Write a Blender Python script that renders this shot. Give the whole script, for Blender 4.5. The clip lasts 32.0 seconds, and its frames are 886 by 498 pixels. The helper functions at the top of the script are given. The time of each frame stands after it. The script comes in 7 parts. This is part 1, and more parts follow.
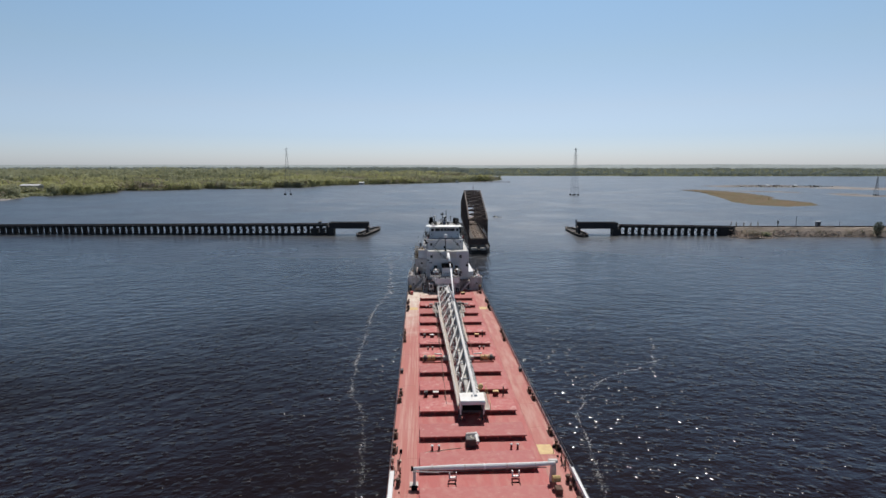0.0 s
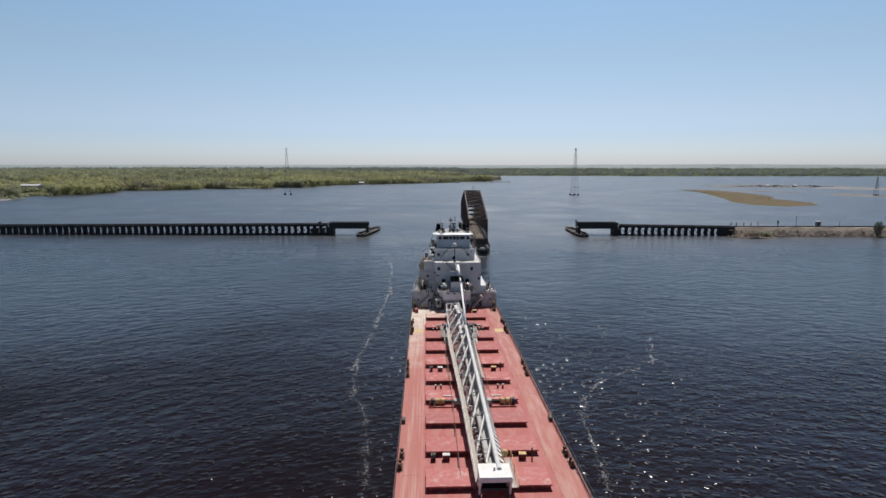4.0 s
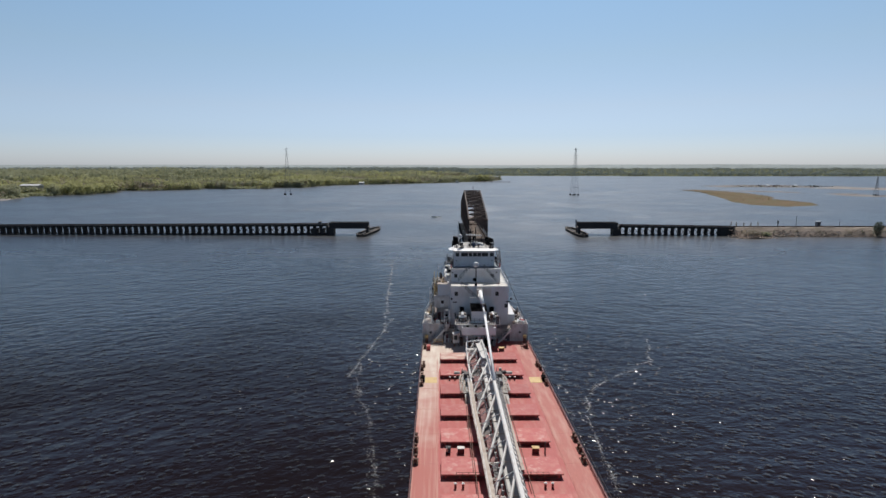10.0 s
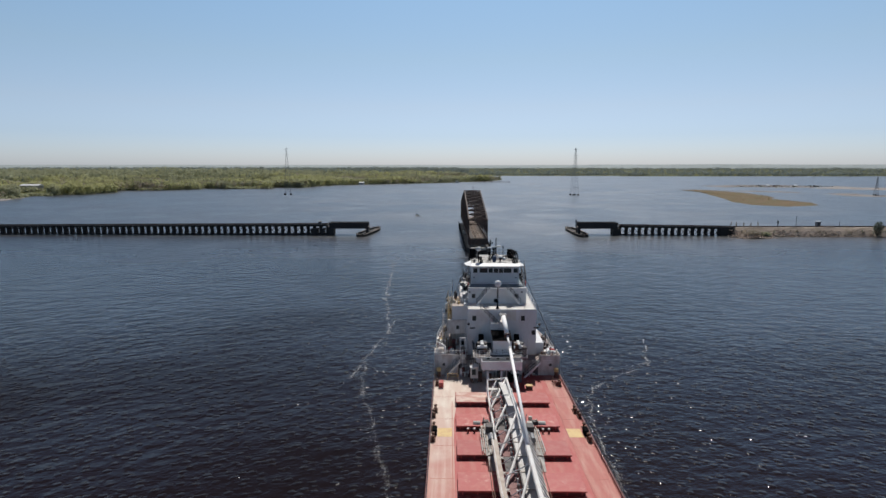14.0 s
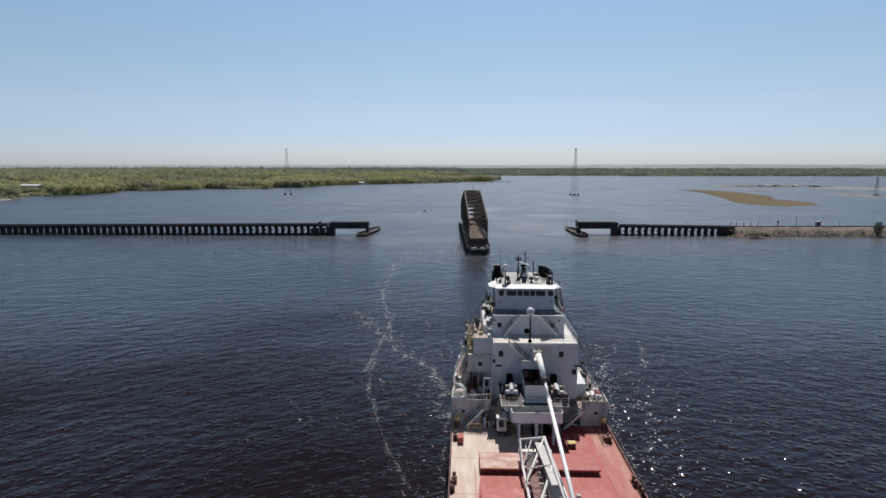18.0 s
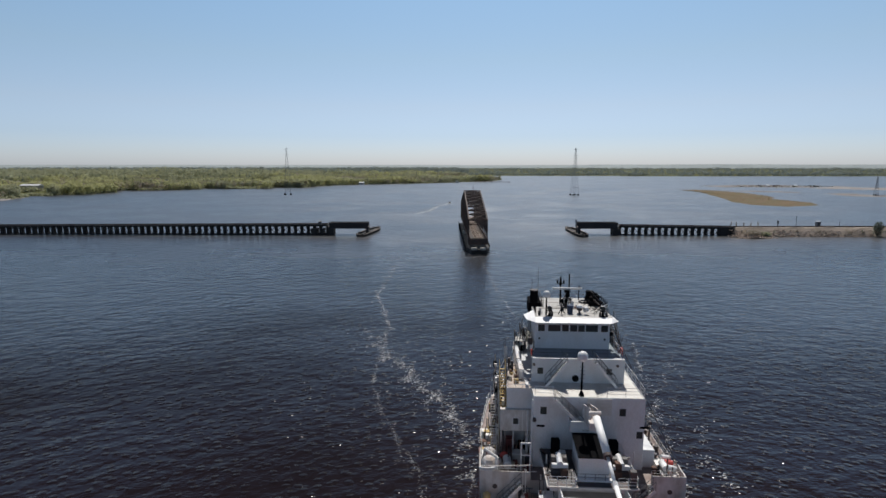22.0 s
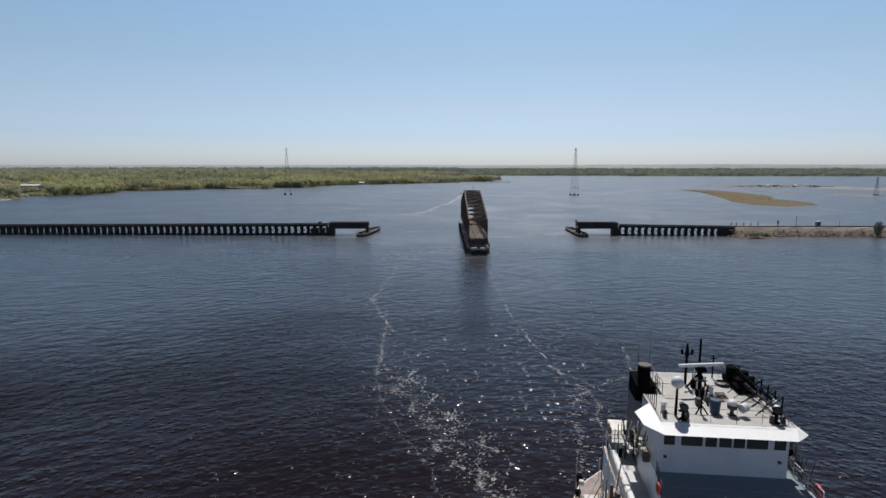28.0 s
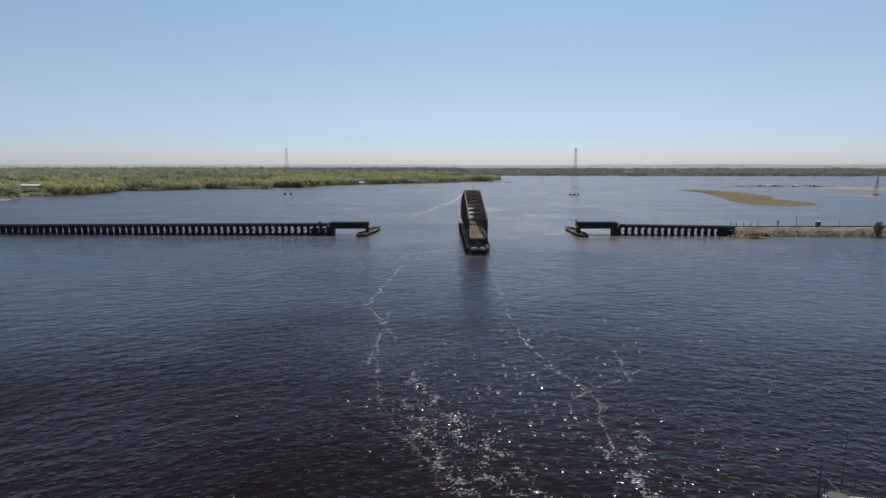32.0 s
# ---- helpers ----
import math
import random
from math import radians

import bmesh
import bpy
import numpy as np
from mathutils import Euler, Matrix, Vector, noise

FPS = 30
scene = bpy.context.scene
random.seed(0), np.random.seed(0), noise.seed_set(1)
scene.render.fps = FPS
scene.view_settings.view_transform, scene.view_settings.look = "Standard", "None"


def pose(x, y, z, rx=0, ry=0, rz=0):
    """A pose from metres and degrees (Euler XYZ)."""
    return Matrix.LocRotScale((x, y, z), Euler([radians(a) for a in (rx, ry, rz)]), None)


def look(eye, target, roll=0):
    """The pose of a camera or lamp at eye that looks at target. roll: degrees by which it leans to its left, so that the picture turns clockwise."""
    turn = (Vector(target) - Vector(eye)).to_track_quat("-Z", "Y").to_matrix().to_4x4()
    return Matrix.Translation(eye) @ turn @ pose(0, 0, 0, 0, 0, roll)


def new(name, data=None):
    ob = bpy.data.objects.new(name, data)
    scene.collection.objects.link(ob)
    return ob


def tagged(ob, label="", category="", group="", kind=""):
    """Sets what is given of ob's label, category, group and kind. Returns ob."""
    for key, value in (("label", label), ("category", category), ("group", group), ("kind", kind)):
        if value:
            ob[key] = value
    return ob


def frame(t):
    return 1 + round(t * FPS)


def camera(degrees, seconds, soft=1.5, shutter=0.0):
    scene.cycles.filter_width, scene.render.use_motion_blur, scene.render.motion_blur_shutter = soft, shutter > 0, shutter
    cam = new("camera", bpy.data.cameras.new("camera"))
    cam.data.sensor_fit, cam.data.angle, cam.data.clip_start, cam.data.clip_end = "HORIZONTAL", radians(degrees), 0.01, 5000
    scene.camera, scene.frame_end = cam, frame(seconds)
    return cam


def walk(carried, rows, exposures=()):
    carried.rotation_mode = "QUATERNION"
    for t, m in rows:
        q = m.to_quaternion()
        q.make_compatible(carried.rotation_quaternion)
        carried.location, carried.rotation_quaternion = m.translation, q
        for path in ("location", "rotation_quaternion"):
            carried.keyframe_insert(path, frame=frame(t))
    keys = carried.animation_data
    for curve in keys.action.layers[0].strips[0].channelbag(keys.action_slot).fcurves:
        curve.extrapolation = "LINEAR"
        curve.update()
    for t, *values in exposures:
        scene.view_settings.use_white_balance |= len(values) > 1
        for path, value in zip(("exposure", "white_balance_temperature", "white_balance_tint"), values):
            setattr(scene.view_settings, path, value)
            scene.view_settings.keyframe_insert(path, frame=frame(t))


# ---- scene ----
cam = camera(77.9, 32.0)
EYE = pose(0, 0, 38.6, 81.267)
walk(cam, [(0, EYE), (32, EYE)], [(0, 0.0, 6720, 10), (32, 0.0, 6720, 10)])

# ---- light ----
SUN_UP, SUN_SIDE = radians(57), radians(9)
SUN_DIR = Vector((math.sin(SUN_SIDE) * math.cos(SUN_UP), math.cos(SUN_SIDE) * math.cos(SUN_UP), math.sin(SUN_UP)))
world = bpy.data.worlds.new("sky")
scene.world = world
world.use_nodes = True
wn = world.node_tree.nodes
sky = wn.new("ShaderNodeTexSky")
sky.sky_type, sky.sun_disc = "NISHITA", False
sky.sun_elevation, sky.sun_rotation = SUN_UP, SUN_SIDE
sky.altitude, sky.air_density, sky.dust_density, sky.ozone_density = 200, 1.0, 0.6, 1.5
wn["Background"].inputs["Strength"].default_value = 0.09
# hazy horizon: the pale blue-grey of humid air low down
wl = world.node_tree.links
wtc, wsep, wramp, wmul = wn.new("ShaderNodeTexCoord"), wn.new("ShaderNodeSeparateXYZ"), wn.new("ShaderNodeValToRGB"), wn.new("ShaderNodeMix")
wl.new(wtc.outputs["Generated"], wsep.inputs[0])
wl.new(wsep.outputs["Z"], wramp.inputs[0])
cr = wramp.color_ramp
cr.elements[0].position, cr.elements[0].color = 0.0, (0.82, 0.98, 1.45, 1)
cr.elements[1].position, cr.elements[1].color = 0.8, (0.24, 0.2, 0.2, 1)
for pos, col in ((0.05, (0.78, 0.9, 1.25, 1)), (0.1, (0.92, 0.95, 1.11, 1)), (0.18, (1.0, 1.055, 1.08, 1)), (0.29, (1.04, 1.2, 1.22, 1)), (0.36, (0.96, 1.08, 1.27, 1)), (0.46, (0.86, 0.78, 0.85, 1)), (0.58, (0.45, 0.31, 0.3, 1))):
    e = cr.elements.new(pos)
    e.color = col
wmul.data_type, wmul.blend_type = "RGBA", "MULTIPLY"
wmul.inputs[0].default_value = 1.0
wl.new(sky.outputs[0], wmul.inputs[6])
wl.new(wramp.outputs[0], wmul.inputs[7])
wl.new(wmul.outputs[2], wn["Background"].inputs["Color"])
sun = new("sun", bpy.data.lights.new("sun", "SUN"))
sun.data.energy, sun.data.angle, sun.data.color = 4.0, radians(0.53), (1.0, 0.985, 0.96)
sun.matrix_world = look(SUN_DIR * 100, (0, 0, 0))
scene.view_settings.exposure = 0.0


# ---- materials ----
def mat(name, base, rough=0.6, metal=0.0, stain=None, amount=0.4, size=2.0, grain=12.0, bump=0.15, dist=0.02, island=0.0, piece=0.0, stretch=(1, 1, 1)):
    """A surface with patches at one scale (size, metres), grain at a finer one, and relief."""
    m = bpy.data.materials.new(name)
    m.use_nodes = True
    nt = m.node_tree
    n, l = nt.nodes, nt.links
    p = n["Principled BSDF"]
    p.inputs["Metallic"].default_value = metal
    tc = n.new("ShaderNodeTexCoord")
    mp = n.new("ShaderNodeMapping")
    mp.inputs["Scale"].default_value = stretch
    l.new(tc.outputs["Object"], mp.inputs["Vector"])
    big, fine = n.new("ShaderNodeTexNoise"), n.new("ShaderNodeTexNoise")
    big.inputs["Scale"].default_value, big.inputs["Detail"].default_value = 1.0 / size, 5
    fine.inputs["Scale"].default_value, fine.inputs["Detail"].default_value = grain, 3
    for t in (big, fine):
        l.new(mp.outputs[0], t.inputs["Vector"])
    ramp = n.new("ShaderNodeValToRGB")
    ramp.color_ramp.elements[0].position, ramp.color_ramp.elements[1].position = 0.42, 0.68
    l.new(big.outputs["Fac"], ramp.inputs[0])
    mix = n.new("ShaderNodeMix")
    mix.data_type = "RGBA"
    stain = stain or tuple(c * 0.6 for c in base)
    mix.inputs[6].default_value, mix.inputs[7].default_value = (*base, 1), (*stain, 1)
    k = n.new("ShaderNodeMath")
    k.operation = "MULTIPLY"
    k.inputs[1].default_value = amount
    l.new(ramp.outputs[0], k.inputs[0])
    l.new(k.outputs[0], mix.inputs[0])
    hsv = n.new("ShaderNodeHueSaturation")
    mr = n.new("ShaderNodeMapRange")
    mr.inputs[3].default_value, mr.inputs[4].default_value = 0.8, 1.2
    l.new(fine.outputs["Fac"], mr.inputs[0])
    l.new(mix.outputs[2], hsv.inputs["Color"])
    if island or piece:
        src = n.new("ShaderNodeNewGeometry") if island else n.new("ShaderNodeObjectInfo")
        rnd = n.new("ShaderNodeMapRange")
        rnd.inputs[3].default_value, rnd.inputs[4].default_value = 1 - (island or piece), 1 + (island or piece)
        l.new(src.outputs["Random Per Island" if island else "Random"], rnd.inputs[0])
        mul = n.new("ShaderNodeMath")
        mul.operation = "MULTIPLY"
        l.new(mr.outputs[0], mul.inputs[0])
        l.new(rnd.outputs[0], mul.inputs[1])
        l.new(mul.outputs[0], hsv.inputs["Value"])
    else:
        l.new(mr.outputs[0], hsv.inputs["Value"])
    l.new(hsv.outputs[0], p.inputs["Base Color"])
    rr = n.new("ShaderNodeMapRange")
    rr.inputs[3].default_value, rr.inputs[4].default_value = max(rough - 0.12, 0.03), min(rough + 0.15, 1)
    l.new(big.outputs["Fac"], rr.inputs[0])
    l.new(rr.outputs[0], p.inputs["Roughness"])
    if bump:
        b = n.new("ShaderNodeBump")
        b.inputs["Strength"].default_value, b.inputs["Distance"].default_value = bump, dist
        l.new(fine.outputs["Fac"], b.inputs["Height"])
        l.new(b.outputs[0], p.inputs["Normal"])
    return m


def leaf(name, base):
    """Thin leaves: part of the light goes through."""
    m = mat(name, base, 0.75, stain=tuple(c * 0.7 for c in base), amount=0.6, size=25.0, grain=0.15, island=0.07, bump=0)
    n, l = m.node_tree.nodes, m.node_tree.links
    p = n["Principled BSDF"]
    p.inputs["Specular IOR Level"].default_value = 0.15
    tr, mx = n.new("ShaderNodeBsdfTranslucent"), n.new("ShaderNodeMixShader")
    l.new(p.inputs["Base Color"].links[0].from_socket, tr.inputs["Color"])
    mx.inputs[0].default_value = 0.5
    l.new(p.outputs[0], mx.inputs[1])
    l.new(tr.outputs[0], mx.inputs[2])
    l.new(mx.outputs[0], n["Material Output"].inputs["Surface"])
    return m


WHITE = mat("white_ship_paint", (0.7, 0.705, 0.715), 0.45, stain=(0.54, 0.49, 0.45), amount=0.42, size=1.5, stretch=(1, 1, 0.5), bump=0.05)
GRIMY = mat("weathered_white_paint", (0.62, 0.59, 0.57), 0.6, stain=(0.36, 0.27, 0.22), amount=0.65, size=0.9, grain=5.0, stretch=(1, 1, 0.45))
POOPDECK = mat("brown_dusty_deck", (0.27, 0.215, 0.195), 0.7, stain=(0.16, 0.1, 0.085), amount=0.6, size=0.9)
CREAM_DECK = mat("cream_deck_paint", (0.66, 0.64, 0.6), 0.6, stain=(0.5, 0.44, 0.38), amount=0.5, size=1.0)
PALE = mat("pale_grey_paint", (0.56, 0.57, 0.585), 0.55, stain=(0.42, 0.41, 0.4), amount=0.4, size=1.2)
GREY_DECK = mat("grey_deck_paint", (0.42, 0.41, 0.39), 0.6, stain=(0.3, 0.27, 0.24), amount=0.5, size=1.2)
BLUE_DECK = mat("blue_grey_deck_paint", (0.17, 0.215, 0.26), 0.6, stain=(0.2, 0.22, 0.23), amount=0.4, size=1.5)
RED = mat("red_deck_paint", (0.4, 0.067, 0.058), 0.6, stain=(0.5, 0.27, 0.23), amount=0.45, size=0.9, stretch=(1, 0.3, 1))
HATCH = mat("red_hatch_paint", (0.405, 0.07, 0.062), 0.55, stain=(0.5, 0.22, 0.19), amount=0.45, size=0.75, grain=16.0, piece=0.12)
DUSTY = mat("dusty_red_deck", (0.6, 0.47, 0.395), 0.75, stain=(0.72, 0.655, 0.575), amount=0.9, size=1.1, stretch=(1, 0.2, 1))
DUSTED = mat("scuffed_red_deck", (0.43, 0.14, 0.115), 0.7, stain=(0.54, 0.32, 0.27), amount=0.7, size=0.8, stretch=(1, 0.16, 1))


def scuff_hatches():
    """Pale scuffs on the covers, no two alike."""
    n, l = HATCH.node_tree.nodes, HATCH.node_tree.links
    p, mp = n["Principled BSDF"], n["Mapping"]
    src = p.inputs["Base Color"].links[0].from_socket
    oi, nz, mr, mx = n.new("ShaderNodeObjectInfo"), n.new("ShaderNodeTexNoise"), n.new("ShaderNodeMapRange"), n.new("ShaderNodeMix")
    far = n.new("ShaderNodeMath")
    far.operation = "MULTIPLY"
    far.inputs[1].default_value = 60.0
    l.new(oi.outputs["Random"], far.inputs[0])
    l.new(far.outputs[0], mp.inputs["Location"])
    l.new(mp.outputs[0], nz.inputs["Vector"])
    nz.inputs["Scale"].default_value, nz.inputs["Detail"].default_value, nz.inputs["Roughness"].default_value = 0.8, 9, 0.68
    # some covers are far more worn than others
    worn = n.new("ShaderNodeMapRange")
    worn.inputs[3].default_value, worn.inputs[4].default_value = -0.06, 0.02
    l.new(oi.outputs["Random"], worn.inputs[0])
    ad = n.new("ShaderNodeMath")
    l.new(nz.outputs["Fac"], ad.inputs[0])
    l.new(worn.outputs[0], ad.inputs[1])
    mr.inputs[1].default_value, mr.inputs[2].default_value, mr.inputs[4].default_value = 0.54, 0.68, 0.62
    l.new(ad.outputs[0], mr.inputs[0])
    mx.data_type = "RGBA"
    mx.inputs[7].default_value = (0.62, 0.42, 0.37, 1)
    l.new(mr.outputs[0], mx.inputs[0])
    l.new(src, mx.inputs[6])
    l.new(mx.outputs[2], p.inputs["Base Color"])


def fade_dust():
    """Stone dust that thins out towards the bow, with a ragged edge."""
    n, l = DUSTY.node_tree.nodes, DUSTY.node_tree.links
    p = n["Principled BSDF"]
    src = p.inputs["Base Color"].links[0].from_socket
    tc, sep, nz, ad, mr, mx = n.new("ShaderNodeTexCoord"), n.new("ShaderNodeSeparateXYZ"), n.new("ShaderNodeTexNoise"), n.new("ShaderNodeMath"), n.new("ShaderNodeMapRange"), n.new("ShaderNodeMix")
    l.new(tc.outputs["Object"], sep.inputs[0])
    l.new(tc.outputs["Object"], nz.inputs["Vector"])
    nz.inputs["Scale"].default_value, nz.inputs["Detail"].default_value = 0.25, 6
    ad.operation = "MULTIPLY_ADD"
    ad.inputs[1].default_value = 40.0
    l.new(nz.outputs["Fac"], ad.inputs[0])
    l.new(sep.outputs["Y"], ad.inputs[2])
    mr.inputs[1].default_value, mr.inputs[2].default_value = -8.0, 22.0
    l.new(ad.outputs[0], mr.inputs[0])
    mx.data_type = "RGBA"
    wear, long, streak, lane = n.new("ShaderNodeTexNoise"), n.new("ShaderNodeMapping"), n.new("ShaderNodeMapRange"), n.new("ShaderNodeMix")
    long.inputs["Scale"].default_value = (2.6, 0.07, 1)
    l.new(tc.outputs["Object"], long.inputs["Vector"])
    l.new(long.outputs[0], wear.inputs["Vector"])
    wear.inputs["Scale"].default_value, wear.inputs["Detail"].default_value, wear.inputs["Roughness"].default_value = 1.0, 6, 0.62
    streak.inputs[1].default_value, streak.inputs[2].default_value, streak.inputs[4].default_value = 0.48, 0.7, 0.75
    l.new(wear.outputs["Fac"], streak.inputs[0])
    lane.data_type = "RGBA"
    lane.inputs[6].default_value, lane.inputs[7].default_value = (0.44, 0.15, 0.126, 1), (0.57, 0.35, 0.3, 1)
    l.new(streak.outputs[0], lane.inputs[0])
    l.new(lane.outputs[2], mx.inputs[6])
    l.new(mr.outputs[0], mx.inputs[0])
    l.new(src, mx.inputs[7])
    l.new(mx.outputs[2], p.inputs["Base Color"])


fade_dust()
scuff_hatches()
DRIFT = mat("dust_on_red_paint", (0.5, 0.27, 0.225), 0.75, stain=(0.7, 0.6, 0.52), amount=0.9, size=0.9, grain=6.0, stretch=(0.6, 1, 1))
HULL = mat("dark_red_hull", (0.16, 0.04, 0.035), 0.5, size=3.0)
BLACK = mat("black_paint", (0.007, 0.007, 0.008), 0.85, size=0.6)
BLACK.node_tree.nodes["Principled BSDF"].inputs["Specular IOR Level"].default_value = 0.02
# whiter copy of the ship's white: full sun put into the colour
BRIGHT_WHITE = mat("fresh_white_paint", (0.86, 0.86, 0.86), 0.5, stain=(0.78, 0.77, 0.75), amount=0.3, size=1.5, bump=0.03)
DARK = mat("dark_grey_steel", (0.05, 0.05, 0.055), 0.55, stain=(0.12, 0.06, 0.04), amount=0.5, size=0.6)
RUST = mat("rusty_steel", (0.13, 0.065, 0.045), 0.8, stain=(0.05, 0.03, 0.025), amount=0.7, size=0.8)
BOOMW = mat("chalky_white_paint", (0.78, 0.765, 0.74), 0.5, stain=(0.55, 0.47, 0.41), amount=0.4, size=0.8)
BEIGE = mat("dusty_grating", (0.46, 0.4, 0.35), 0.75, stain=(0.33, 0.24, 0.2), amount=0.6, size=0.7)
BELT = mat("grey_belt", (0.58, 0.57, 0.56), 0.7, stain=(0.48, 0.45, 0.42), amount=0.5, size=1.0)
YELLOW = mat("yellow_paint", (0.64, 0.47, 0.2), 0.6, stain=(0.5, 0.25, 0.15), amount=0.5, size=0.5)
ROPE = mat("tan_rope", (0.5, 0.36, 0.16), 0.85, size=0.2)
BLUE = mat("blue_plastic", (0.022, 0.05, 0.11), 0.5)
BRONZE = mat("bridge_rust_steel", (0.06, 0.04, 0.034), 0.75, stain=(0.15, 0.085, 0.06), amount=0.6, size=1.5)
GIRDER = mat("black_girder_steel", (0.024, 0.022, 0.024), 0.7, stain=(0.05, 0.04, 0.035), amount=0.5, size=1.5)
DECKWOOD = mat("weathered_bridge_ties", (0.2, 0.17, 0.15), 0.9, stain=(0.27, 0.225, 0.185), amount=0.5, size=0.8)
TIEWOOD = mat("sun_bleached_ties", (0.34, 0.265, 0.205), 0.9, stain=(0.22, 0.16, 0.12), amount=0.5, size=0.8, piece=0.25)
TIMBER = mat("creosoted_timber", (0.022, 0.02, 0.02), 0.8, stain=(0.05, 0.045, 0.04), amount=0.6, size=1.0)
CONCRETE = mat("weathered_concrete", (0.4, 0.38, 0.34), 0.85, stain=(0.2, 0.18, 0.16), amount=0.6, size=1.0)
GALV = mat("galvanised_steel", (0.2, 0.21, 0.22), 0.5, metal=0.5, size=3.0)
STONE = mat("riprap_stone", (0.36, 0.285, 0.235), 0.9, stain=(0.26, 0.2, 0.16), amount=0.7, size=5.0, grain=2.0, island=0.28)
GRAVEL = mat("track_ballast", (0.34, 0.275, 0.225), 0.9, stain=(0.2, 0.17, 0.12), amount=0.7, size=6.0, grain=3)
MARSH = mat("marsh_grass", (0.17, 0.122, 0.076), 0.95, stain=(0.115, 0.12, 0.064), amount=0.8, size=14.0, grain=0.6, bump=0.5, dist=0.3)
SOIL = mat("wooded_ground", (0.1, 0.11, 0.045), 0.95, stain=(0.12, 0.11, 0.06), amount=0.6, size=40.0, grain=0.3)
DRYMUD = mat("pale_dry_mud", (0.29, 0.275, 0.27), 0.95, stain=(0.22, 0.19, 0.16), amount=0.7, size=18.0, grain=0.5)
SAND = mat("pale_flats", (0.25, 0.232, 0.222), 0.95, stain=(0.16, 0.152, 0.15), amount=0.7, size=25.0, grain=0.4)
for flat in (MARSH, SAND, DRYMUD, SOIL):
    flat.node_tree.nodes["Principled BSDF"].inputs["Specular IOR Level"].default_value = 0.08
LEAF_A = leaf("young_aspen_leaves", (0.47, 0.47, 0.245))
LEAF_B = leaf("dull_green_leaves", (0.36, 0.37, 0.24))
LEAF_C = leaf("dark_conifer", (0.17, 0.19, 0.14))
LEAF_D = leaf("bare_twigs", (0.42, 0.37, 0.3))
# greyer green: the haze of distance put into the leaf colour
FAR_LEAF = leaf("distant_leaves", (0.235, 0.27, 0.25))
# pale blue-green of the air put into the ridge's own colour
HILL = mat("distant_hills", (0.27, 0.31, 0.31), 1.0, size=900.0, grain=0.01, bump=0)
FOAM = mat("river_foam", (0.55, 0.55, 0.55), 0.7, size=4.0, island=0.3, bump=0)
FOAM.node_tree.nodes["Principled BSDF"].inputs["Alpha"].default_value = 0.36
FLECK = mat("broken_white_water", (0.68, 0.68, 0.68), 0.7, size=4.0, island=0.45, bump=0)
FLECK.node_tree.nodes["Principled BSDF"].inputs["Alpha"].default_value = 0.6
WAKE = mat("churned_white_water", (0.75, 0.75, 0.75), 0.8, size=4.0, island=0.2, bump=0)
WAKE.node_tree.nodes["Principled BSDF"].inputs["Alpha"].default_value = 0.8
PINKRED = mat("red_life_ring", (0.5, 0.06, 0.05), 0.5)
TAN = mat("tan_canvas", (0.5, 0.45, 0.36), 0.8, size=0.5)

GLASS = bpy.data.materials.new("dark_window_glass")
GLASS.use_nodes = True
_p = GLASS.node_tree.nodes["Principled BSDF"]
_p.inputs["Base Color"].default_value, _p.inputs["Roughness"].default_value = (0.05, 0.054, 0.053, 1), 0.12
_p.inputs["Specular IOR Level"].default_value = 0.12

WATER = bpy.data.materials.new("river_water")
WATER.use_nodes = True


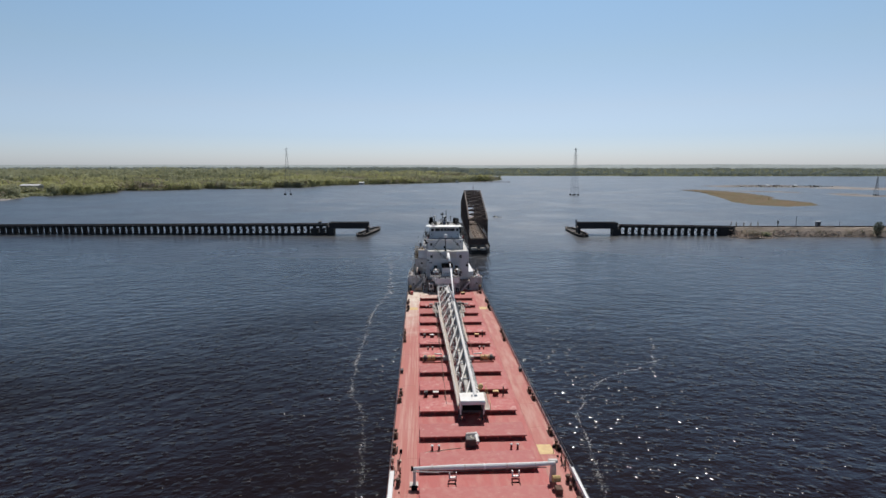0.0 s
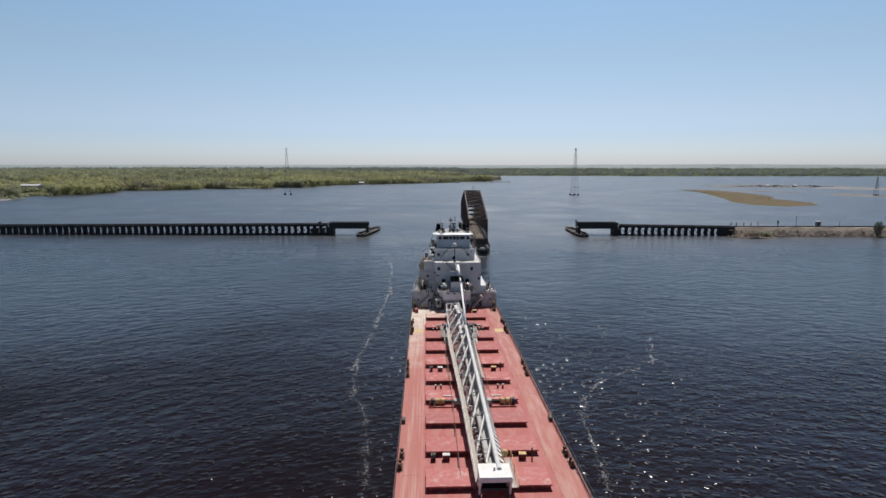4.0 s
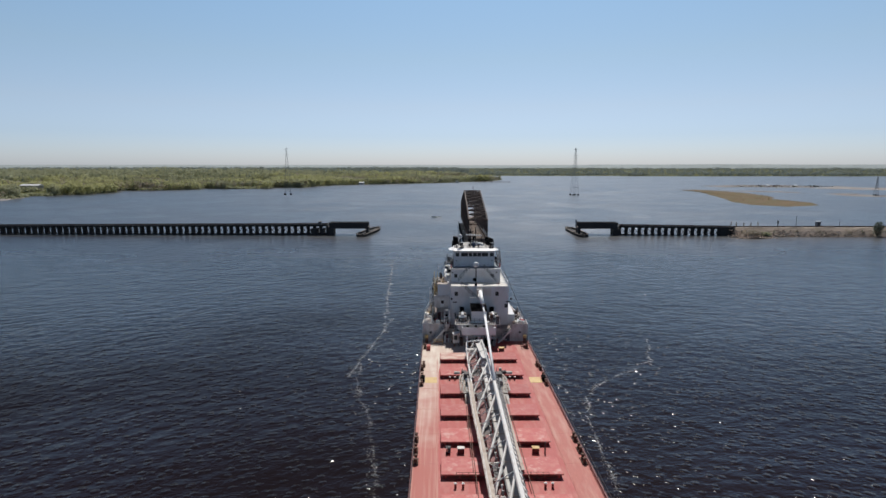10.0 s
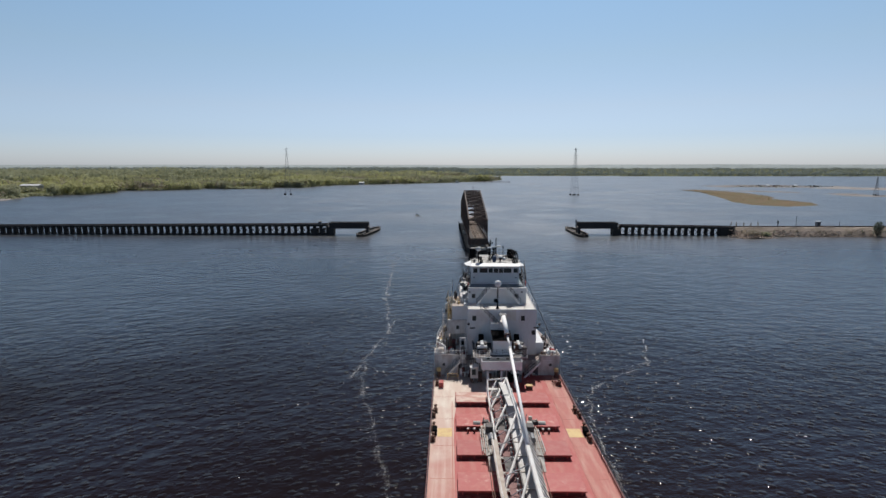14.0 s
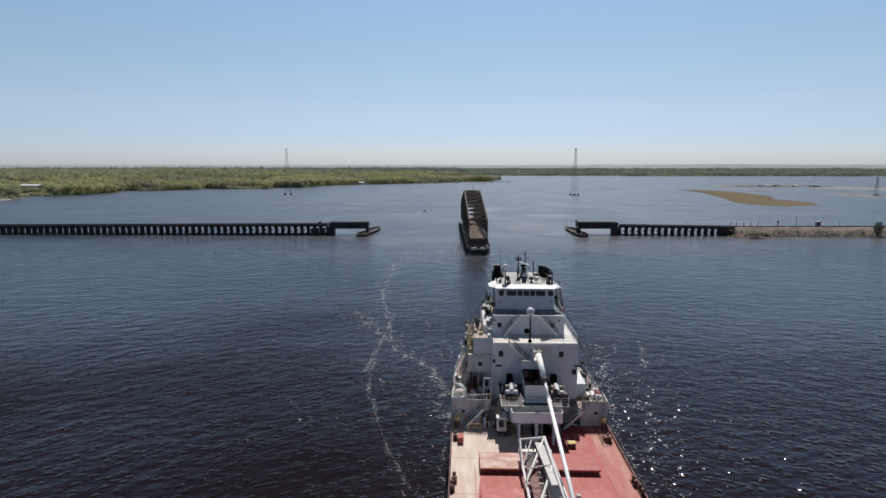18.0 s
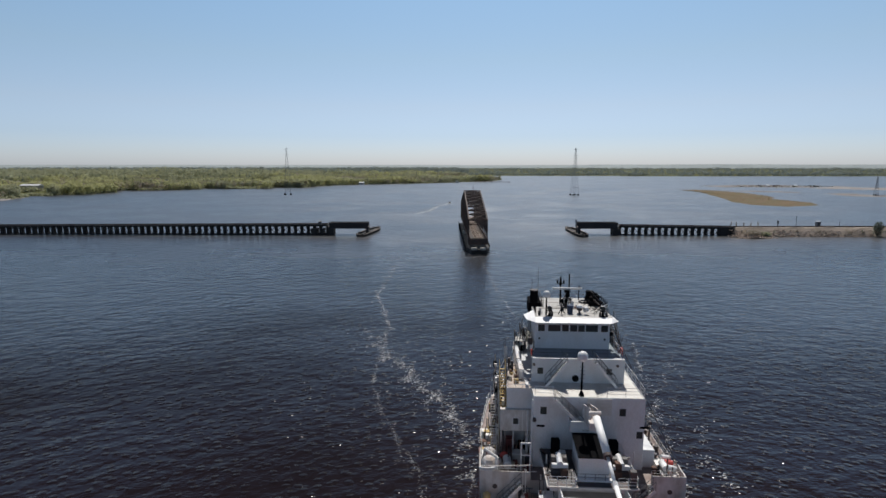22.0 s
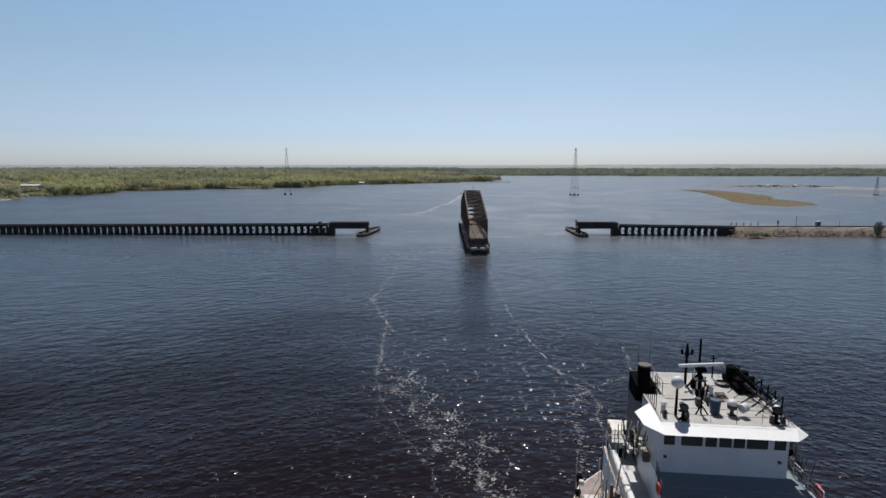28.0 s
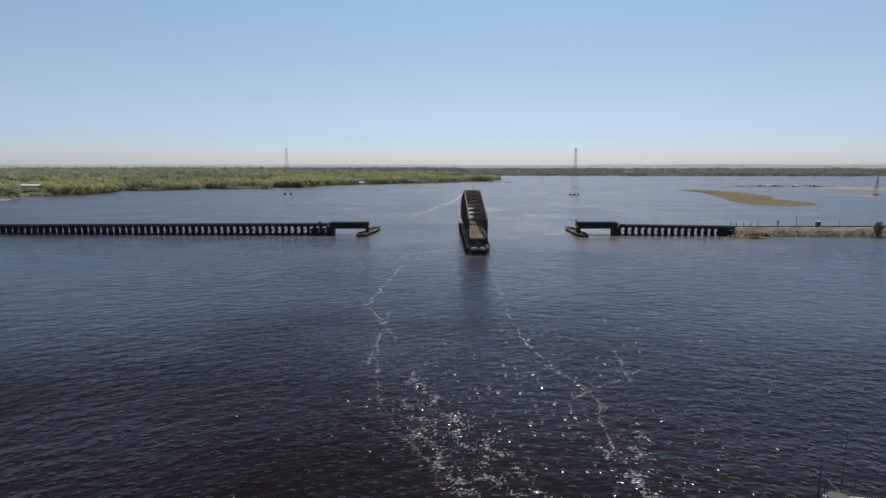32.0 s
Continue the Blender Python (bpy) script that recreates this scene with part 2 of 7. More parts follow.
def water_nodes():
    nt = WATER.node_tree
    n, l = nt.nodes, nt.links
    p = n["Principled BSDF"]
    tc, geo, sep = n.new("ShaderNodeTexCoord"), n.new("ShaderNodeNewGeometry"), n.new("ShaderNodeSeparateXYZ")
    l.new(geo.outputs["Position"], sep.inputs[0])

    def ranged(src, a, b, c, d):
        m = n.new("ShaderNodeMapRange")
        m.inputs[1].default_value, m.inputs[2].default_value, m.inputs[3].default_value, m.inputs[4].default_value = a, b, c, d
        l.new(src, m.inputs[0])
        return m.outputs[0]

    def sum_of(a, b, k):
        """a * k + b"""
        m = n.new("ShaderNodeMath")
        m.operation = "MULTIPLY_ADD"
        l.new(a, m.inputs[0])
        if isinstance(k, float):
            m.inputs[1].default_value = k
        else:
            l.new(k, m.inputs[1])
        if b:
            l.new(b, m.inputs[2])
        return m.outputs[0]

    def ripple(size, long, turn, rough=0.5, detail=2):
        mp = n.new("ShaderNodeMapping")
        mp.vector_type = "TEXTURE"
        mp.inputs["Rotation"].default_value = (0, 0, radians(turn))
        mp.inputs["Scale"].default_value = (size * long, size, size)
        l.new(tc.outputs["Object"], mp.inputs["Vector"])
        t = n.new("ShaderNodeTexNoise")
        t.inputs["Scale"].default_value, t.inputs["Detail"].default_value, t.inputs["Roughness"].default_value = 1.0, detail, rough
        l.new(mp.outputs[0], t.inputs["Vector"])
        return t.outputs["Fac"]
    across, along = sep.outputs["X"], sep.outputs["Y"]
    # wind waves turn slowly from one side of the river to the other
    turned = n.new("ShaderNodeMix")
    l.new(ranged(across, -55.0, 75.0, 0.0, 1.0), turned.inputs[0])
    l.new(ripple(2.3, 1.55, 27, 0.4), turned.inputs[2])
    l.new(ripple(2.3, 1.6, -9, 0.4), turned.inputs[3])
    height = sum_of(turned.outputs[0], None, 0.3)
    for size, amp, long, turn in ((9.0, 0.1, 1.4, 14), (1.2, 0.06, 1.5, 12), (0.36, 0.024, 1.2, 0)):
        height = sum_of(ripple(size, long, turn), height, amp * 2)
    height = sum_of(ripple(4.4, 1.5, 14, 0.5), height, ranged(along, 80.0, 240.0, 0.0, 0.55))
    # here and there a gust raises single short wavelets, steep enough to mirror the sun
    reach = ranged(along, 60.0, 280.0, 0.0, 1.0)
    gust, cell = n.new("ShaderNodeTexNoise"), n.new("ShaderNodeTexVoronoi")
    gust.inputs["Scale"].default_value, gust.inputs["Detail"].default_value = 0.14, 2
    cell.voronoi_dimensions = "2D"
    cell.inputs["Scale"].default_value = 0.62
    l.new(tc.outputs["Object"], gust.inputs["Vector"])
    # uneven outlines, longer across the wind than along it
    warp, push, crest = n.new("ShaderNodeTexNoise"), n.new("ShaderNodeVectorMath"), n.new("ShaderNodeMapping")
    warp.inputs["Scale"].default_value, warp.inputs["Detail"].default_value = 1.6, 2
    push.operation = "MULTIPLY_ADD"
    push.inputs[1].default_value = (0.22, 0.2, 0.0)
    crest.inputs["Scale"].default_value = (0.88, 1.06, 1.0)
    l.new(tc.outputs["Object"], warp.inputs["Vector"])
    l.new(warp.outputs["Color"], push.inputs[0])
    l.new(tc.outputs["Object"], push.inputs[2])
    l.new(push.outputs[0], crest.inputs["Vector"])
    l.new(crest.outputs[0], cell.inputs["Vector"])
    pick, shape, dome, lift = n.new("ShaderNodeMath"), n.new("ShaderNodeMath"), n.new("ShaderNodeMath"), n.new("ShaderNodeMath")
    hue = n.new("ShaderNodeSeparateColor")
    l.new(cell.outputs["Color"], hue.inputs[0])
    pick.operation = "GREATER_THAN"
    l.new(sum_of(gust.outputs["Fac"], hue.outputs[0], 0.6), pick.inputs[0])
    l.new(sum_of(ranged(across, -25.0, 45.0, -0.1, -0.08), sum_of(ranged(across, -2.0, 6.0, 0.0, 1.0), ranged(along, 58.0, 160.0, 0.62, 1.02), ranged(across, 14.0, 22.0, 0.22, 0.0)), 1.0), pick.inputs[1])
    q = ranged(cell.outputs["Distance"], 0.0, 0.32, 0.0, 1.0)
    shape.operation, dome.operation, lift.operation = "MULTIPLY", "SUBTRACT", "MULTIPLY"
    l.new(q, shape.inputs[0])
    l.new(q, shape.inputs[1])
    dome.inputs[0].default_value = 1.0
    l.new(shape.outputs[0], dome.inputs[1])
    l.new(dome.outputs[0], lift.inputs[0])
    l.new(pick.outputs[0], lift.inputs[1])
    height = sum_of(lift.outputs[0], height, ranged(along, 60.0, 200.0, 0.09, 0.07))
    b = n.new("ShaderNodeBump")
    b.inputs["Distance"].default_value = 1.0
    l.new(height, b.inputs["Height"])
    l.new(ranged(reach, 0.0, 1.0, 1.0, 1.15), b.inputs["Strength"])
    l.new(b.outputs[0], p.inputs["Normal"])
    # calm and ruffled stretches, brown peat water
    big, mp = n.new("ShaderNodeTexNoise"), n.new("ShaderNodeMapping")
    mp.inputs["Scale"].default_value = (1 / 75, 1 / 60, 1)
    l.new(geo.outputs["Position"], mp.inputs["Vector"])
    l.new(mp.outputs[0], big.inputs["Vector"])
    big.inputs["Scale"].default_value, big.inputs["Detail"].default_value = 1.0, 4
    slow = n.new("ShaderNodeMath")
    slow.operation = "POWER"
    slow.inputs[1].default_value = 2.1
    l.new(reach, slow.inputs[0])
    # sheen by position: IOR rises with distance and to the right
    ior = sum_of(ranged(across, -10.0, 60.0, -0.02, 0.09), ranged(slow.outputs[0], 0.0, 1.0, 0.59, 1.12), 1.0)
    # meandering slicks drift on the open reach
    band, bend = n.new("ShaderNodeTexNoise"), n.new("ShaderNodeMapping")
    bend.inputs["Scale"].default_value = (1 / 46, 1 / 34, 1)
    bend.inputs["Rotation"].default_value = (0, 0, radians(18))
    l.new(geo.outputs["Position"], bend.inputs["Vector"])
    l.new(bend.outputs[0], band.inputs["Vector"])
    band.inputs["Scale"].default_value, band.inputs["Detail"].default_value, band.inputs["Distortion"].default_value = 1.0, 3, 1.6
    ior = sum_of(ranged(band.outputs["Fac"], 0.52, 0.66, 0.0, 1.0), ior, ranged(along, 150.0, 330.0, 0.0, 0.6))
    l.new(sum_of(ranged(big.outputs["Fac"], 0.35, 0.65, 0.5, 0.72), ior, 1.0), p.inputs["IOR"])
    l.new(sum_of(reach, ranged(big.outputs["Fac"], 0.35, 0.65, 0.04, 0.1), 0.25), p.inputs["Roughness"])
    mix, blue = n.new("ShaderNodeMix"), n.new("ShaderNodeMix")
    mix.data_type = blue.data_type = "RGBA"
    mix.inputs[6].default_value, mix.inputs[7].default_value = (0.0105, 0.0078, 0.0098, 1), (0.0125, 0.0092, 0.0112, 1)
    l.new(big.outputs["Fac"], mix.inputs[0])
    # bluer with distance: reflected sky put into the colour, over the peaty brown
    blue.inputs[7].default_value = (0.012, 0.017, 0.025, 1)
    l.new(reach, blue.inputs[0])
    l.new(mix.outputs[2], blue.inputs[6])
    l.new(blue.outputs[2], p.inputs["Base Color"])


water_nodes()


# ---- building blocks ----
class Geo:
    """Collects faces of one mesh."""

    def __init__(self):
        self.v, self.f = [], []

    def add(self, verts, faces):
        o = len(self.v)
        self.v += [tuple(p) for p in verts]
        self.f += [tuple(o + i for i in f) for f in faces]
        return self

    def box(self, x0, x1, y0, y1, z0, z1, c=0.0):
        if c <= 0:
            return self.add([(x, y, z) for z in (z0, z1) for y in (y0, y1) for x in (x0, x1)],
                            [(0, 2, 3, 1), (4, 5, 7, 6), (0, 1, 5, 4), (2, 6, 7, 3), (0, 4, 6, 2), (1, 3, 7, 5)])
        # edges chamfered all round
        lv = []
        for z, i in ((z0, c), (z0 + c, 0), (z1 - c, 0), (z1, c)):
            lv += [(x0 + i + (c if not i else 0), y0 + i, z), (x1 - i - (c if not i else 0), y0 + i, z), (x1 - i, y0 + i + (c if not i else 0), z), (x1 - i, y1 - i - (c if not i else 0), z),
                   (x1 - i - (c if not i else 0), y1 - i, z), (x0 + i + (c if not i else 0), y1 - i, z), (x0 + i, y1 - i - (c if not i else 0), z), (x0 + i, y0 + i + (c if not i else 0), z)]
        fs = [tuple(range(7, -1, -1)), tuple(range(24, 32))]
        for k in range(3):
            for i in range(8):
                j = (i + 1) % 8
                fs.append((k * 8 + i, k * 8 + j, k * 8 + 8 + j, k * 8 + 8 + i))
        return self.add(lv, fs)

    def prism(self, plan, z0, z1):
        n = len(plan)
        a = sum(plan[i][0] * plan[(i + 1) % n][1] - plan[(i + 1) % n][0] * plan[i][1] for i in range(n))
        if a < 0:
            plan = plan[::-1]
        vs = [(x, y, z0) for x, y in plan] + [(x, y, z1) for x, y in plan]
        return self.add(vs, [tuple(range(n - 1, -1, -1)), tuple(range(n, 2 * n))] + [(i, (i + 1) % n, n + (i + 1) % n, n + i) for i in range(n)])

    def side(self, profile, x0, x1):
        """A prism along x from a profile in (y, z)."""
        n = len(profile)
        vs = [(x0, y, z) for y, z in profile] + [(x1, y, z) for y, z in profile]
        a = sum(profile[i][0] * profile[(i + 1) % n][1] - profile[(i + 1) % n][0] * profile[i][1] for i in range(n))
        fs = [tuple(range(n - 1, -1, -1)), tuple(range(n, 2 * n))] + [(i, (i + 1) % n, n + (i + 1) % n, n + i) for i in range(n)]
        return self.add(vs, fs if a > 0 else [f[::-1] for f in fs])

    def tube(self, p, q, r, r2=None, n=8, cap=True):
        p, q = Vector(p), Vector(q)
        d = (q - p).normalized()
        u = d.cross(Vector((0, 0, 1)) if abs(d.z) < 0.9 else Vector((1, 0, 0))).normalized()
        w = d.cross(u)
        r2 = r if r2 is None else r2
        vs = []
        for c, rad in ((p, r), (q, r2)):
            for i in range(n):
                a = 2 * math.pi * i / n
                vs.append(c + (u * math.cos(a) + w * math.sin(a)) * rad)
        fs = [(i, n + i, n + (i + 1) % n, (i + 1) % n) for i in range(n)]
        if cap:
            fs += [tuple(range(n)), tuple(range(2 * n - 1, n - 1, -1))]
        return self.add(vs, fs)

    def beam(self, p, q, w, h):
        """A square bar from p to q, w wide, h high."""
        p, q = Vector(p), Vector(q)
        d = (q - p).normalized()
        u = d.cross(Vector((0, 0, 1)) if abs(d.z) < 0.95 else Vector((0, 1, 0))).normalized() * w / 2
        t = u.cross(d).normalized() * h / 2
        vs = [c + a * u + b * t for c in (p, q) for a, b in ((-1, -1), (1, -1), (1, 1), (-1, 1))]
        return self.add(vs, [(0, 1, 2, 3), (7, 6, 5, 4), (0, 4, 5, 1), (1, 5, 6, 2), (2, 6, 7, 3), (3, 7, 4, 0)])

    def lathe(self, x, y, prof, n=12):
        """A round body about an upright axis, profile of (radius, z) upwards."""
        vs, fs = [], []
        for r, z in prof:
            vs += [(x + r * math.cos(2 * math.pi * i / n), y + r * math.sin(2 * math.pi * i / n), z) for i in range(n)]
        for k in range(len(prof) - 1):
            for i in range(n):
                j = (i + 1) % n
                fs.append((k * n + i, k * n + j, k * n + n + j, k * n + n + i))
        fs += [tuple(range(n - 1, -1, -1)), tuple(range((len(prof) - 1) * n, len(prof) * n))]
        return self.add(vs, fs)

    def ring(self, x, y, z, big, small, n=20, m=8):
        """A ring that stands in the y-z plane."""
        vs = []
        for i in range(n):
            a = 2 * math.pi * i / n
            for j in range(m):
                b = 2 * math.pi * j / m
                q = big + small * math.cos(b)
                vs.append((x + small * math.sin(b), y + q * math.cos(a), z + q * math.sin(a)))
        return self.add(vs, [(i * m + j, i * m + (j + 1) % m, ((i + 1) % n) * m + (j + 1) % m, ((i + 1) % n) * m + j) for i in range(n) for j in range(m)])

    def dome(self, x, y, z, r, squash=1.0, n=12, low=-0.5):
        return self.lathe(x, y, [(r * math.cos(a), z + squash * r * math.sin(a)) for a in [math.pi * (low + (0.5 - low) * k / 8) * 0.999 for k in range(9)]], n)

    def mesh(self, name, material):
        me = bpy.data.meshes.new(name)
        me.from_pydata(self.v, [], self.f)
        me.materials.append(material)
        me.update()
        return me


def part(name, geo, material, parent, label="", at=None, smooth=False):
    """One mesh object under a thing or a part."""
    me = geo.mesh(name, material)
    if smooth:
        me.polygons.foreach_set("use_smooth", [True] * len(me.polygons))
    ob = new(name, me)
    ob.parent = parent
    if at:
        ob.matrix_basis = at
    if label:
        ob["label"] = label
    return ob


def again(ob, at):
    """The same part once more, at another pose."""
    o = new(ob.name.split(".")[0], ob.data)
    o.parent, o.matrix_basis = ob.parent, at
    if "label" in ob:
        o["label"] = ob["label"]
    return o


def thing(name, label, category, at=None, group="", kind=""):
    ob = new(name)
    ob.empty_display_size = 0.5
    if at:
        ob.matrix_basis = at
    return tagged(ob, label, category, group, kind)


def alone(name, geo, material, label, category="", kind="", at=None, group="", smooth=False):
    ob = part(name, geo, material, None, "", at, smooth)
    return tagged(ob, label, category, group, kind)


def clumps(centres, radii, seed, squash=0.8):
    """Many small uneven lumps in one mesh, as arrays."""
    rng = np.random.default_rng(seed)
    n = len(centres)
    base = np.array([(1, 0, 0), (-0.5, 0.87, 0), (-0.5, -0.87, 0), (0, 0, 1), (0, 0, -0.8)])
    tri = np.array([(0, 1, 3), (1, 2, 3), (2, 0, 3), (1, 0, 4), (2, 1, 4), (0, 2, 4)])
    a = rng.random(n) * 6.28
    c, s = np.cos(a), np.sin(a)
    v = base[None] * (np.asarray(radii)[:, None, None]) * rng.uniform(0.6, 1.3, (n, 5, 1))
    x = v[..., 0] * c[:, None] - v[..., 1] * s[:, None]
    y = v[..., 0] * s[:, None] + v[..., 1] * c[:, None]
    v = np.stack([x, y, v[..., 2] * squash], -1) + np.asarray(centres)[:, None]
    f = tri[None] + (np.arange(n) * 5)[:, None, None]
    return v.reshape(-1, 3), f.reshape(-1, 3)


def leaves(centres, radii, seed, each=5, out=None):
    """Loose sprays of leaves round each centre: open faces, lying flat or facing out of the crown."""
    rng = np.random.default_rng(seed)
    n = len(centres) * each
    c = np.repeat(np.asarray(centres, dtype=float), each, axis=0)
    r = np.repeat(np.asarray(radii, dtype=float), each)
    c = c + rng.normal(0, 0.45, (n, 3)) * r[:, None]
    if out is None:
        nrm = rng.normal(0, 0.55, (n, 3)) + (0, -0.15, 0.8)
    else:
        nrm = rng.normal(0, 0.2, (n, 3)) + np.repeat(np.asarray(out), each, axis=0) + (0, 0, 0.3)
    nrm /= np.linalg.norm(nrm, axis=1)[:, None]
    u = np.cross(nrm, rng.normal(0, 1, (n, 3)))
    u /= np.linalg.norm(u, axis=1)[:, None] + 1e-6
    w = np.cross(nrm, u)
    s = r * rng.uniform(0.35, 0.85, n)
    v = np.stack([c + u * s[:, None], c + (w * 0.8 - u * 0.4) * s[:, None], c - u * s[:, None] * 0.9, c - (w * 0.8 - u * 0.2) * s[:, None]], 1)
    return v.reshape(-1, 3), np.arange(n * 4).reshape(-1, 4)


def array_mesh(name, v, f, material):
    me = bpy.data.meshes.new(name)
    v, f = np.asarray(v, dtype=np.float32), np.asarray(f, dtype=np.int32)
    me.vertices.add(len(v))
    me.vertices.foreach_set("co", v.ravel())
    k = f.shape[1]
    me.loops.add(f.size)
    me.loops.foreach_set("vertex_index", f.ravel())
    me.polygons.add(len(f))
    me.polygons.foreach_set("loop_start", np.arange(len(f), dtype=np.int32) * k)
    me.polygons.foreach_set("loop_total", np.full(len(f), k, dtype=np.int32))
    me.update(calc_edges=True)
    me.validate()
    me.materials.append(material)
    return me


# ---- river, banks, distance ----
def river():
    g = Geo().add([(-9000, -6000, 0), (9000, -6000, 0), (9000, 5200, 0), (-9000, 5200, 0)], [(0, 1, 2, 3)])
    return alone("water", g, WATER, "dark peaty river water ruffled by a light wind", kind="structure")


def strip_land(name, shore, inland, profile, material, label):
    """Land behind a shoreline: profile of (metres inland, height)."""
    v, f = [], []
    k = len(profile)
    for x, y in shore:
        for d, z in profile:
            w = noise.noise(Vector((x * 0.004 + d * 0.003, y * 0.004, 3))) * 0.35
            v.append((x + inland[0] * d, y + inland[1] * d, z * (1 + w) if z > 0 else z))
    for i in range(len(shore) - 1):
        for j in range(k - 1):
            f.append((i * k + j, (i + 1) * k + j, (i + 1) * k + j + 1, i * k + j + 1))
    ob = array_mesh(name, v, f, material)
    return tagged(new(name, ob), label, kind="structure")


def densify(pts, step, wobble=0.0, seed=1):
    out = []
    for (x0, y0), (x1, y1) in zip(pts, pts[1:]):
        n = max(1, int(math.hypot(x1 - x0, y1 - y0) / step))
        for i in range(n):
            t = i / n
            w = noise.noise(Vector((x0 + (x1 - x0) * t, y0 + (y1 - y0) * t, seed)) * 0.02) * wobble
            out.append((x0 + (x1 - x0) * t + w, y0 + (y1 - y0) * t + w))
    return out + [pts[-1]]


LEFT_SHORE = [(-620, 540), (-494, 612), (-492, 626), (-500, 655), (-520, 690), (-494, 684), (-496, 716), (-472, 720), (-474, 756), (-468, 781), (-500, 838), (-460, 842), (-430, 842), (-425, 855), (-390, 880), (-400, 915), (-333, 890), (-286, 907), (-294, 950), (-241, 940), (-230, 1003), (-200, 1059), (-154, 1099), (-60, 1156), (20, 1219), (113, 1330), (140, 1400), (150, 1440), (140, 1500), (60, 1640), (-100, 1900)]
INLAND = (-0.75, 0.66)


def trees(n, seed, where, height, shape, material, name, label, lumps, size, spread=1.0, each=3):
    """A wood: trunks and crowns of many small sprays, in one mesh; taller and lower stands alternate."""
    rng = np.random.default_rng(seed)
    cs, rs, outs, tv, tf = [], [], [], [], []
    for _ in range(n):
        x, y, z = where(rng)
        stand = 1 + 0.55 * noise.noise(Vector((x * 0.011, y * 0.007, 2.5)))
        h = height * rng.uniform(0.75, 1.2) * stand
        w = h * spread * (rng.uniform(0.2, 0.3) if shape == "cone" else rng.uniform(0.32, 0.5))
        o = len(tv)
        r = 0.025 * h
        for zz, q in ((z - 1, r), (z + h * 0.8, r * 0.2)):
            tv += [(x - q, y - q, zz), (x + q, y - q, zz), (x, y + q, zz)]
        tf += [(o, o + 1, o + 4, o + 3), (o + 1, o + 2, o + 5, o + 4), (o + 2, o, o + 3, o + 5)]
        for _ in range(lumps):
            t = rng.random()
            a, q = rng.random() * 6.28, math.sqrt(rng.random())
            if shape == "cone":
                rad, zz = w * 0.75 * (1.02 - t) * q, z + h * (0.08 + 0.9 * t)
            else:
                rad, zz = w * math.sqrt(max(0, 1 - (2 * t - 1) ** 2)) * (0.6 + 0.4 * q) + 0.1, z + h * (0.12 + 0.88 * t)
            cs.append((x + rad * math.cos(a), y + rad * math.sin(a), zz))
            d = Vector((rad / w * math.cos(a), rad / w * math.sin(a), (zz - z) / h * 2 - 0.9))
            outs.append(d.normalized())
            rs.append(size * h / 12 * rng.uniform(0.6, 1.3))
    v, f = leaves(np.array(cs), np.array(rs), seed + 5, each, np.array(outs))
    f2 = np.array(tf) + len(v)
    me = array_mesh(name, np.vstack([v, np.array(tv)]), np.vstack([f, f2]), material)
    return tagged(new(name, me), label, kind="stuff")


def left_bank():
    shore = densify(LEFT_SHORE, 25, 7)
    strip_land("ground_left_bank", shore, INLAND, [(-6, -0.6), (0, 0.05), (4, 0.7), (30, 2.2), (90, 4), (220, 6), (500, 8), (1200, 11), (2600, 14)], SOIL, "low wooded river bank with pale fringe of mud")
    pts = densify(LEFT_SHORE[:-2], 4)
    cum = len(pts)

    def spot(deep, power=1.6, lo=0.0, hi=1.0, edge=0.5, kind_at=None):
        def where(rng):
            x, y = pts[int(cum * (lo + (hi - lo) * rng.random()))]
            d = edge + deep * rng.random() ** power
            for _ in range(14):
                if kind_at is None or noise.noise(Vector((x * 0.012, y * 0.012 + d * 0.01, kind_at))) > 0.16:
                    break
                x, y = pts[int(cum * (lo + (hi - lo) * rng.random()))]
            px, py = x + INLAND[0] * d + rng.normal() * 3, y + INLAND[1] * d
            # a lawn runs from the pale-roofed building to the water
            if abs(px / py + 0.746) < 0.03 and py < 752:
                px, py = px - 220, py + 190
            return px, py, min(8, 0.5 + d * 0.02)
        return where
    rng = np.random.default_rng(77)
    n = 3600
    idx = rng.integers(0, len(pts) - 1, n)
    cs = np.array([(pts[i][0] + INLAND[0] * d + rng.normal(), pts[i][1] + INLAND[1] * d, rng.uniform(0.1, 2.4)) for i, d in zip(idx, rng.uniform(-4, 7, n))])
    v, f = leaves(cs, rng.uniform(1.0, 2.2, n), 78)
    tagged(new("shore_shrubs", array_mesh("shore_shrubs", v, f, LEAF_B)), "low shrubs hanging over the waterline", kind="stuff")
    trees(2500, 11, spot(360, kind_at=1.5), 11, "round", LEAF_A, "aspen_wood", "bright yellow-green young aspens along the bank", 34, 1.3, 1.1, 5)
    trees(1900, 12, spot(460, kind_at=8.5), 11, "round", LEAF_B, "mixed_wood", "dull green broadleaf trees along the bank", 34, 1.3, 1.1, 5)
    trees(300, 13, spot(520, 1.2, edge=25), 14, "cone", LEAF_C, "conifer_wood", "dark conifers among the broadleaf trees", 16, 1.2)
    trees(900, 14, spot(300, kind_at=20.5), 10, "round", LEAF_D, "bare_wood", "grey-brown trees still bare in spring", 26, 1.2, 1.1, 5)
    trees(2200, 15, spot(1900, 1.0, edge=300), 13, "round", LEAF_B, "inland_wood", "green woods rolling inland from the bank", 18, 2.2, 1.3)


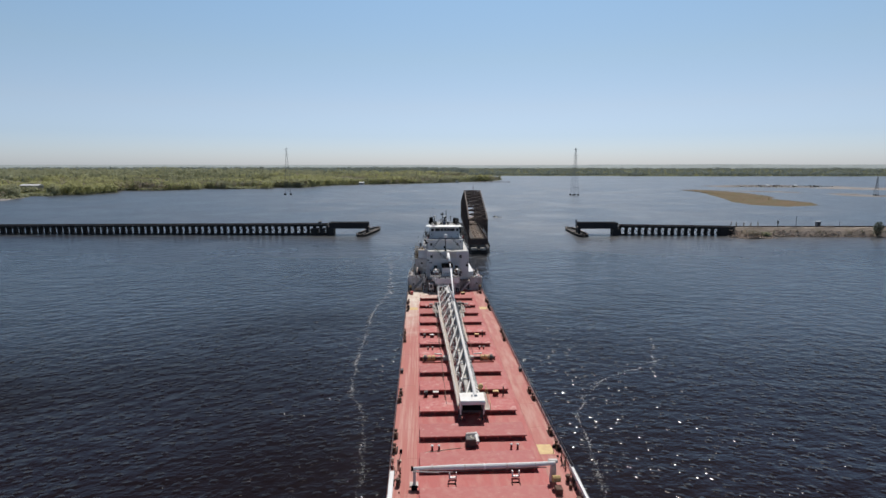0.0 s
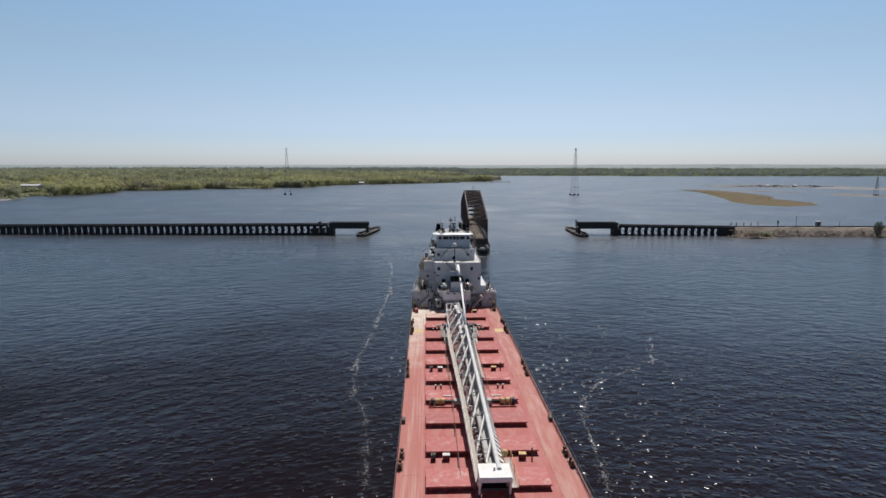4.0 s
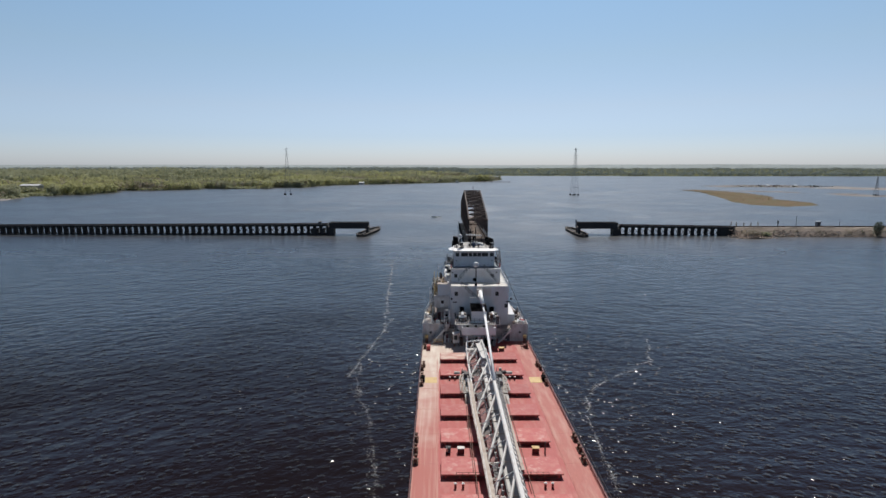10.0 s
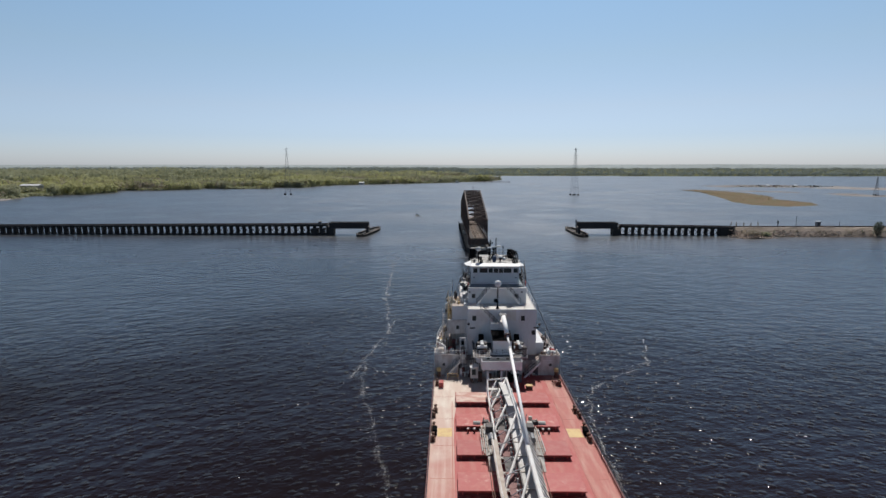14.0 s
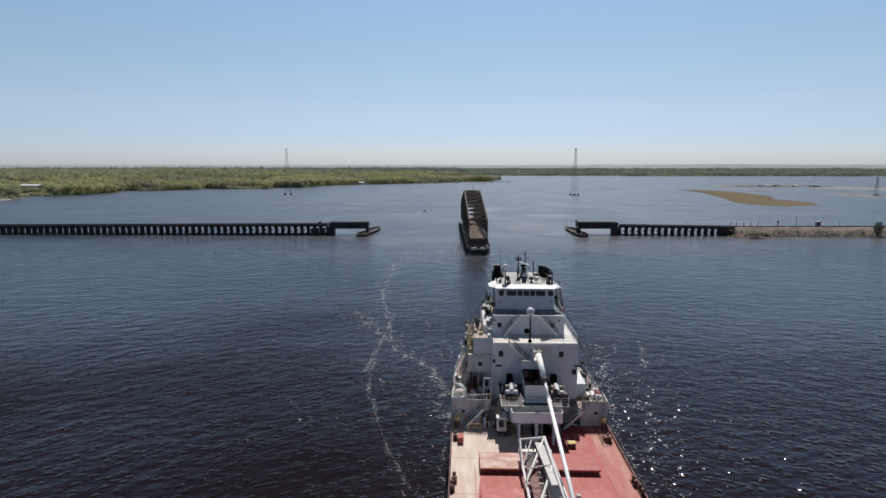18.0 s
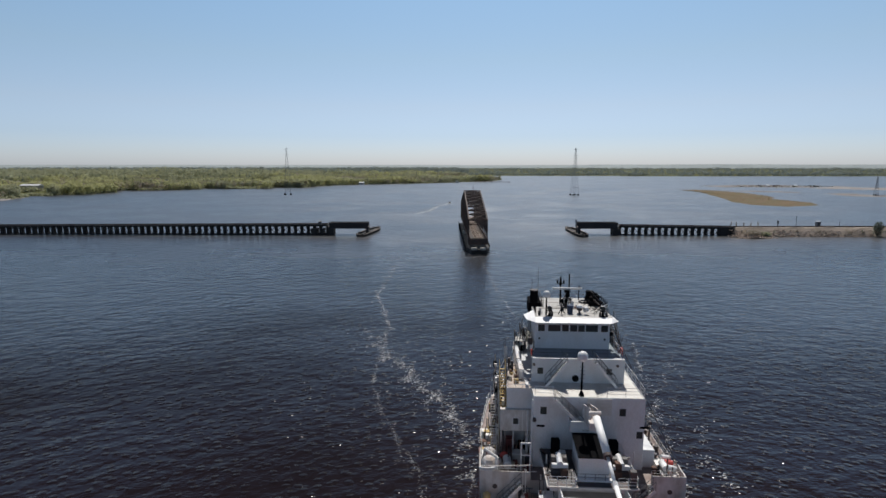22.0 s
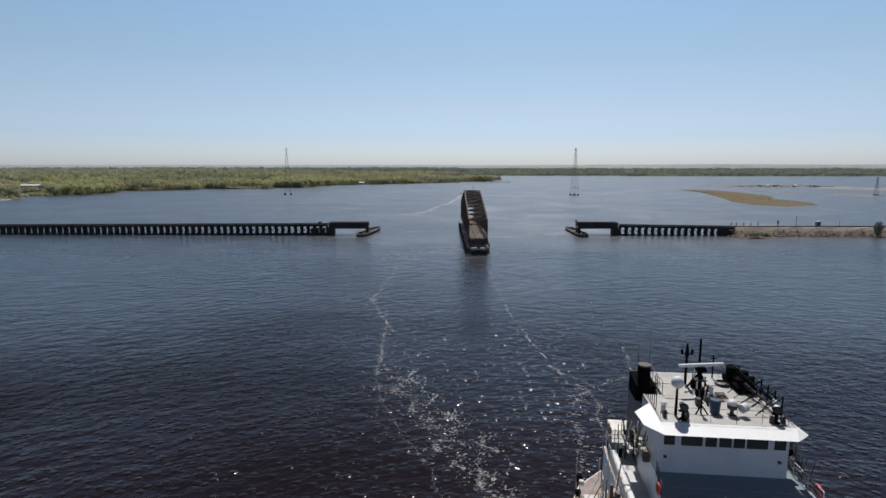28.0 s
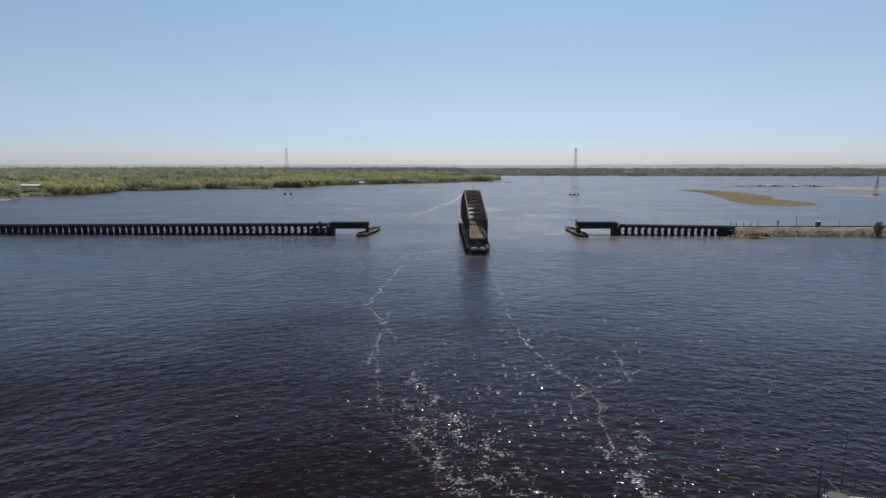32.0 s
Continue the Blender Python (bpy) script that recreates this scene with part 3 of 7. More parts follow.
def far_land():
    shore = densify([(100, 1960), (500, 1960), (760, 1850), (1150, 1900), (1700, 1880), (2300, 1850), (3200, 1700)], 80, 30)
    strip_land("ground_far_bank", shore, (0, 1), [(-10, -0.5), (0, 0.1), (30, 1.5), (200, 4), (900, 7), (2900, 10)], SOIL, "low wooded bank far across the river")
    back = densify([(-4200, 2050), (-1500, 2050), (150, 2000)], 200, 30)
    strip_land("ground_inland", back, (0, 1), [(0, 3), (400, 8), (2400, 10)], SOIL, "flat wooded land towards the horizon")

    def where(r):
        d = 2300 * r.random() ** 2.2
        x = -150 + 3200 * r.random()
        y = 1965 + d if x < 600 else 1890 + d
        return x, y + r.normal() * 15, min(9, 1 + d * 0.006)
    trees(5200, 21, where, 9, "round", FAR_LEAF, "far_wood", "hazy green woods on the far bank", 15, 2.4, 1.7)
    # left horizon woods behind the bank

    def where2(r):
        d = 2500 * r.random()
        return -3600 + 3700 * r.random(), 2000 + d, 10
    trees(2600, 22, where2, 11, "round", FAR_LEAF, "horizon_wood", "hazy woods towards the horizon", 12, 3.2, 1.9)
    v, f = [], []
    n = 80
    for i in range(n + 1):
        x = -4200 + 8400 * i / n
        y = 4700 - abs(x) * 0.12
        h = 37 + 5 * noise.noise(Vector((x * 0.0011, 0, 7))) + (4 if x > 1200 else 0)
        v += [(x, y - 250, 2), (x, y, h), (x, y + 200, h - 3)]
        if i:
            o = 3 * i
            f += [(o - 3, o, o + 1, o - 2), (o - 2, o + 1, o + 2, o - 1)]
    tagged(new("backdrop", array_mesh("backdrop", v, f, HILL)), "long wooded ridge on the horizon, blue-green haze in its colour", kind="structure")


def blob_land(name, outline, top, material, label, steps=5):
    """A low island: rings from the waterline to its top."""
    cx, cy = sum(p[0] for p in outline) / len(outline), sum(p[1] for p in outline) / len(outline)
    out = densify(outline + [outline[0]], 12, 5)[:-1]
    v, f = [], []
    n = len(out)
    for k in range(steps):
        t = k / (steps - 1)
        for x, y in out:
            s = 1.1 - 0.98 * t
            z = -0.3 + top * (1 - (1 - t) ** 3) + 0.3 * t * noise.noise(Vector((x * 0.05, y * 0.05, k)))
            v.append((cx + (x - cx) * s, cy + (y - cy) * s, z))
    for k in range(steps - 1):
        for i in range(n):
            j = (i + 1) % n
            f.append((k * n + i, k * n + j, k * n + n + j, k * n + n + i))
    g = Geo()
    g.v, g.f = v, f + [tuple(range((steps - 1) * n, steps * n))]
    return alone(name, g, material, label, kind="structure")


def tufts(outline_fn, n, seed, size, material, name, label):
    rng = np.random.default_rng(seed)
    cs = np.array([outline_fn(rng) for _ in range(n)])
    v, f = leaves(cs, size * rng.uniform(0.5, 1.4, n), seed, 4)
    return tagged(new(name, array_mesh(name, v, f, material)), label, kind="stuff")


def islands():
    ring = [(366, 860), (371, 826), (368, 790), (327, 655), (300, 566), (299, 526), (320, 503), (362, 522), (378, 557), (370, 584), (366, 615), (392, 645), (412, 704), (421, 776), (415, 850), (395, 868)]
    blob_land("ground_marsh_island", ring, 0.9, MARSH, "low olive-brown marsh island in the river")

    def on(r):
        i = r.integers(len(ring))
        t = r.random() ** 0.6
        cx, cy = 350, 640
        x, y = ring[i]
        x2, y2 = ring[(i + 1) % len(ring)]
        u = r.random()
        x, y = x + (x2 - x) * u, y + (y2 - y) * u
        return cx + (x - cx) * t * 0.96, cy + (y - cy) * t * 0.96, 0.9
    tufts(on, 600, 31, 0.3, MARSH, "marsh_reeds", "dry brown and green reeds on the island")
    blob_land("ground_mud_flat", [(457, 1030), (551, 1060), (600, 1079), (662, 1060), (690, 1000), (640, 940), (592, 937), (530, 952), (484, 952)], 0.7, SAND, "grey-brown mud flat far across the river")
    blob_land("ground_mud_spit", [(595, 921), (680, 985), (721, 1020), (700, 955), (830, 910), (830, 830), (674, 840), (628, 879)], 0.6, DRYMUD, "pale dry spit of mud")
    blob_land("ground_mud_bar", [(515, 761), (554, 765), (535, 705), (640, 692), (640, 664), (533, 662), (505, 676), (496, 704)], 0.5, SAND, "brown mud bar in the shallows")
    blob_land("ground_mud_line", [(407, 842), (472, 835), (513, 790), (505, 760), (470, 775), (440, 800)], 0.6, SAND, "thin dark mud line in the shallows")
    rubble = np.random.default_rng(52)
    for name, m, k, w in (("flat_rubble", DARK, 150, 1.0), ("flat_debris", WHITE, 46, 1.0), ("flat_scrap", RUST, 110, 1.0), ("flat_scrub", LEAF_B, 160, 0.9)):
        tufts(lambda q: (q.uniform(520, 690), q.normal(985, 20), 0.7), k, int(rubble.integers(999)), w, m, name, "small scattered bits on the mud flat")
    blob_land("ground_bank_corner", [(-575, 687), (-539, 669), (-510, 669), (-492, 646), (-489, 628), (-482, 604), (-480, 575), (-540, 575), (-600, 620)], 1.5, DRYMUD, "strip of bare sand under the trees")


def shed(x, y, w, d, h, wall, roof, label):
    s = thing("shed", label, "shed", pose(x, y, 0.6))
    part("wall", Geo().box(-w / 2, w / 2, -d / 2, d / 2, -0.6, h, 0.05), wall, s)
    part("roof", Geo().side([(-d / 2 - 0.4, h), (d / 2 + 0.4, h), (0, h + d * 0.18)], -w / 2 - 0.3, w / 2 + 0.3), roof, s)
    for i in range(3):
        part("door", Geo().box(-w / 2 + w * (0.15 + 0.28 * i), -w / 2 + w * (0.3 + 0.28 * i), -d / 2 - 0.06, -d / 2 - 0.01, 0.1, h * 0.75), DARK, s)
    return s


def far_buildings():
    rng = random.Random(4)
    for i, (x, y, w) in enumerate([(566, 985, 6), (581, 988, 9), (590, 980, 5), (628, 985, 6), (660, 975, 8)]):
        shed(x, y, w * 0.8, 6, rng.uniform(1.4, 2.4), [SAND, GALV, RUST][i % 3], WHITE if i % 2 else GALV, "low pale shed far off on the flats")
    shed(-556, 745, 26, 10, 10.5, TAN, WHITE, "long low building with a pale roof among the trees")
    tufts(lambda q: (q.uniform(-582, -536), q.uniform(722, 738), q.uniform(3.0, 8.2)), 150, 61, 2.4, LEAF_B, "garden_shrubs", "green shrubs before the pale-roofed building")
    for x, y in ((16, 1385), (82, 1378), (110, 1402), (-160, 1085)):
        shed(x, y, 10, 7, 3.6, WHITE, WHITE, "small white boathouse at the water's edge")


def moored_boat(x, y):
    b = thing("cabin_boat", "white cabin cruiser moored by the far shore", "boat", pose(x, y, 0, 0, 0, 80))
    plan = [(-1.6, 4.6), (1.6, 4.6), (1.8, 0), (1.2, -3.6), (0, -5.4), (-1.2, -3.6), (-1.8, 0)]
    k = len(plan)
    part("hull", Geo().add([(a * 0.7, c * 0.92, -0.4) for a, c in plan] + [(a, c, 1.4 + (0.5 if c < -3 else 0)) for a, c in plan], [tuple(range(k)), tuple(range(2 * k - 1, k - 1, -1))] + [(i, k + i, k + (i + 1) % k, (i + 1) % k) for i in range(k)]), WHITE, b)
    part("cabin", Geo().box(-1.2, 1.2, -2.2, 2.4, 1.4, 3.2, 0.15), BRIGHT_WHITE, b)
    part("windscreen", Geo().box(-1.22, 1.22, -2.1, 1.8, 2.3, 2.9), GLASS, b)
    part("flybridge", Geo().box(-1.0, 1.0, -0.6, 2.0, 3.2, 4.2, 0.1), BRIGHT_WHITE, b)
    part("mast", Geo().tube((0, 1.4, 4.2), (0, 1.4, 6.6), 0.06), BOOMW, b)


def stone_spit():
    rng = np.random.default_rng(88)
    q = np.stack([rng.uniform(85, 150, 320), 1245 + rng.normal(0, 4, 320), rng.uniform(-0.2, 0.8, 320)], 1)
    v, f = clumps(q, rng.uniform(0.7, 1.6, 320), 89, 0.6)
    tagged(new("stone_spit", array_mesh("stone_spit", v, f, SAND)), "low dark spit of stones off the point", kind="stuff")


# ---- lattice towers ----
def tower(x, y, h, base, label):
    t = thing("power_tower", label, "pylon", pose(x, y, 0, 0, 0, 20), "power line towers in the river")
    for sx in (-1, 1):
        for sy in (-1, 1):
            part("footing", Geo().lathe(sx * base / 2, sy * base / 2, [(base * 0.17, -1), (base * 0.17, 1.5), (base * 0.12, 1.8)], 10), TIMBER, t, "dark tarred footing")
    lev = [0, 0.14, 0.27, 0.39, 0.5, 0.6, 0.69, 0.77, 0.84, 0.9, 0.95, 1.0]
    wid = lambda s: base / 2 * (1 - s) + 0.35
    for a, b in ((-1, -1), (1, -1), (1, 1), (-1, 1)):
        part("leg", Geo().beam((a * wid(0), b * wid(0), 1.8), (a * wid(1), b * wid(1), h), 0.15, 0.15), GALV, t)
    for i in range(len(lev) - 1):
        g = Geo()
        s0, s1 = lev[i], lev[i + 1]
        for (a, b), (c, d) in zip(((-1, -1), (1, -1), (1, 1), (-1, 1)), ((1, -1), (1, 1), (-1, 1), (-1, -1))):
            z0, z1 = 2 + (h - 2) * s0, 2 + (h - 2) * s1
            g.beam((a * wid(s0), b * wid(s0), z0), (c * wid(s1), d * wid(s1), z1), 0.06, 0.06)
            g.beam((c * wid(s0), d * wid(s0), z0), (a * wid(s1), b * wid(s1), z1), 0.06, 0.06)
            g.beam((a * wid(s1), b * wid(s1), z1), (c * wid(s1), d * wid(s1), z1), 0.08, 0.08)
        part("bracing", g, GALV, t)
    for z, w in ((h - 2, 2.6), (h - 9, 3.2)):
        part("crossarm", Geo().beam((-w, 0, z), (w, 0, z), 0.22, 0.3), GALV, t)
    return t


# ---- railway bridge ----
BRIDGE_Y = 303.5


def trestle_bent():
    g = Geo().box(-0.55, 0.55, -1.7, 1.7, 4.6, 5.0)
    return g.beam((0.0, -1.5, 0.9), (0.0, 1.4, 4.62), 0.1, 0.25).beam((0.5, 1.5, 0.9), (0.5, -1.4, 4.62), 0.08, 0.25)


def trestle(name, x0, x1, step, label, y0, y1, sink=0.0, fall=0.0):
    t = thing(name, label, "railway trestle")
    length = x1 - x0
    ang = math.degrees(math.atan2(y1 - y0, length))
    at = pose(x0, y0, -sink, 0, -math.degrees(math.atan2(sink - fall, length)), ang)
    t.matrix_basis = at
    n = int(length / step)
    b = part("bent", trestle_bent(), TIMBER, t, "", pose(0, 0, 0))
    bents = [b] + [again(b, pose(length * i / n, 0, 0)) for i in range(1, n + 1)]
    pile = Geo().tube((0, 0, -3), (0, 0, 4.7), 0.33, 0.28, 7).mesh("timber_leg", TIMBER)
    for o in bents:
        for y in (-1.1, 0, 1.1):
            for x in (-0.34, 0.34):
                q = new("timber_leg", pile)
                q.parent, q.matrix_basis = o, pose(x, y, 0)
    br = part("brace", Geo().beam((0.4, -1.35, 1.2), (length / n - 0.4, -1.35, 4.4), 0.1, 0.22), TIMBER, t, "", pose(0, 0, 0))
    cross = part("brace", Geo().beam((0.4, -1.42, 4.4), (length / n - 0.4, -1.42, 1.2), 0.1, 0.22), TIMBER, t, "", pose(0, 0, 0))
    for i in range(1, n):
        again(br, pose(length * i / n, 0, 0))
        again(cross, pose(length * i / n, 0, 0))
    for y in (-1.5, -0.9, 0.9, 1.5):
        part("stringer", Geo().box(-0.3, length + 0.3, y - 0.2, y + 0.2, 4.7, 5.7), TIMBER, t)
    part("deck", Geo().box(-0.3, length + 0.3, -2.6, 2.6, 5.7, 5.95), DECKWOOD, t)
    for y in (-2.5, 2.5):
        part("guard_timber", Geo().box(-0.3, length + 0.3, y - 0.12, y + 0.12, 5.95, 6.2), GIRDER, t)
    part("waling", Geo().box(-0.3, length + 0.3, -1.55, -1.38, -0.2, 1.1), TIMBER, t)
    for y in (-0.75, 0.75):
        part("rail", Geo().box(-0.3, length + 0.3, y - 0.05, y + 0.05, 5.95, 6.13), RUST, t)
    p = part("railing_post", Geo().box(-0.05, 0.05, -2.65, -2.55, 5.95, 6.5), TIMBER, t, "", pose(0, 0, 0))
    for i in range(1, n + 1):
        again(p, pose(length * i / n, 0, 0))
    for z in (6.42,):
        part("handrail", Geo().box(-0.3, length + 0.3, -2.62, -2.56, z, z + 0.06), DECKWOOD, t)
    return t


def girder_span(x0, x1, y, label):
    t = thing("girder_span", label, "bridge span", pose(x0, y, 0))
    w = x1 - x0
    for yy in (-2.5, 2.5):
        g = Geo().side([(yy - 0.12, 3.75), (yy + 0.12, 3.75), (yy + 0.12, 6.85), (yy - 0.12, 6.85)], 0.6, w - 0.6)
        gd = part("girder", g, GIRDER, t)
        part("flange", Geo().box(0.0, w, yy - 0.3, yy + 0.3, 6.85, 7.0).box(0.4, w - 0.4, yy - 0.3, yy + 0.3, 3.6, 3.75), GIRDER, t)
        st = part("stiffener", Geo().box(-0.06, 0.06, yy - 0.27, yy + 0.27, 3.75, 6.85), GIRDER, t, "", pose(1.5, 0, 0))
        for i in range(1, 9):
            again(st, pose(1.5 + (w - 3) * i / 8, 0, 0))
    part("floor", Geo().box(0, w, -2.38, 2.38, 4.2, 4.7), DECKWOOD, t)
    return t


def pier(x, y, w, d, h, label, material=None):
    g = Geo().box(x - w / 2, x + w / 2, y - d / 2, y + d / 2, -4, h, 0.15)
    return alone("bridge_pier", g, material or TIMBER, label, "pier")


def guard_fender(x, y, turn, label):
    """Boat-shaped timber crib at the end of the fixed span."""
    t = thing("timber_fender", label, "fender", pose(x, y, 0, 0, 0, turn), "fenders beside the channel")
    plan = [(1.2, -20), (2.6, -18), (3.3, -11), (3.3, 9), (2.1, 17), (0, 21), (-2.1, 17), (-3.3, 9), (-3.3, -11), (-2.6, -18), (-1.2, -20)]
    n = len(plan)
    for k in range(3):
        s = 1.0 - 0.015 * k
        for i in range(n):
            (a0, b0), (a1, b1) = plan[i], plan[(i + 1) % n]
            z = -0.3 + 0.62 * k
            part("wale", Geo().beam((a0 * s, b0 * s, z), (a1 * s, b1 * s, z), 0.4, 0.5), TIMBER, t)
    part("cap", Geo().box(-0.1, 0.1, -19, 19, 0.9, 1.1), DECKWOOD, t)
    for i in range(n):
        (a0, b0), (a1, b1) = plan[i], plan[(i + 1) % n]
        part("cap_plank", Geo().beam((a0 * 0.93, b0 * 0.97, 1.42), (a1 * 0.93, b1 * 0.97, 1.42), 0.7, 0.14), DECKWOOD, t, "grey weathered cap plank")
    part("deck", Geo().prism([(a * 0.9, b * 0.9) for a, b in plan], 0.2, 0.4), TIMBER, t, "grey weathered plank deck")
    for a, b in plan:
        part("pile", Geo().tube((a, b, -2), (a * 0.97, b * 0.97, 1.9), 0.22), TIMBER, t)
    return t


def swing_span():
    t = thing("swing_bridge", "rusty brown steel truss swing span standing open along the channel", "swing bridge", pose(15.6, 294.5, 0))
    half, hw = 53.0, 4.1
    n = 8
    def top(y):
        return 14.6 + 10.4 * (1 - min(1, abs(y) / half)) ** 0.85
    for sx in (-hw, hw):
        part("bottom_chord", Geo().box(sx - 0.3, sx + 0.3, -half, half, 5.5, 6.3), BRONZE, t)
        for end in (-1, 1):
            ys = [end * half * (1 - i / n) for i in range(n + 1)]
            for i in range(n):
                part("top_chord", Geo().beam((sx, ys[i], top(ys[i])), (sx, ys[i + 1], top(ys[i + 1])), 0.55, 0.5), BRONZE, t)
                part("post", Geo().beam((sx, ys[i], 6.0), (sx, ys[i], top(ys[i])), 0.4, 0.4), BRONZE, t)
                a, b = (ys[i], ys[i + 1]) if i % 2 else (ys[i + 1], ys[i])
                part("diagonal", Geo().beam((sx, a, 6.2), (sx, b, top(b) - 0.2), 0.28, 0.35), BRONZE, t)
        part("post", Geo().beam((sx, 0, 6.0), (sx, 0, top(0)), 0.7, 0.7), BRONZE, t)
    for end in (-1, 1):
        for i in range(n + 1):
            y = end * half * (1 - i / n)
            if i == n and end == 1:
                continue
            part("strut", Geo().beam((-hw, y, top(y) - 0.1), (hw, y, top(y) - 0.1), 0.4, 0.5), BRONZE, t)
            part("floor_beam", Geo().box(-hw, hw, y - 0.25, y + 0.25, 4.9, 5.75), BRONZE, t)
            if i < n:
                y2 = end * half * (1 - (i + 1) / n)
                g = Geo().beam((-hw, y, top(y)), (hw, y2, top(y2)), 0.42, 0.25).beam((hw, y, top(y)), (-hw, y2, top(y2)), 0.42, 0.25)
                part("top_bracing", g, BRONZE, t)
                zz = top(y) - 2.2
                part("sway_frame", Geo().beam((-hw, y, zz), (hw, y, zz), 0.4, 0.45).beam((-hw, y, zz), (hw, y, top(y)), 0.2, 0.2).beam((hw, y, zz), (-hw, y, top(y)), 0.2, 0.2), BRONZE, t)
    tie = part("tie", Geo().box(-3.3, 3.3, -0.32, 0.32, 6.0, 6.22), TIEWOOD, t, "", pose(0, -half + 0.4, 0))
    for i in range(1, 118):
        again(tie, pose(0, -half + 0.4 + i * 0.9, 0))
    part("walkway", Geo().box(-3.4, -1.8, -half, half, 6.22, 6.3), DECKWOOD, t)
    for x in (-0.75, 0.75):
        part("rail", Geo().box(x - 0.06, x + 0.06, -half, half, 6.22, 6.4), RUST, t)
    part("operator_cabin", Geo().box(-1.8, 1.8, -1.6, 1.6, 18.0, 20.4, 0.05), DECKWOOD, t)
    part("mast", Geo().tube((0.5, 0, top(0)), (0.5, 0, top(0) + 3.0), 0.1), BRONZE, t)
    part("pivot_drum", Geo().lathe(0, 0, [(4.6, 3.6), (4.6, 4.9)], 24), BRONZE, t)
    part("end_panel", Geo().box(-hw - 0.3, hw + 0.3, -half - 0.5, -half - 0.05, 3.6, 6.0), BRONZE, t)
    # the timber crib on which it rests when open
    c = thing("pivot_pier", "dark timber protection pier under the swing span, with pale concrete ends", "pier", pose(15.6, 294.5, 0))
    plan = [(-3.6, -58.5), (3.6, -58.5), (5.4, -52), (5.4, 51), (2.6, 57), (-2.6, 57), (-5.4, 51), (-5.4, -51)]
    for k in range(4):
        part("wale", Geo().prism([(a * (1 - 0.012 * k), b * (1 - 0.002 * k)) for a, b in plan], -0.6 + 0.7 * k, -0.05 + 0.7 * k), TIMBER, c)
    part("crib_deck", Geo().prism([(a * 0.9, b * 0.985) for a, b in plan], 1.5, 1.72), DECKWOOD, c)
    part("pivot_base", Geo().lathe(0, 0, [(5.0, -2), (5.0, 3.6)], 24), CONCRETE, c)
    for end in (-1, 1):
        for sx in (-1, 1):
            part("end_rest", Geo().box(sx * 2.0 - 1.2, sx * 2.0 + 1.2, end * 57.0 - 1.3, end * 57.0 + 1.3, 1.7, 2.7, 0.1), CONCRETE, c)
    pl = part("pile", Geo().tube((0, 0, -2), (0, 0, 3.1), 0.22), TIMBER, c, "", pose(-5.5, -51, 0))
    for i in range(1, 27):
        again(pl, pose(-5.5, -51 + i * 3.92, 0))
        again(pl, pose(5.5, -51 + i * 3.92, 0))
    for sx in (-1, 1):
        part("fender_rail", Geo().box(sx * 5.5 - 0.15, sx * 5.5 + 0.15, -51, 51, 2.5, 2.8), TIMBER, c)


def embankment():
    x0, x1 = 160, 640
    prof = [(-9.4, -1.0), (-7.8, 0.5), (-5.2, 2.7), (-3.2, 4.1), (-2.5, 4.55), (2.6, 4.6), (3.4, 4.3), (8, 0.6), (10, -1)]
    v, f = [], []
    xs = [x0 + i * 4 for i in range(int((x1 - x0) / 4) + 1)]
    for x in xs:
        for y, z in prof:
            w = noise.noise(Vector((x * 0.15, y, 2)))
            v.append((x, BRIDGE_Y - 1.5 + y * (1 + 0.12 * w), z + (0.3 * w if z < 5 else 0)))
    k = len(prof)
    for i in range(len(xs) - 1):
        for j in range(k - 1):
            f.append((i * k + j, (i + 1) * k + j, (i + 1) * k + j + 1, i * k + j + 1))
    g = Geo()
    g.v, g.f = v, f + [tuple(range(k))]
    alone("ground_embankment", g, GRAVEL, "railway embankment of gravel and broken stone", kind="structure")
    rng = np.random.default_rng(9)
    n = 5200
    cs = np.zeros((n, 3))
    cs[:, 0] = x0 - 3 + (x1 - x0) * rng.random(n) ** 1.3
    t = rng.random(n) ** 1.4
    cs[:, 1] = BRIDGE_Y - 1.5 - 9.0 + 5.0 * t + rng.normal(0, 0.3, n)
    cs[:, 2] = -0.2 + 3.7 * t
    v, f = clumps(cs, rng.uniform(0.18, 0.5, n) * np.where(rng.random(n) < 0.12, 1.7, 1.0), 9, 0.6)
    tagged(new("riprap", array_mesh("riprap", v, f, STONE)), "grey-brown riprap boulders on the embankment slope", kind="stuff")
    for name, m, k, w in (("bank_scrub", LEAF_B, 240, 0.5), ("bank_weeds", LEAF_D, 420, 0.45), ("bank_brush", LEAF_C, 120, 0.5)):
        tufts(lambda q: (162 + 300 * q.random() ** 1.5, BRIDGE_Y - 7.4 + 2.6 * q.random(), 1.6 + 1.4 * q.random()), k, len(name), w, m, name, "low weeds and brush on the embankment slope")
    # a low heap of stones before the end of the trestle
    m = 700
    q = np.stack([rng.normal(166, 4.5, m), 289.5 + rng.uniform(-2.4, 4.5, m), np.zeros(m)], 1)
    q[:, 2] = np.clip(1.2 - 0.11 * np.abs(q[:, 0] - 166) + 0.25 * (q[:, 1] - 289.5), -0.2, 3.0) * rng.uniform(0.3, 1, m)
    v, f = clumps(q, rng.uniform(0.3, 0.75, m), 10, 0.7)
    tagged(new("stone_heap", array_mesh("stone_heap", v, f, STONE)), "brown heap of boulders before the trestle end", kind="stuff")
    tr = thing("railway_track", "rusty railway track along the embankment", "railway track", pose(160, BRIDGE_Y - 1.5, 4.7))
    for y in (-0.75, 0.75):
        part("rail", Geo().box(0, 466, y - 0.05, y + 0.05, 0.18, 0.36), RUST, tr)
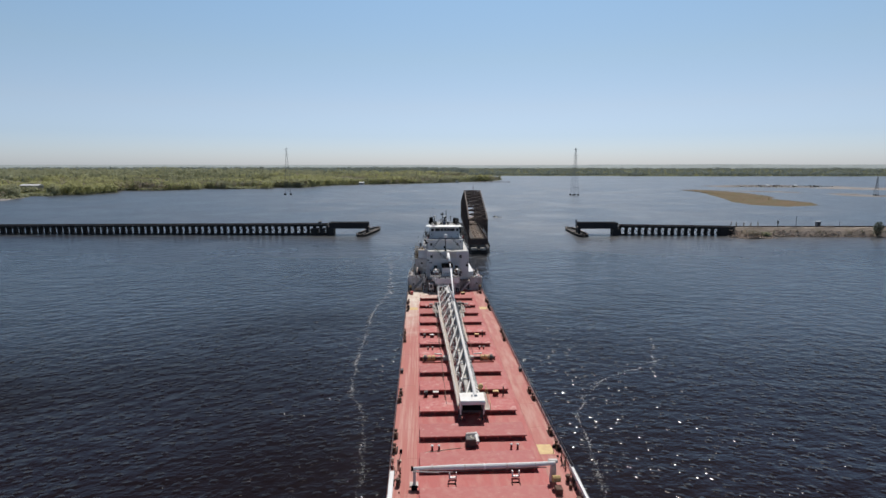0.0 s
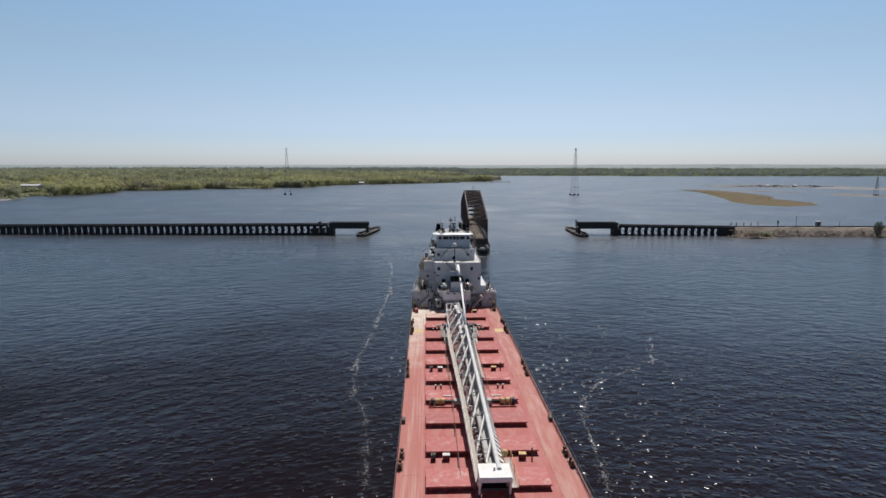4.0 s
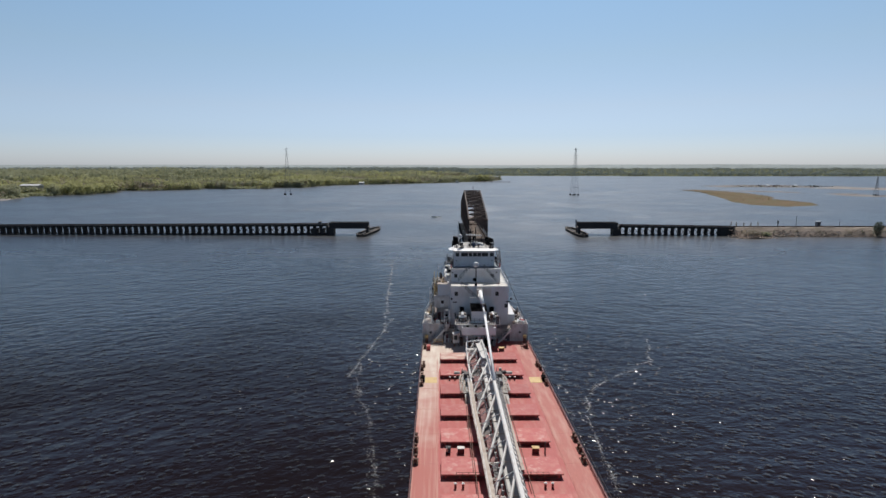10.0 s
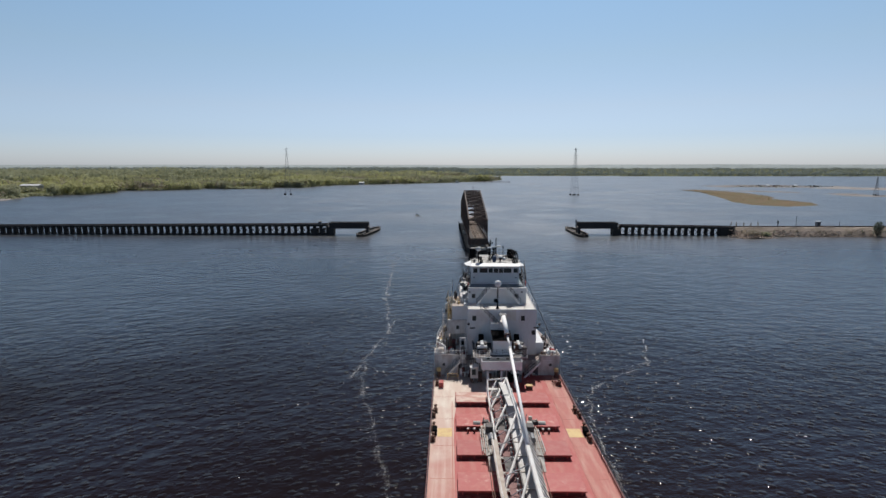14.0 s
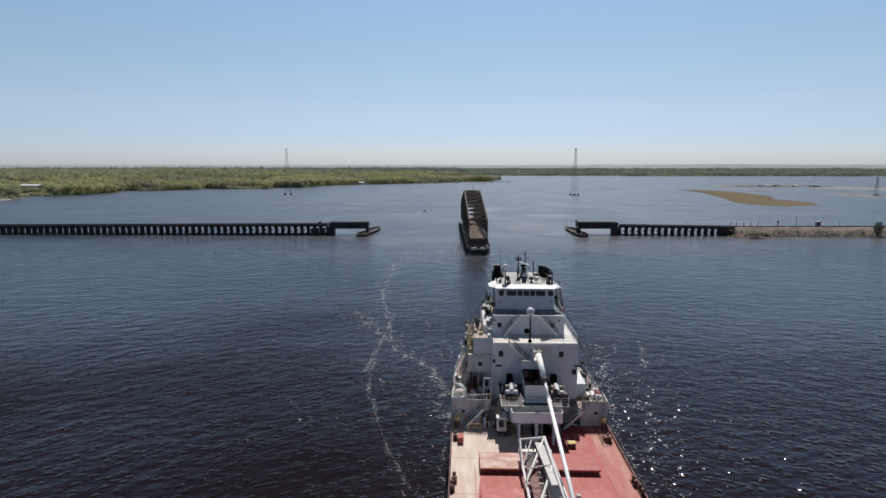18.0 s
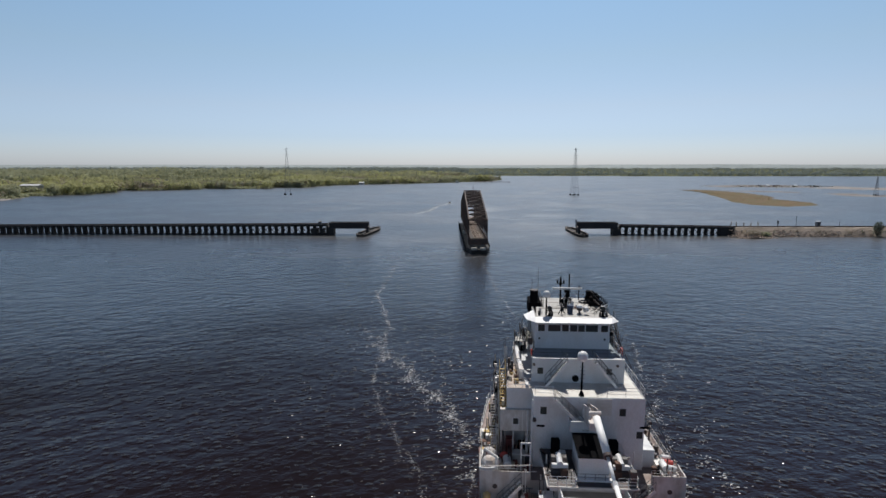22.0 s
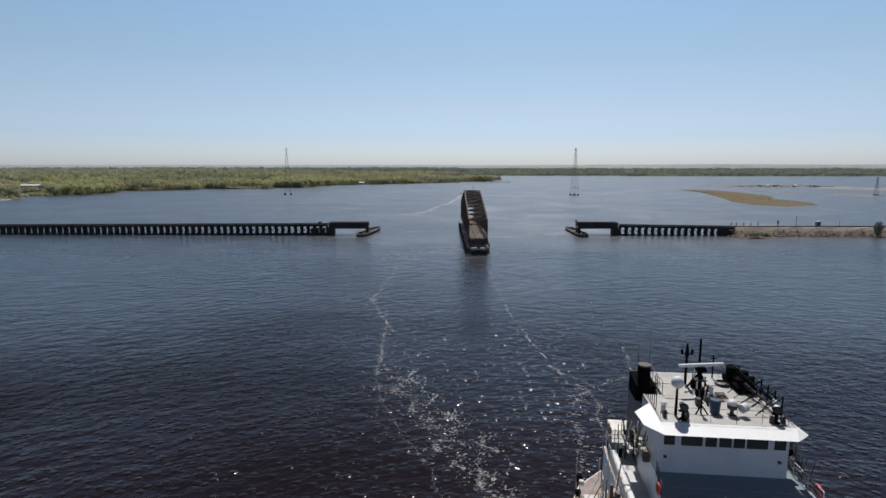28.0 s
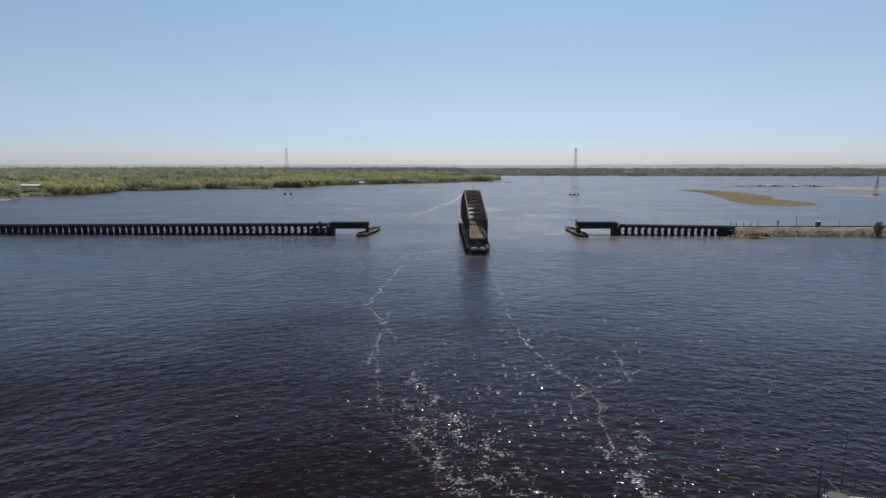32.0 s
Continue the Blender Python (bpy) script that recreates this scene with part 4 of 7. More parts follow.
    tie = part("tie", Geo().box(-0.13, 0.13, -1.3, 1.3, 0, 0.18), TIMBER, tr, "", pose(0.5, 0, 0))
    for i in range(1, 150):
        again(tie, pose(0.5 + i * 0.65, 0, 0))
    part("tie_rest", Geo().box(98, 466, -1.3, 1.3, 0.0, 0.12), TIMBER, tr)

    def pole(x, h, label, arm):
        s = thing("signal_mast", label, "signal mast", pose(x, BRIDGE_Y - 3.7, 4.7))
        part("mast", Geo().tube((0, 0, -1.0), (0, 0, h), 0.12), DARK, s)
        if arm:
            part("signal_head", Geo().box(-0.35, 0.35, -0.3, 0.1, h - 1.8, h, 0.05), BLACK, s)
            part("ladder", Geo().box(0.2, 0.24, -0.1, 0.1, 0, h - 1.5), DARK, s)
    pole(184, 3.6, "dark railway signal on a short mast", True)
    pole(194, 6.2, "tall thin dark pole beside the track", False)
    pole(206, 3.0, "thin dark post beside the track", False)
    pole(218, 3.0, "thin dark post beside the track", False)
    h = thing("signal_hut", "small pale grey hut beside the track", "hut", pose(209, BRIDGE_Y - 0.2, 4.7))
    part("body", Geo().box(-1.1, 1.1, 0.0, 1.6, 0, 2.6, 0.04), GALV, h)
    part("roof", Geo().box(-1.3, 1.3, -0.2, 1.8, 2.6, 2.75), WHITE, h)
    part("door", Geo().box(-0.5, 0.4, -0.06, -0.01, 0.1, 2.0), DARK, h)


def bush(x, y, z, r, h, seed, material, label):
    rng = np.random.default_rng(seed)
    b = thing("bush", label, "bush", pose(x, y, z))
    g = Geo()
    for i in range(7):
        a = rng.random() * 6.28
        g.tube((0, 0, -0.9), (r * 0.6 * math.cos(a), r * 0.6 * math.sin(a), h * rng.uniform(0.5, 0.9)), 0.07, 0.02, 5)
    part("stems", g, RUST, b)
    n = 26 if r < 1.5 else 420
    cs = rng.normal(0, 1, (n, 3))
    cs /= np.linalg.norm(cs, axis=1)[:, None]
    cs *= rng.random((n, 1)) ** 0.45
    cs = cs * (r, r * 0.7, h / 2) + (0, 0, h / 2)
    v, f = leaves(cs, rng.uniform(0.15, 0.4, n) * (1.6 if r > 1.5 else 0.7), seed, 3)
    o = new("foliage", array_mesh("foliage", v, f, material))
    o.parent = b


def bridge():
    trestle("trestle_left", -336, -64.5, 3.6, "long dark creosoted timber railway trestle", 310, 305, 1.5)
    tr = trestle("trestle_right", 98.5, 160.5, 3.6, "dark creosoted timber trestle joining the embankment", 304, 302, 0.5, 1.2)
    part("abutment", Geo().side([(-2.2, -0.5), (2.2, -0.5), (2.2, 4.75), (-2.2, 4.75)], 54.5, 62.3), TIMBER, tr, "dark timber abutment wall")
    girder_span(-63.8, -41.0, 305, "dark steel plate girder span at the channel's edge")
    girder_span(74.3, 97.5, 304.5, "dark steel plate girder span at the channel's edge")
    for x, w in ((-71.6, 3.6), (-67.0, 1.4), (-62.4, 3.3), (-42.2, 1.2)):
        pier(x, 305, w, 6, 3.58, "dark timber pier under the girder span")
    for x, w in ((96.5, 4.0), (75.6, 1.2)):
        pier(x, 304.5, w, 6, 3.58, "dark timber pier under the girder span")
    g = thing("bridge_hut", "small pale grey cabin on the end of the trestle", "cabin", pose(-70, 305, 5.95))
    part("wall", Geo().box(0.6, 2.4, -1.9, -0.2, 0, 1.5, 0.04), GALV, g)
    part("roof", Geo().box(0.4, 2.6, -2.1, 0, 1.5, 1.62), CONCRETE, g)
    part("door", Geo().box(1.1, 1.8, -1.96, -1.91, 0.05, 1.35), DARK, g)
    guard_fender(-42.2, 313, -7.5, "dark boat-shaped timber fender with plank top")
    guard_fender(76.0, 312, 0, "dark boat-shaped timber fender with plank top")
    s = thing("bridge_sign", "round-topped grey end gate on the girder span", "gate", pose(74.3, 304.5, 4.68))
    part("panel", Geo().side([(-1.6, 0), (1.6, 0), (1.6, 2.9), (1.0, 3.8), (-1.0, 3.8), (-1.6, 2.9)], -0.1, 0.1), GALV, s)
    swing_span()
    embankment()
    bush(166, 291.5, 0.2, 5.8, 4.2, 3, LEAF_D, "spreading brown bare bush on the stones")
    bush(173, 292.5, 0.3, 3.4, 2.6, 4, LEAF_B, "low olive shrub on the stones")
    bush(235, 294.0, 0.4, 2.8, 8.2, 5, LEAF_C, "tall dark green shrub at the waterside")
    for i, x in enumerate((160, 163, 167, 171, 175)):
        bush(x, 303.0, 4.7, 0.5, 3.4 - 0.3 * (i % 3), 40 + i, LEAF_D, "thin bare sapling beside the track")


# ---- foam ----
def foam(name, n, length, width, seed, size, label, material=None):
    """A patch of foam flecks along its own y axis."""
    rng = np.random.default_rng(seed)
    v, f = [], []
    for k in range(n):
        y = (rng.random() - 0.5) * length * 1.15
        c = noise.noise(Vector((y * 0.22, seed, 0)))
        w = width * (0.35 + 1.1 * abs(noise.noise(Vector((y * 0.35, seed, 4)))))
        x = width * 1.3 * c + rng.normal() * w * (0.3 if rng.random() < 0.6 else 1.3)
        if noise.noise(Vector((y * 0.3, seed, 9))) < rng.normal(0, 0.25):
            continue
        r = size * rng.uniform(0.3, 1.0) ** 1.6
        m = 6
        a0 = rng.random() * 6.28
        o = len(v)
        for j in range(m):
            a = a0 + 6.28 * j / m
            q = r * rng.uniform(0.35, 1.25)
            v.append((x + q * 1.9 * math.cos(a), y + q * 0.8 * math.sin(a), 0.05 + 0.02 * rng.random()))
        f.append(tuple(range(o, o + m)))
    return tagged(new(name, array_mesh(name, v, f, material or FOAM)), label, kind="stuff")


FOAM_MOVES = []


def drifting(name, lines, per_metre, width, seed, size, label, rise=None, material=None, thin=0.0):
    """A streak in pieces; lines: (seconds, points) as it drifts."""
    m = len(lines[0][1]) - 1
    for i in range(m):
        L = max(math.dist(p[i], p[i + 1]) for _, p in lines)
        ob = foam(name, int(L * per_metre * (1 - thin * i / max(m - 1, 1))), L, width, seed + i, size * (1 - 0.5 * thin * i / max(m - 1, 1)), label, material)
        rows = []
        for t, p in lines:
            (x0, y0), (x1, y1) = p[i], p[i + 1]
            a = math.degrees(math.atan2(y1 - y0, x1 - x0)) - 90
            rows.append((t, pose((x0 + x1) / 2, (y0 + y1) / 2, 0, 0, 0, a)))
        if rise:
            # churned up only after the stern has passed
            deep = Matrix.Translation((0, 0, -0.5))
            first, last = rows[0][1], rows[-1][1]
            rows = [(0, deep @ first), (rise, deep @ first), (rise + 4, first), (32, last)]
        FOAM_MOVES.append((ob, rows))


def foams():
    drifting("foam_streak", [(0, [(-20.0, 209.4), (-16.5, 165.9), (-18.4, 139.8), (-17.1, 104.2), (-15.9, 90.4), (-12.7, 80.6), (-10.9, 71.0), (-10.3, 64.0), (-10.1, 59.2)]), (14, [(-19.1, 209.4), (-17.1, 162.2), (-12.8, 124.9), (-15.5, 105.8), (-14.1, 90.4), (-10.6, 77.8), (-8.8, 69.5), (-7.4, 64.0), (-6.5, 59.2)]), (24, [(-17.9, 203.5), (-19.9, 158.6), (-14.4, 134.5), (-12.3, 114.6), (-12.6, 96.8), (-10.5, 85.8), (-6.5, 75.1), (-3.2, 66.7), (-1.3, 59.2)]), (32, [(-16.2, 203.5), (-21.1, 148.6), (-14.3, 129.0), (-14.5, 116.5), (-12.5, 99.7), (-11.1, 88.0), (-7.0, 76.5), (-2.2, 67.3), (0.4, 59.2)])], 84, 0.75, 60, 0.1, "thin winding line of white foam on the river", thin=0.7)
    drifting("foam_line", [(0, [(28.6, 94.1), (23.3, 86.9), (20.8, 78.7), (20.5, 71.0), (19.3, 64.0), (19.3, 59.0)]), (14, [(26.2, 90.8), (24.1, 85.8), (22.7, 77.8), (22.1, 69.5), (21.7, 64.0), (21.6, 59.0)]), (32, [(24.8, 89.2), (25.5, 86.2), (23.9, 76.8), (23.5, 70.7), (23.8, 64.7), (24.9, 59.0)])], 72, 0.6, 70, 0.075, "faint line of foam on the river")
    drifting("foam_curl", [(0, [(46.7, 117.8), (41.5, 103.8), (28.8, 94.3)]), (14, [(44.3, 115.9), (40.3, 103.8), (27.0, 91.5)]), (32, [(35.7, 107.4), (33.9, 96.4), (25.2, 89.4)])], 52, 0.6, 80, 0.1, "faint curl of foam on the river")
    drifting("foam_wake", [(0, [(15.8, 208), (16.6, 172), (18.0, 145), (21.0, 119), (22.5, 98), (27, 94)]), (32, [(17.8, 206), (17.3, 162), (16.9, 137), (18.2, 116.5), (20.4, 102), (25.3, 90)])], 26, 0.5, 90, 0.12, "thin line of foam left by the ship", 14)
    # broken water beside the track of the stern, each stretch churned up as the ship clears it
    churn = [(-6.5, 99), (-2.5, 88), (1.0, 76), (4.6, 67), (8.0, 58)]
    for i, (a, b) in enumerate(zip(churn, churn[1:])):
        drifting("stern_foam", [(0, [a, b]), (32, [(a[0] + 0.6, a[1] - 1), (b[0] + 0.6, b[1] - 1)])], 48, 2.2, 200 + i, 0.1, "flecks of broken white water", 15 + 3 * i, FLECK)
    churn = [(1.5, 82), (6.0, 73), (9.0, 66), (11.5, 57)]
    for i, (a, b) in enumerate(zip(churn, churn[1:])):
        drifting("stern_foam", [(0, [a, b]), (32, [(a[0] + 0.6, a[1] - 1), (b[0] + 0.6, b[1] - 1)])], 34, 2.8, 210 + i, 0.11, "flecks of broken white water", 21 + 2 * i, FLECK)
    churn = [(21, 73), (24, 62), (28, 57)]
    for i, (a, b) in enumerate(zip(churn, churn[1:])):
        drifting("stern_foam", [(0, [a, b]), (32, [(a[0] - 0.6, a[1]), (b[0] - 0.6, b[1])])], 20, 1.6, 220 + i, 0.14, "flecks of broken white water", 24, FLECK)


SHIP_WAKE = []


def ship_wake():
    """Flecks of foam that the ship draws along: its diverging waves, and pale flecks for sun glints on them."""
    def arm(name, line, per, width, seed, size, material=None):
        for i, ((x0, y0), (x1, y1)) in enumerate(zip(line, line[1:])):
            L = math.dist((x0, y0), (x1, y1))
            ob = foam(name, int(L * per), L, width, seed + i, size, "white flecks for the ship's wake foam and the sun glints on its waves", material)
            SHIP_WAKE.append((ob, pose((x0 + x1) / 2, (y0 + y1) / 2, 0, 0, 0, math.degrees(math.atan2(y1 - y0, x1 - x0)) - 90)))
    arm("wake", [(-10.6, 26), (-12.5, 40), (-19, 54), (-25, 64), (-31, 75), (-36, 86)], 48, 2.6, 110, 0.17)
    arm("wake", [(11, 20), (14, 34), (20, 50), (28, 68)], 26, 1.6, 120, 0.14)
    arm("wake", [(-10.4, -10), (-10.9, 10), (-10.6, 26)], 8, 0.5, 130, 0.14)
    arm("wake", [(10.8, -20), (11.2, 0), (11, 20)], 8, 0.5, 140, 0.14)
    # the next four arms: white flecks in place of sun glints on the waves
    arm("wake", [(11.5, -22), (13, -5), (17, 15), (22, 30)], 11, 2.6, 170, 0.15)
    arm("wake", [(-12, -22), (-13, -8), (-15, 8), (-18, 26), (-24, 44)], 6, 3.0, 180, 0.11)
    arm("wake_crest", [(12.5, 6), (15, 24), (18.3, 44), (20, 60)], 13, 2.2, 240, 0.13, FLECK)
    arm("wake_crest", [(17.5, 2), (20.5, 26), (22.5, 40)], 8, 2.0, 250, 0.13, FLECK)
    arm("wake", [(-4, 42), (-3, 58), (-1, 80)], 18, 3.0, 150, 0.2)


BOAT = [(0, 39.0, 406.2), (1.5, 36.1, 410.6), (3, 30.1, 410.6), (6, 12.7, 408.4), (8, 3.8, 406.2), (9, -0.8, 404.0), (11, -10.1, 406.2), (12.5, -15.7, 410.6), (14, -19.9, 417.6), (15.2, -22.4, 424.7), (16.5, -21.1, 434.6), (17.5, -17.6, 447.6), (18.5, -11.9, 461.4), (20, -6.2, 505.1), (22, 6.9, 557.7), (23, 9.6, 583.7), (25, 17.9, 643.6), (27.5, 24.3, 717.2), (28.5, 21.4, 745.5), (29.5, 11.2, 724.1), (31, 5.7, 690.9), (32, 3.5, 672.4)]


def motorboat():
    m = thing("motorboat", "small dark open motorboat on the river", "boat")
    hullp = [(-0.9, 2.6), (0.9, 2.6), (1.0, 0.5), (0.75, -1.8), (0.0, -3.2), (-0.75, -1.8), (-1.0, 0.5)]
    g = Geo()
    n = len(hullp)
    vs = [(x * 0.7, y * 0.92, -0.3) for x, y in hullp] + [(x, y, 0.75 + (0.25 if y < -1 else 0)) for x, y in hullp]
    g.add(vs, [tuple(range(n))] + [(i, n + i, n + (i + 1) % n, (i + 1) % n) for i in range(n)])
    part("hull", g, BOOMW, m)
    part("deck", Geo().prism([(x * 0.9, y * 0.9) for x, y in hullp], 0.3, 0.4), GALV, m)
    part("console", Geo().box(-0.4, 0.4, -0.3, 0.3, 0.4, 1.2, 0.05), BOOMW, m)
    part("windscreen", Geo().side([(-0.4, 1.2), (-0.32, 1.2), (-0.1, 1.6), (-0.16, 1.6)], -0.5, 0.5), GLASS, m)
    part("seat", Geo().box(-0.8, 0.8, 1.2, 1.7, 0.4, 0.8, 0.05), TAN, m)
    part("outboard", Geo().box(-0.2, 0.2, 2.55, 2.95, 0.2, 1.2, 0.06), BLACK, m)
    part("bow_wave", Geo().add([(-0.9, -1.2, 0.1), (-2.6, 4.8, 0.08), (-1.1, 4.8, 0.5), (0.9, -1.2, 0.1), (2.6, 4.8, 0.08), (1.1, 4.8, 0.5)], [(0, 1, 2), (3, 5, 4)]), WAKE, m)
    trail = [i for i, row in enumerate(BOAT) if 16 <= row[0]]
    for i in trail[:-1]:
        t, x0, y0 = BOAT[i]
        t1, x1, y1 = BOAT[i + 1]
        L = math.dist((x0, y0), (x1, y1))
        ob = foam("boat_wake", int(60 + L * 9), L, 1.5, 160 + i, 0.8, "white trail of the motorboat", WAKE)
        a = math.degrees(math.atan2(y1 - y0, x1 - x0)) - 90
        up, down = pose((x0 + x1) / 2, (y0 + y1) / 2, 0, 0, 0, a), pose((x0 + x1) / 2, (y0 + y1) / 2, -0.6, 0, 0, a)
        FOAM_MOVES.append((ob, [(0, down), (t1 - 0.6, down), (t1, up), (32, up)]))
    return m


water = river()
left_bank()
far_land()
islands()
far_buildings()
moored_boat(30, 1196)
stone_spit()
tower(-202, 717, 60.5, 7.0, "tall grey lattice power tower standing in the river")
tower(168, 704, 59.6, 7.0, "tall grey lattice power tower standing in the river")
tower(544, 691, 23, 3.4, "short grey lattice tower among the flats")
bridge()
foams()
ship_wake()
motorboat_thing = motorboat()


# ---- the freighter: x to port, y aft, z over its deck ----
XC = 0.2
DECK = 0.15
ship = thing("lake_freighter", "long red-decked lake freighter with white aft house and unloading boom", "ship")


def plan_line(inset=0.0):
    h = 10.0 - inset
    half = [(h, -120), (h - 0.1, 22), (h - 1.2, 30), (h - 3.3, 36), (h - 5.9, 39.3 - inset)]
    bow = [(h - 0.5, -132), (h - 2.5, -142), (h - 6, -150), (0.6, -154 + inset)]
    right = bow[::-1] + half
    return [(XC + x, y) for x, y in right] + [(XC - x, y) for x, y in right[::-1]]


def hull():
    part("hull", Geo().prism(plan_line(), -9.0, DECK - 0.02), HULL, ship, "dark red steel hull")
    part("deck_plating", Geo().prism(plan_line(0.12), DECK - 0.02, DECK), RED, ship, "worn red deck paint with pale scuffs")
    for s in (-1, 1):
        part("gunwale", Geo().box(XC + s * 9.9 - 0.09, XC + s * 9.9 + 0.09, -120, 11.8, DECK, DECK + 0.2, 0.03), HULL, ship)
        part("deck_stripe", Geo().box(XC + s * 7.15 - 0.04, XC + s * 7.15 + 0.04, -118, 2, DECK, DECK + 0.035), DUSTED, ship)
    for k in range(1, 19):
        for x0, x1 in ((XC - 9.6, XC - 6.9), (XC + 7.3, XC + 9.65)):
            part("plate_seam", Geo().box(x0, x1, 10.4 - 6.93 * k, 10.46 - 6.93 * k, DECK + 0.012, DECK + 0.02), DUSTED, ship)
    # pale stone dust on the starboard walkway
    part("scuffed_walkway", Geo().box(XC + 7.25, XC + 9.7, -118, 11.6, DECK, DECK + 0.012), DUSTED, ship, "scuffed pink-red walkway")
    part("dust_cover", Geo().prism([(-9.6, 11.6), (-9.6, -118), (-6.75, -118), (-6.75, -4), (-6.2, 2.5), (-2.4, 2.8), (-0.6, 3.4), (0.4, 5.2), (1.6, 6.5), (1.6, 10.9), (-2.4, 11.6)], DECK, DECK + 0.012), DUSTY, ship, "pale stone dust over the walkway")


def hatches():
    top = 0.6
    g = Geo().box(-6.35, 6.35, 0.2, 3.2, 0, top - 0.15, 0.02)
    # dark hull red: shade under the cover put into the coaming's colour
    co = part("hatch_coaming", g, HULL, ship, "", pose(0.03, 0.35, DECK))
    cv = Geo().box(-6.5, 6.5, 0.0, 3.42, 0, 0.16, 0.04)
    c = part("hatch_cover", cv, HATCH, ship, "flat red steel hatch cover", pose(0.03, 0.35, DECK + top - 0.15))
    cl = Geo()
    for i in range(9):
        x = -6.0 + 1.5 * i
        cl.box(x - 0.07, x + 0.07, 0.08, 0.22, 0.12, top - 0.15)
    k = part("hatch_clamps", cl, RED, ship, "", pose(0.03, 0.35, DECK))
    # a drift of stone dust on the aftmost cover
    part("dust_drift", Geo().box(-6.38, -1.9, 0.5, 3.65, DECK + top + 0.012, DECK + top + 0.024, 0.004), DRIFT, ship, "thin drift of pale stone dust")
    for i in range(1, 17):
        y = 0.35 - 6.93 * i
        for o, z in ((co, DECK), (c, DECK + top - 0.15), (k, DECK)):
            again(o, pose(0.03, y, z))


def bollard(x, y):
    g = Geo().box(-0.3, 0.3, -0.75, 0.75, 0, 0.1)
    for yy in (-0.42, 0.42):
        g.lathe(0, yy, [(0.18, 0.1), (0.16, 0.55), (0.22, 0.6), (0.22, 0.7)], 10)
    return part("bollard", g, RUST, ship, "dark twin bollard", pose(x, y, DECK), True)


def fairlead(x, y):
    g = Geo().box(-0.3, 0.3, -1.3, 1.3, 0, 0.3, 0.03)
    for yy in (-0.8, 0, 0.8):
        g.lathe(0, yy, [(0.2, 0.3), (0.16, 0.55), (0.26, 0.85), (0.26, 0.95)], 10)
    return part("roller_fairlead", g, DARK, ship, "rusty dark roller fairlead", pose(x, y, DECK))


def railing(x0, y0, x1, y1, z, h=1.0, gap=1.5, bars=3, mt=None, r=0.022):
    """Posts and bars from one point to another."""
    L = math.hypot(x1 - x0, y1 - y0)
    n = max(1, round(L / gap))
    key = ("post", round(h, 2), r, (mt or WHITE).name)
    if key not in RAIL_MESH:
        RAIL_MESH[key] = Geo().tube((0, 0, 0), (0, 0, h), r * 1.2, n=5).mesh("railing_post", mt or WHITE)
    for i in range(n + 1):
        t = i / n
        o = new("railing_post", RAIL_MESH[key])
        o.parent, o.matrix_basis = ship, pose(x0 + (x1 - x0) * t, y0 + (y1 - y0) * t, z)
    for k in range(bars):
        zz = z + h * (k + 1) / bars
        part("railing_bar", Geo().tube((x0, y0, zz), (x1, y1, zz), r, n=5), mt or WHITE, ship)


RAIL_MESH = {}


def stair(x0, y0, z0, x1, y1, z1, w, mt, rail=True):
    """A flight of steps between two levels; x or y changes along it."""
    p, q = Vector((x0, y0, z0)), Vector((x1, y1, z1))
    d = Vector((x1 - x0, y1 - y0, 0)).normalized()
    s = Vector((-d.y, d.x, 0)) * w / 2
    n = max(3, int((z1 - z0) / 0.22))
    ob = part("stringer", Geo().beam(p + s, q + s, 0.07, 0.28).beam(p - s, q - s, 0.07, 0.28), mt, ship)
    g = Geo()
    for i in range(n):
        c = p + (q - p) * ((i + 0.5) / n)
        g.beam(c - s, c + s, 0.24, 0.04)
    part("treads", g, GALV if mt is WHITE else mt, ship)
    if rail:
        u = Vector((0, 0, 0.95))
        h = Geo()
        for e in (s, -s):
            h.tube(p + e + u, q + e + u, 0.03, n=5).tube(p + e + u / 2, q + e + u / 2, 0.02, n=5)
            for i in range(5):
                c = p + (q - p) * (i / 4) + e
                h.tube(c, c + u, 0.025, n=5)
        part("stair_rail", h, GALV if mt is WHITE else mt, ship)


def window(x, y, z, w, h, parent=None, front=True):
    """A square window in a wall that faces the bow at y."""
    fr = Geo()
    for a, b, c, d in ((-w / 2 - 0.07, -w / 2, -h / 2 - 0.07, h / 2 + 0.07), (w / 2, w / 2 + 0.07, -h / 2 - 0.07, h / 2 + 0.07), (-w / 2, w / 2, h / 2, h / 2 + 0.07), (-w / 2, w / 2, -h / 2 - 0.07, -h / 2)):
        fr.box(x + a, x + b, y - 0.06, y + 0.02, z + c, z + d)
    f = part("window_frame", fr, WHITE, parent or ship)
    part("pane", Geo().box(x - w / 2, x + w / 2, y - 0.025, y + 0.02, z - h / 2, z + h / 2), GLASS, f)


def light_dome(name, x, y, z, post, r, label):
    p = part(name, Geo().tube((x, y, z), (x, y, z + post), 0.1, 0.08), BLACK, ship, "thin black post")
    part("radome", Geo().dome(x, y, z + post + r * 0.7, r), WHITE, p, label, None, True)


def house():
    # poop: front wall, wings and deck
    part("poop_house", Geo().prism([(XC - 9.9, 11.8), (XC - 5.0, 11.8), (XC - 5.0, 12.6), (XC + 5.6, 12.6), (XC + 5.6, 11.8), (XC + 9.9, 11.8), (XC + 9.8, 22), (XC + 8.7, 30), (XC + 6.6, 36.0), (XC + 4.0, 39.0), (XC - 4.0, 39.0), (XC - 6.6, 36.0), (XC - 8.7, 30), (XC - 9.8, 22)], DECK, 2.6), GRIMY, ship, "white steel poop with rust streaks")
    sg = random.Random(17)
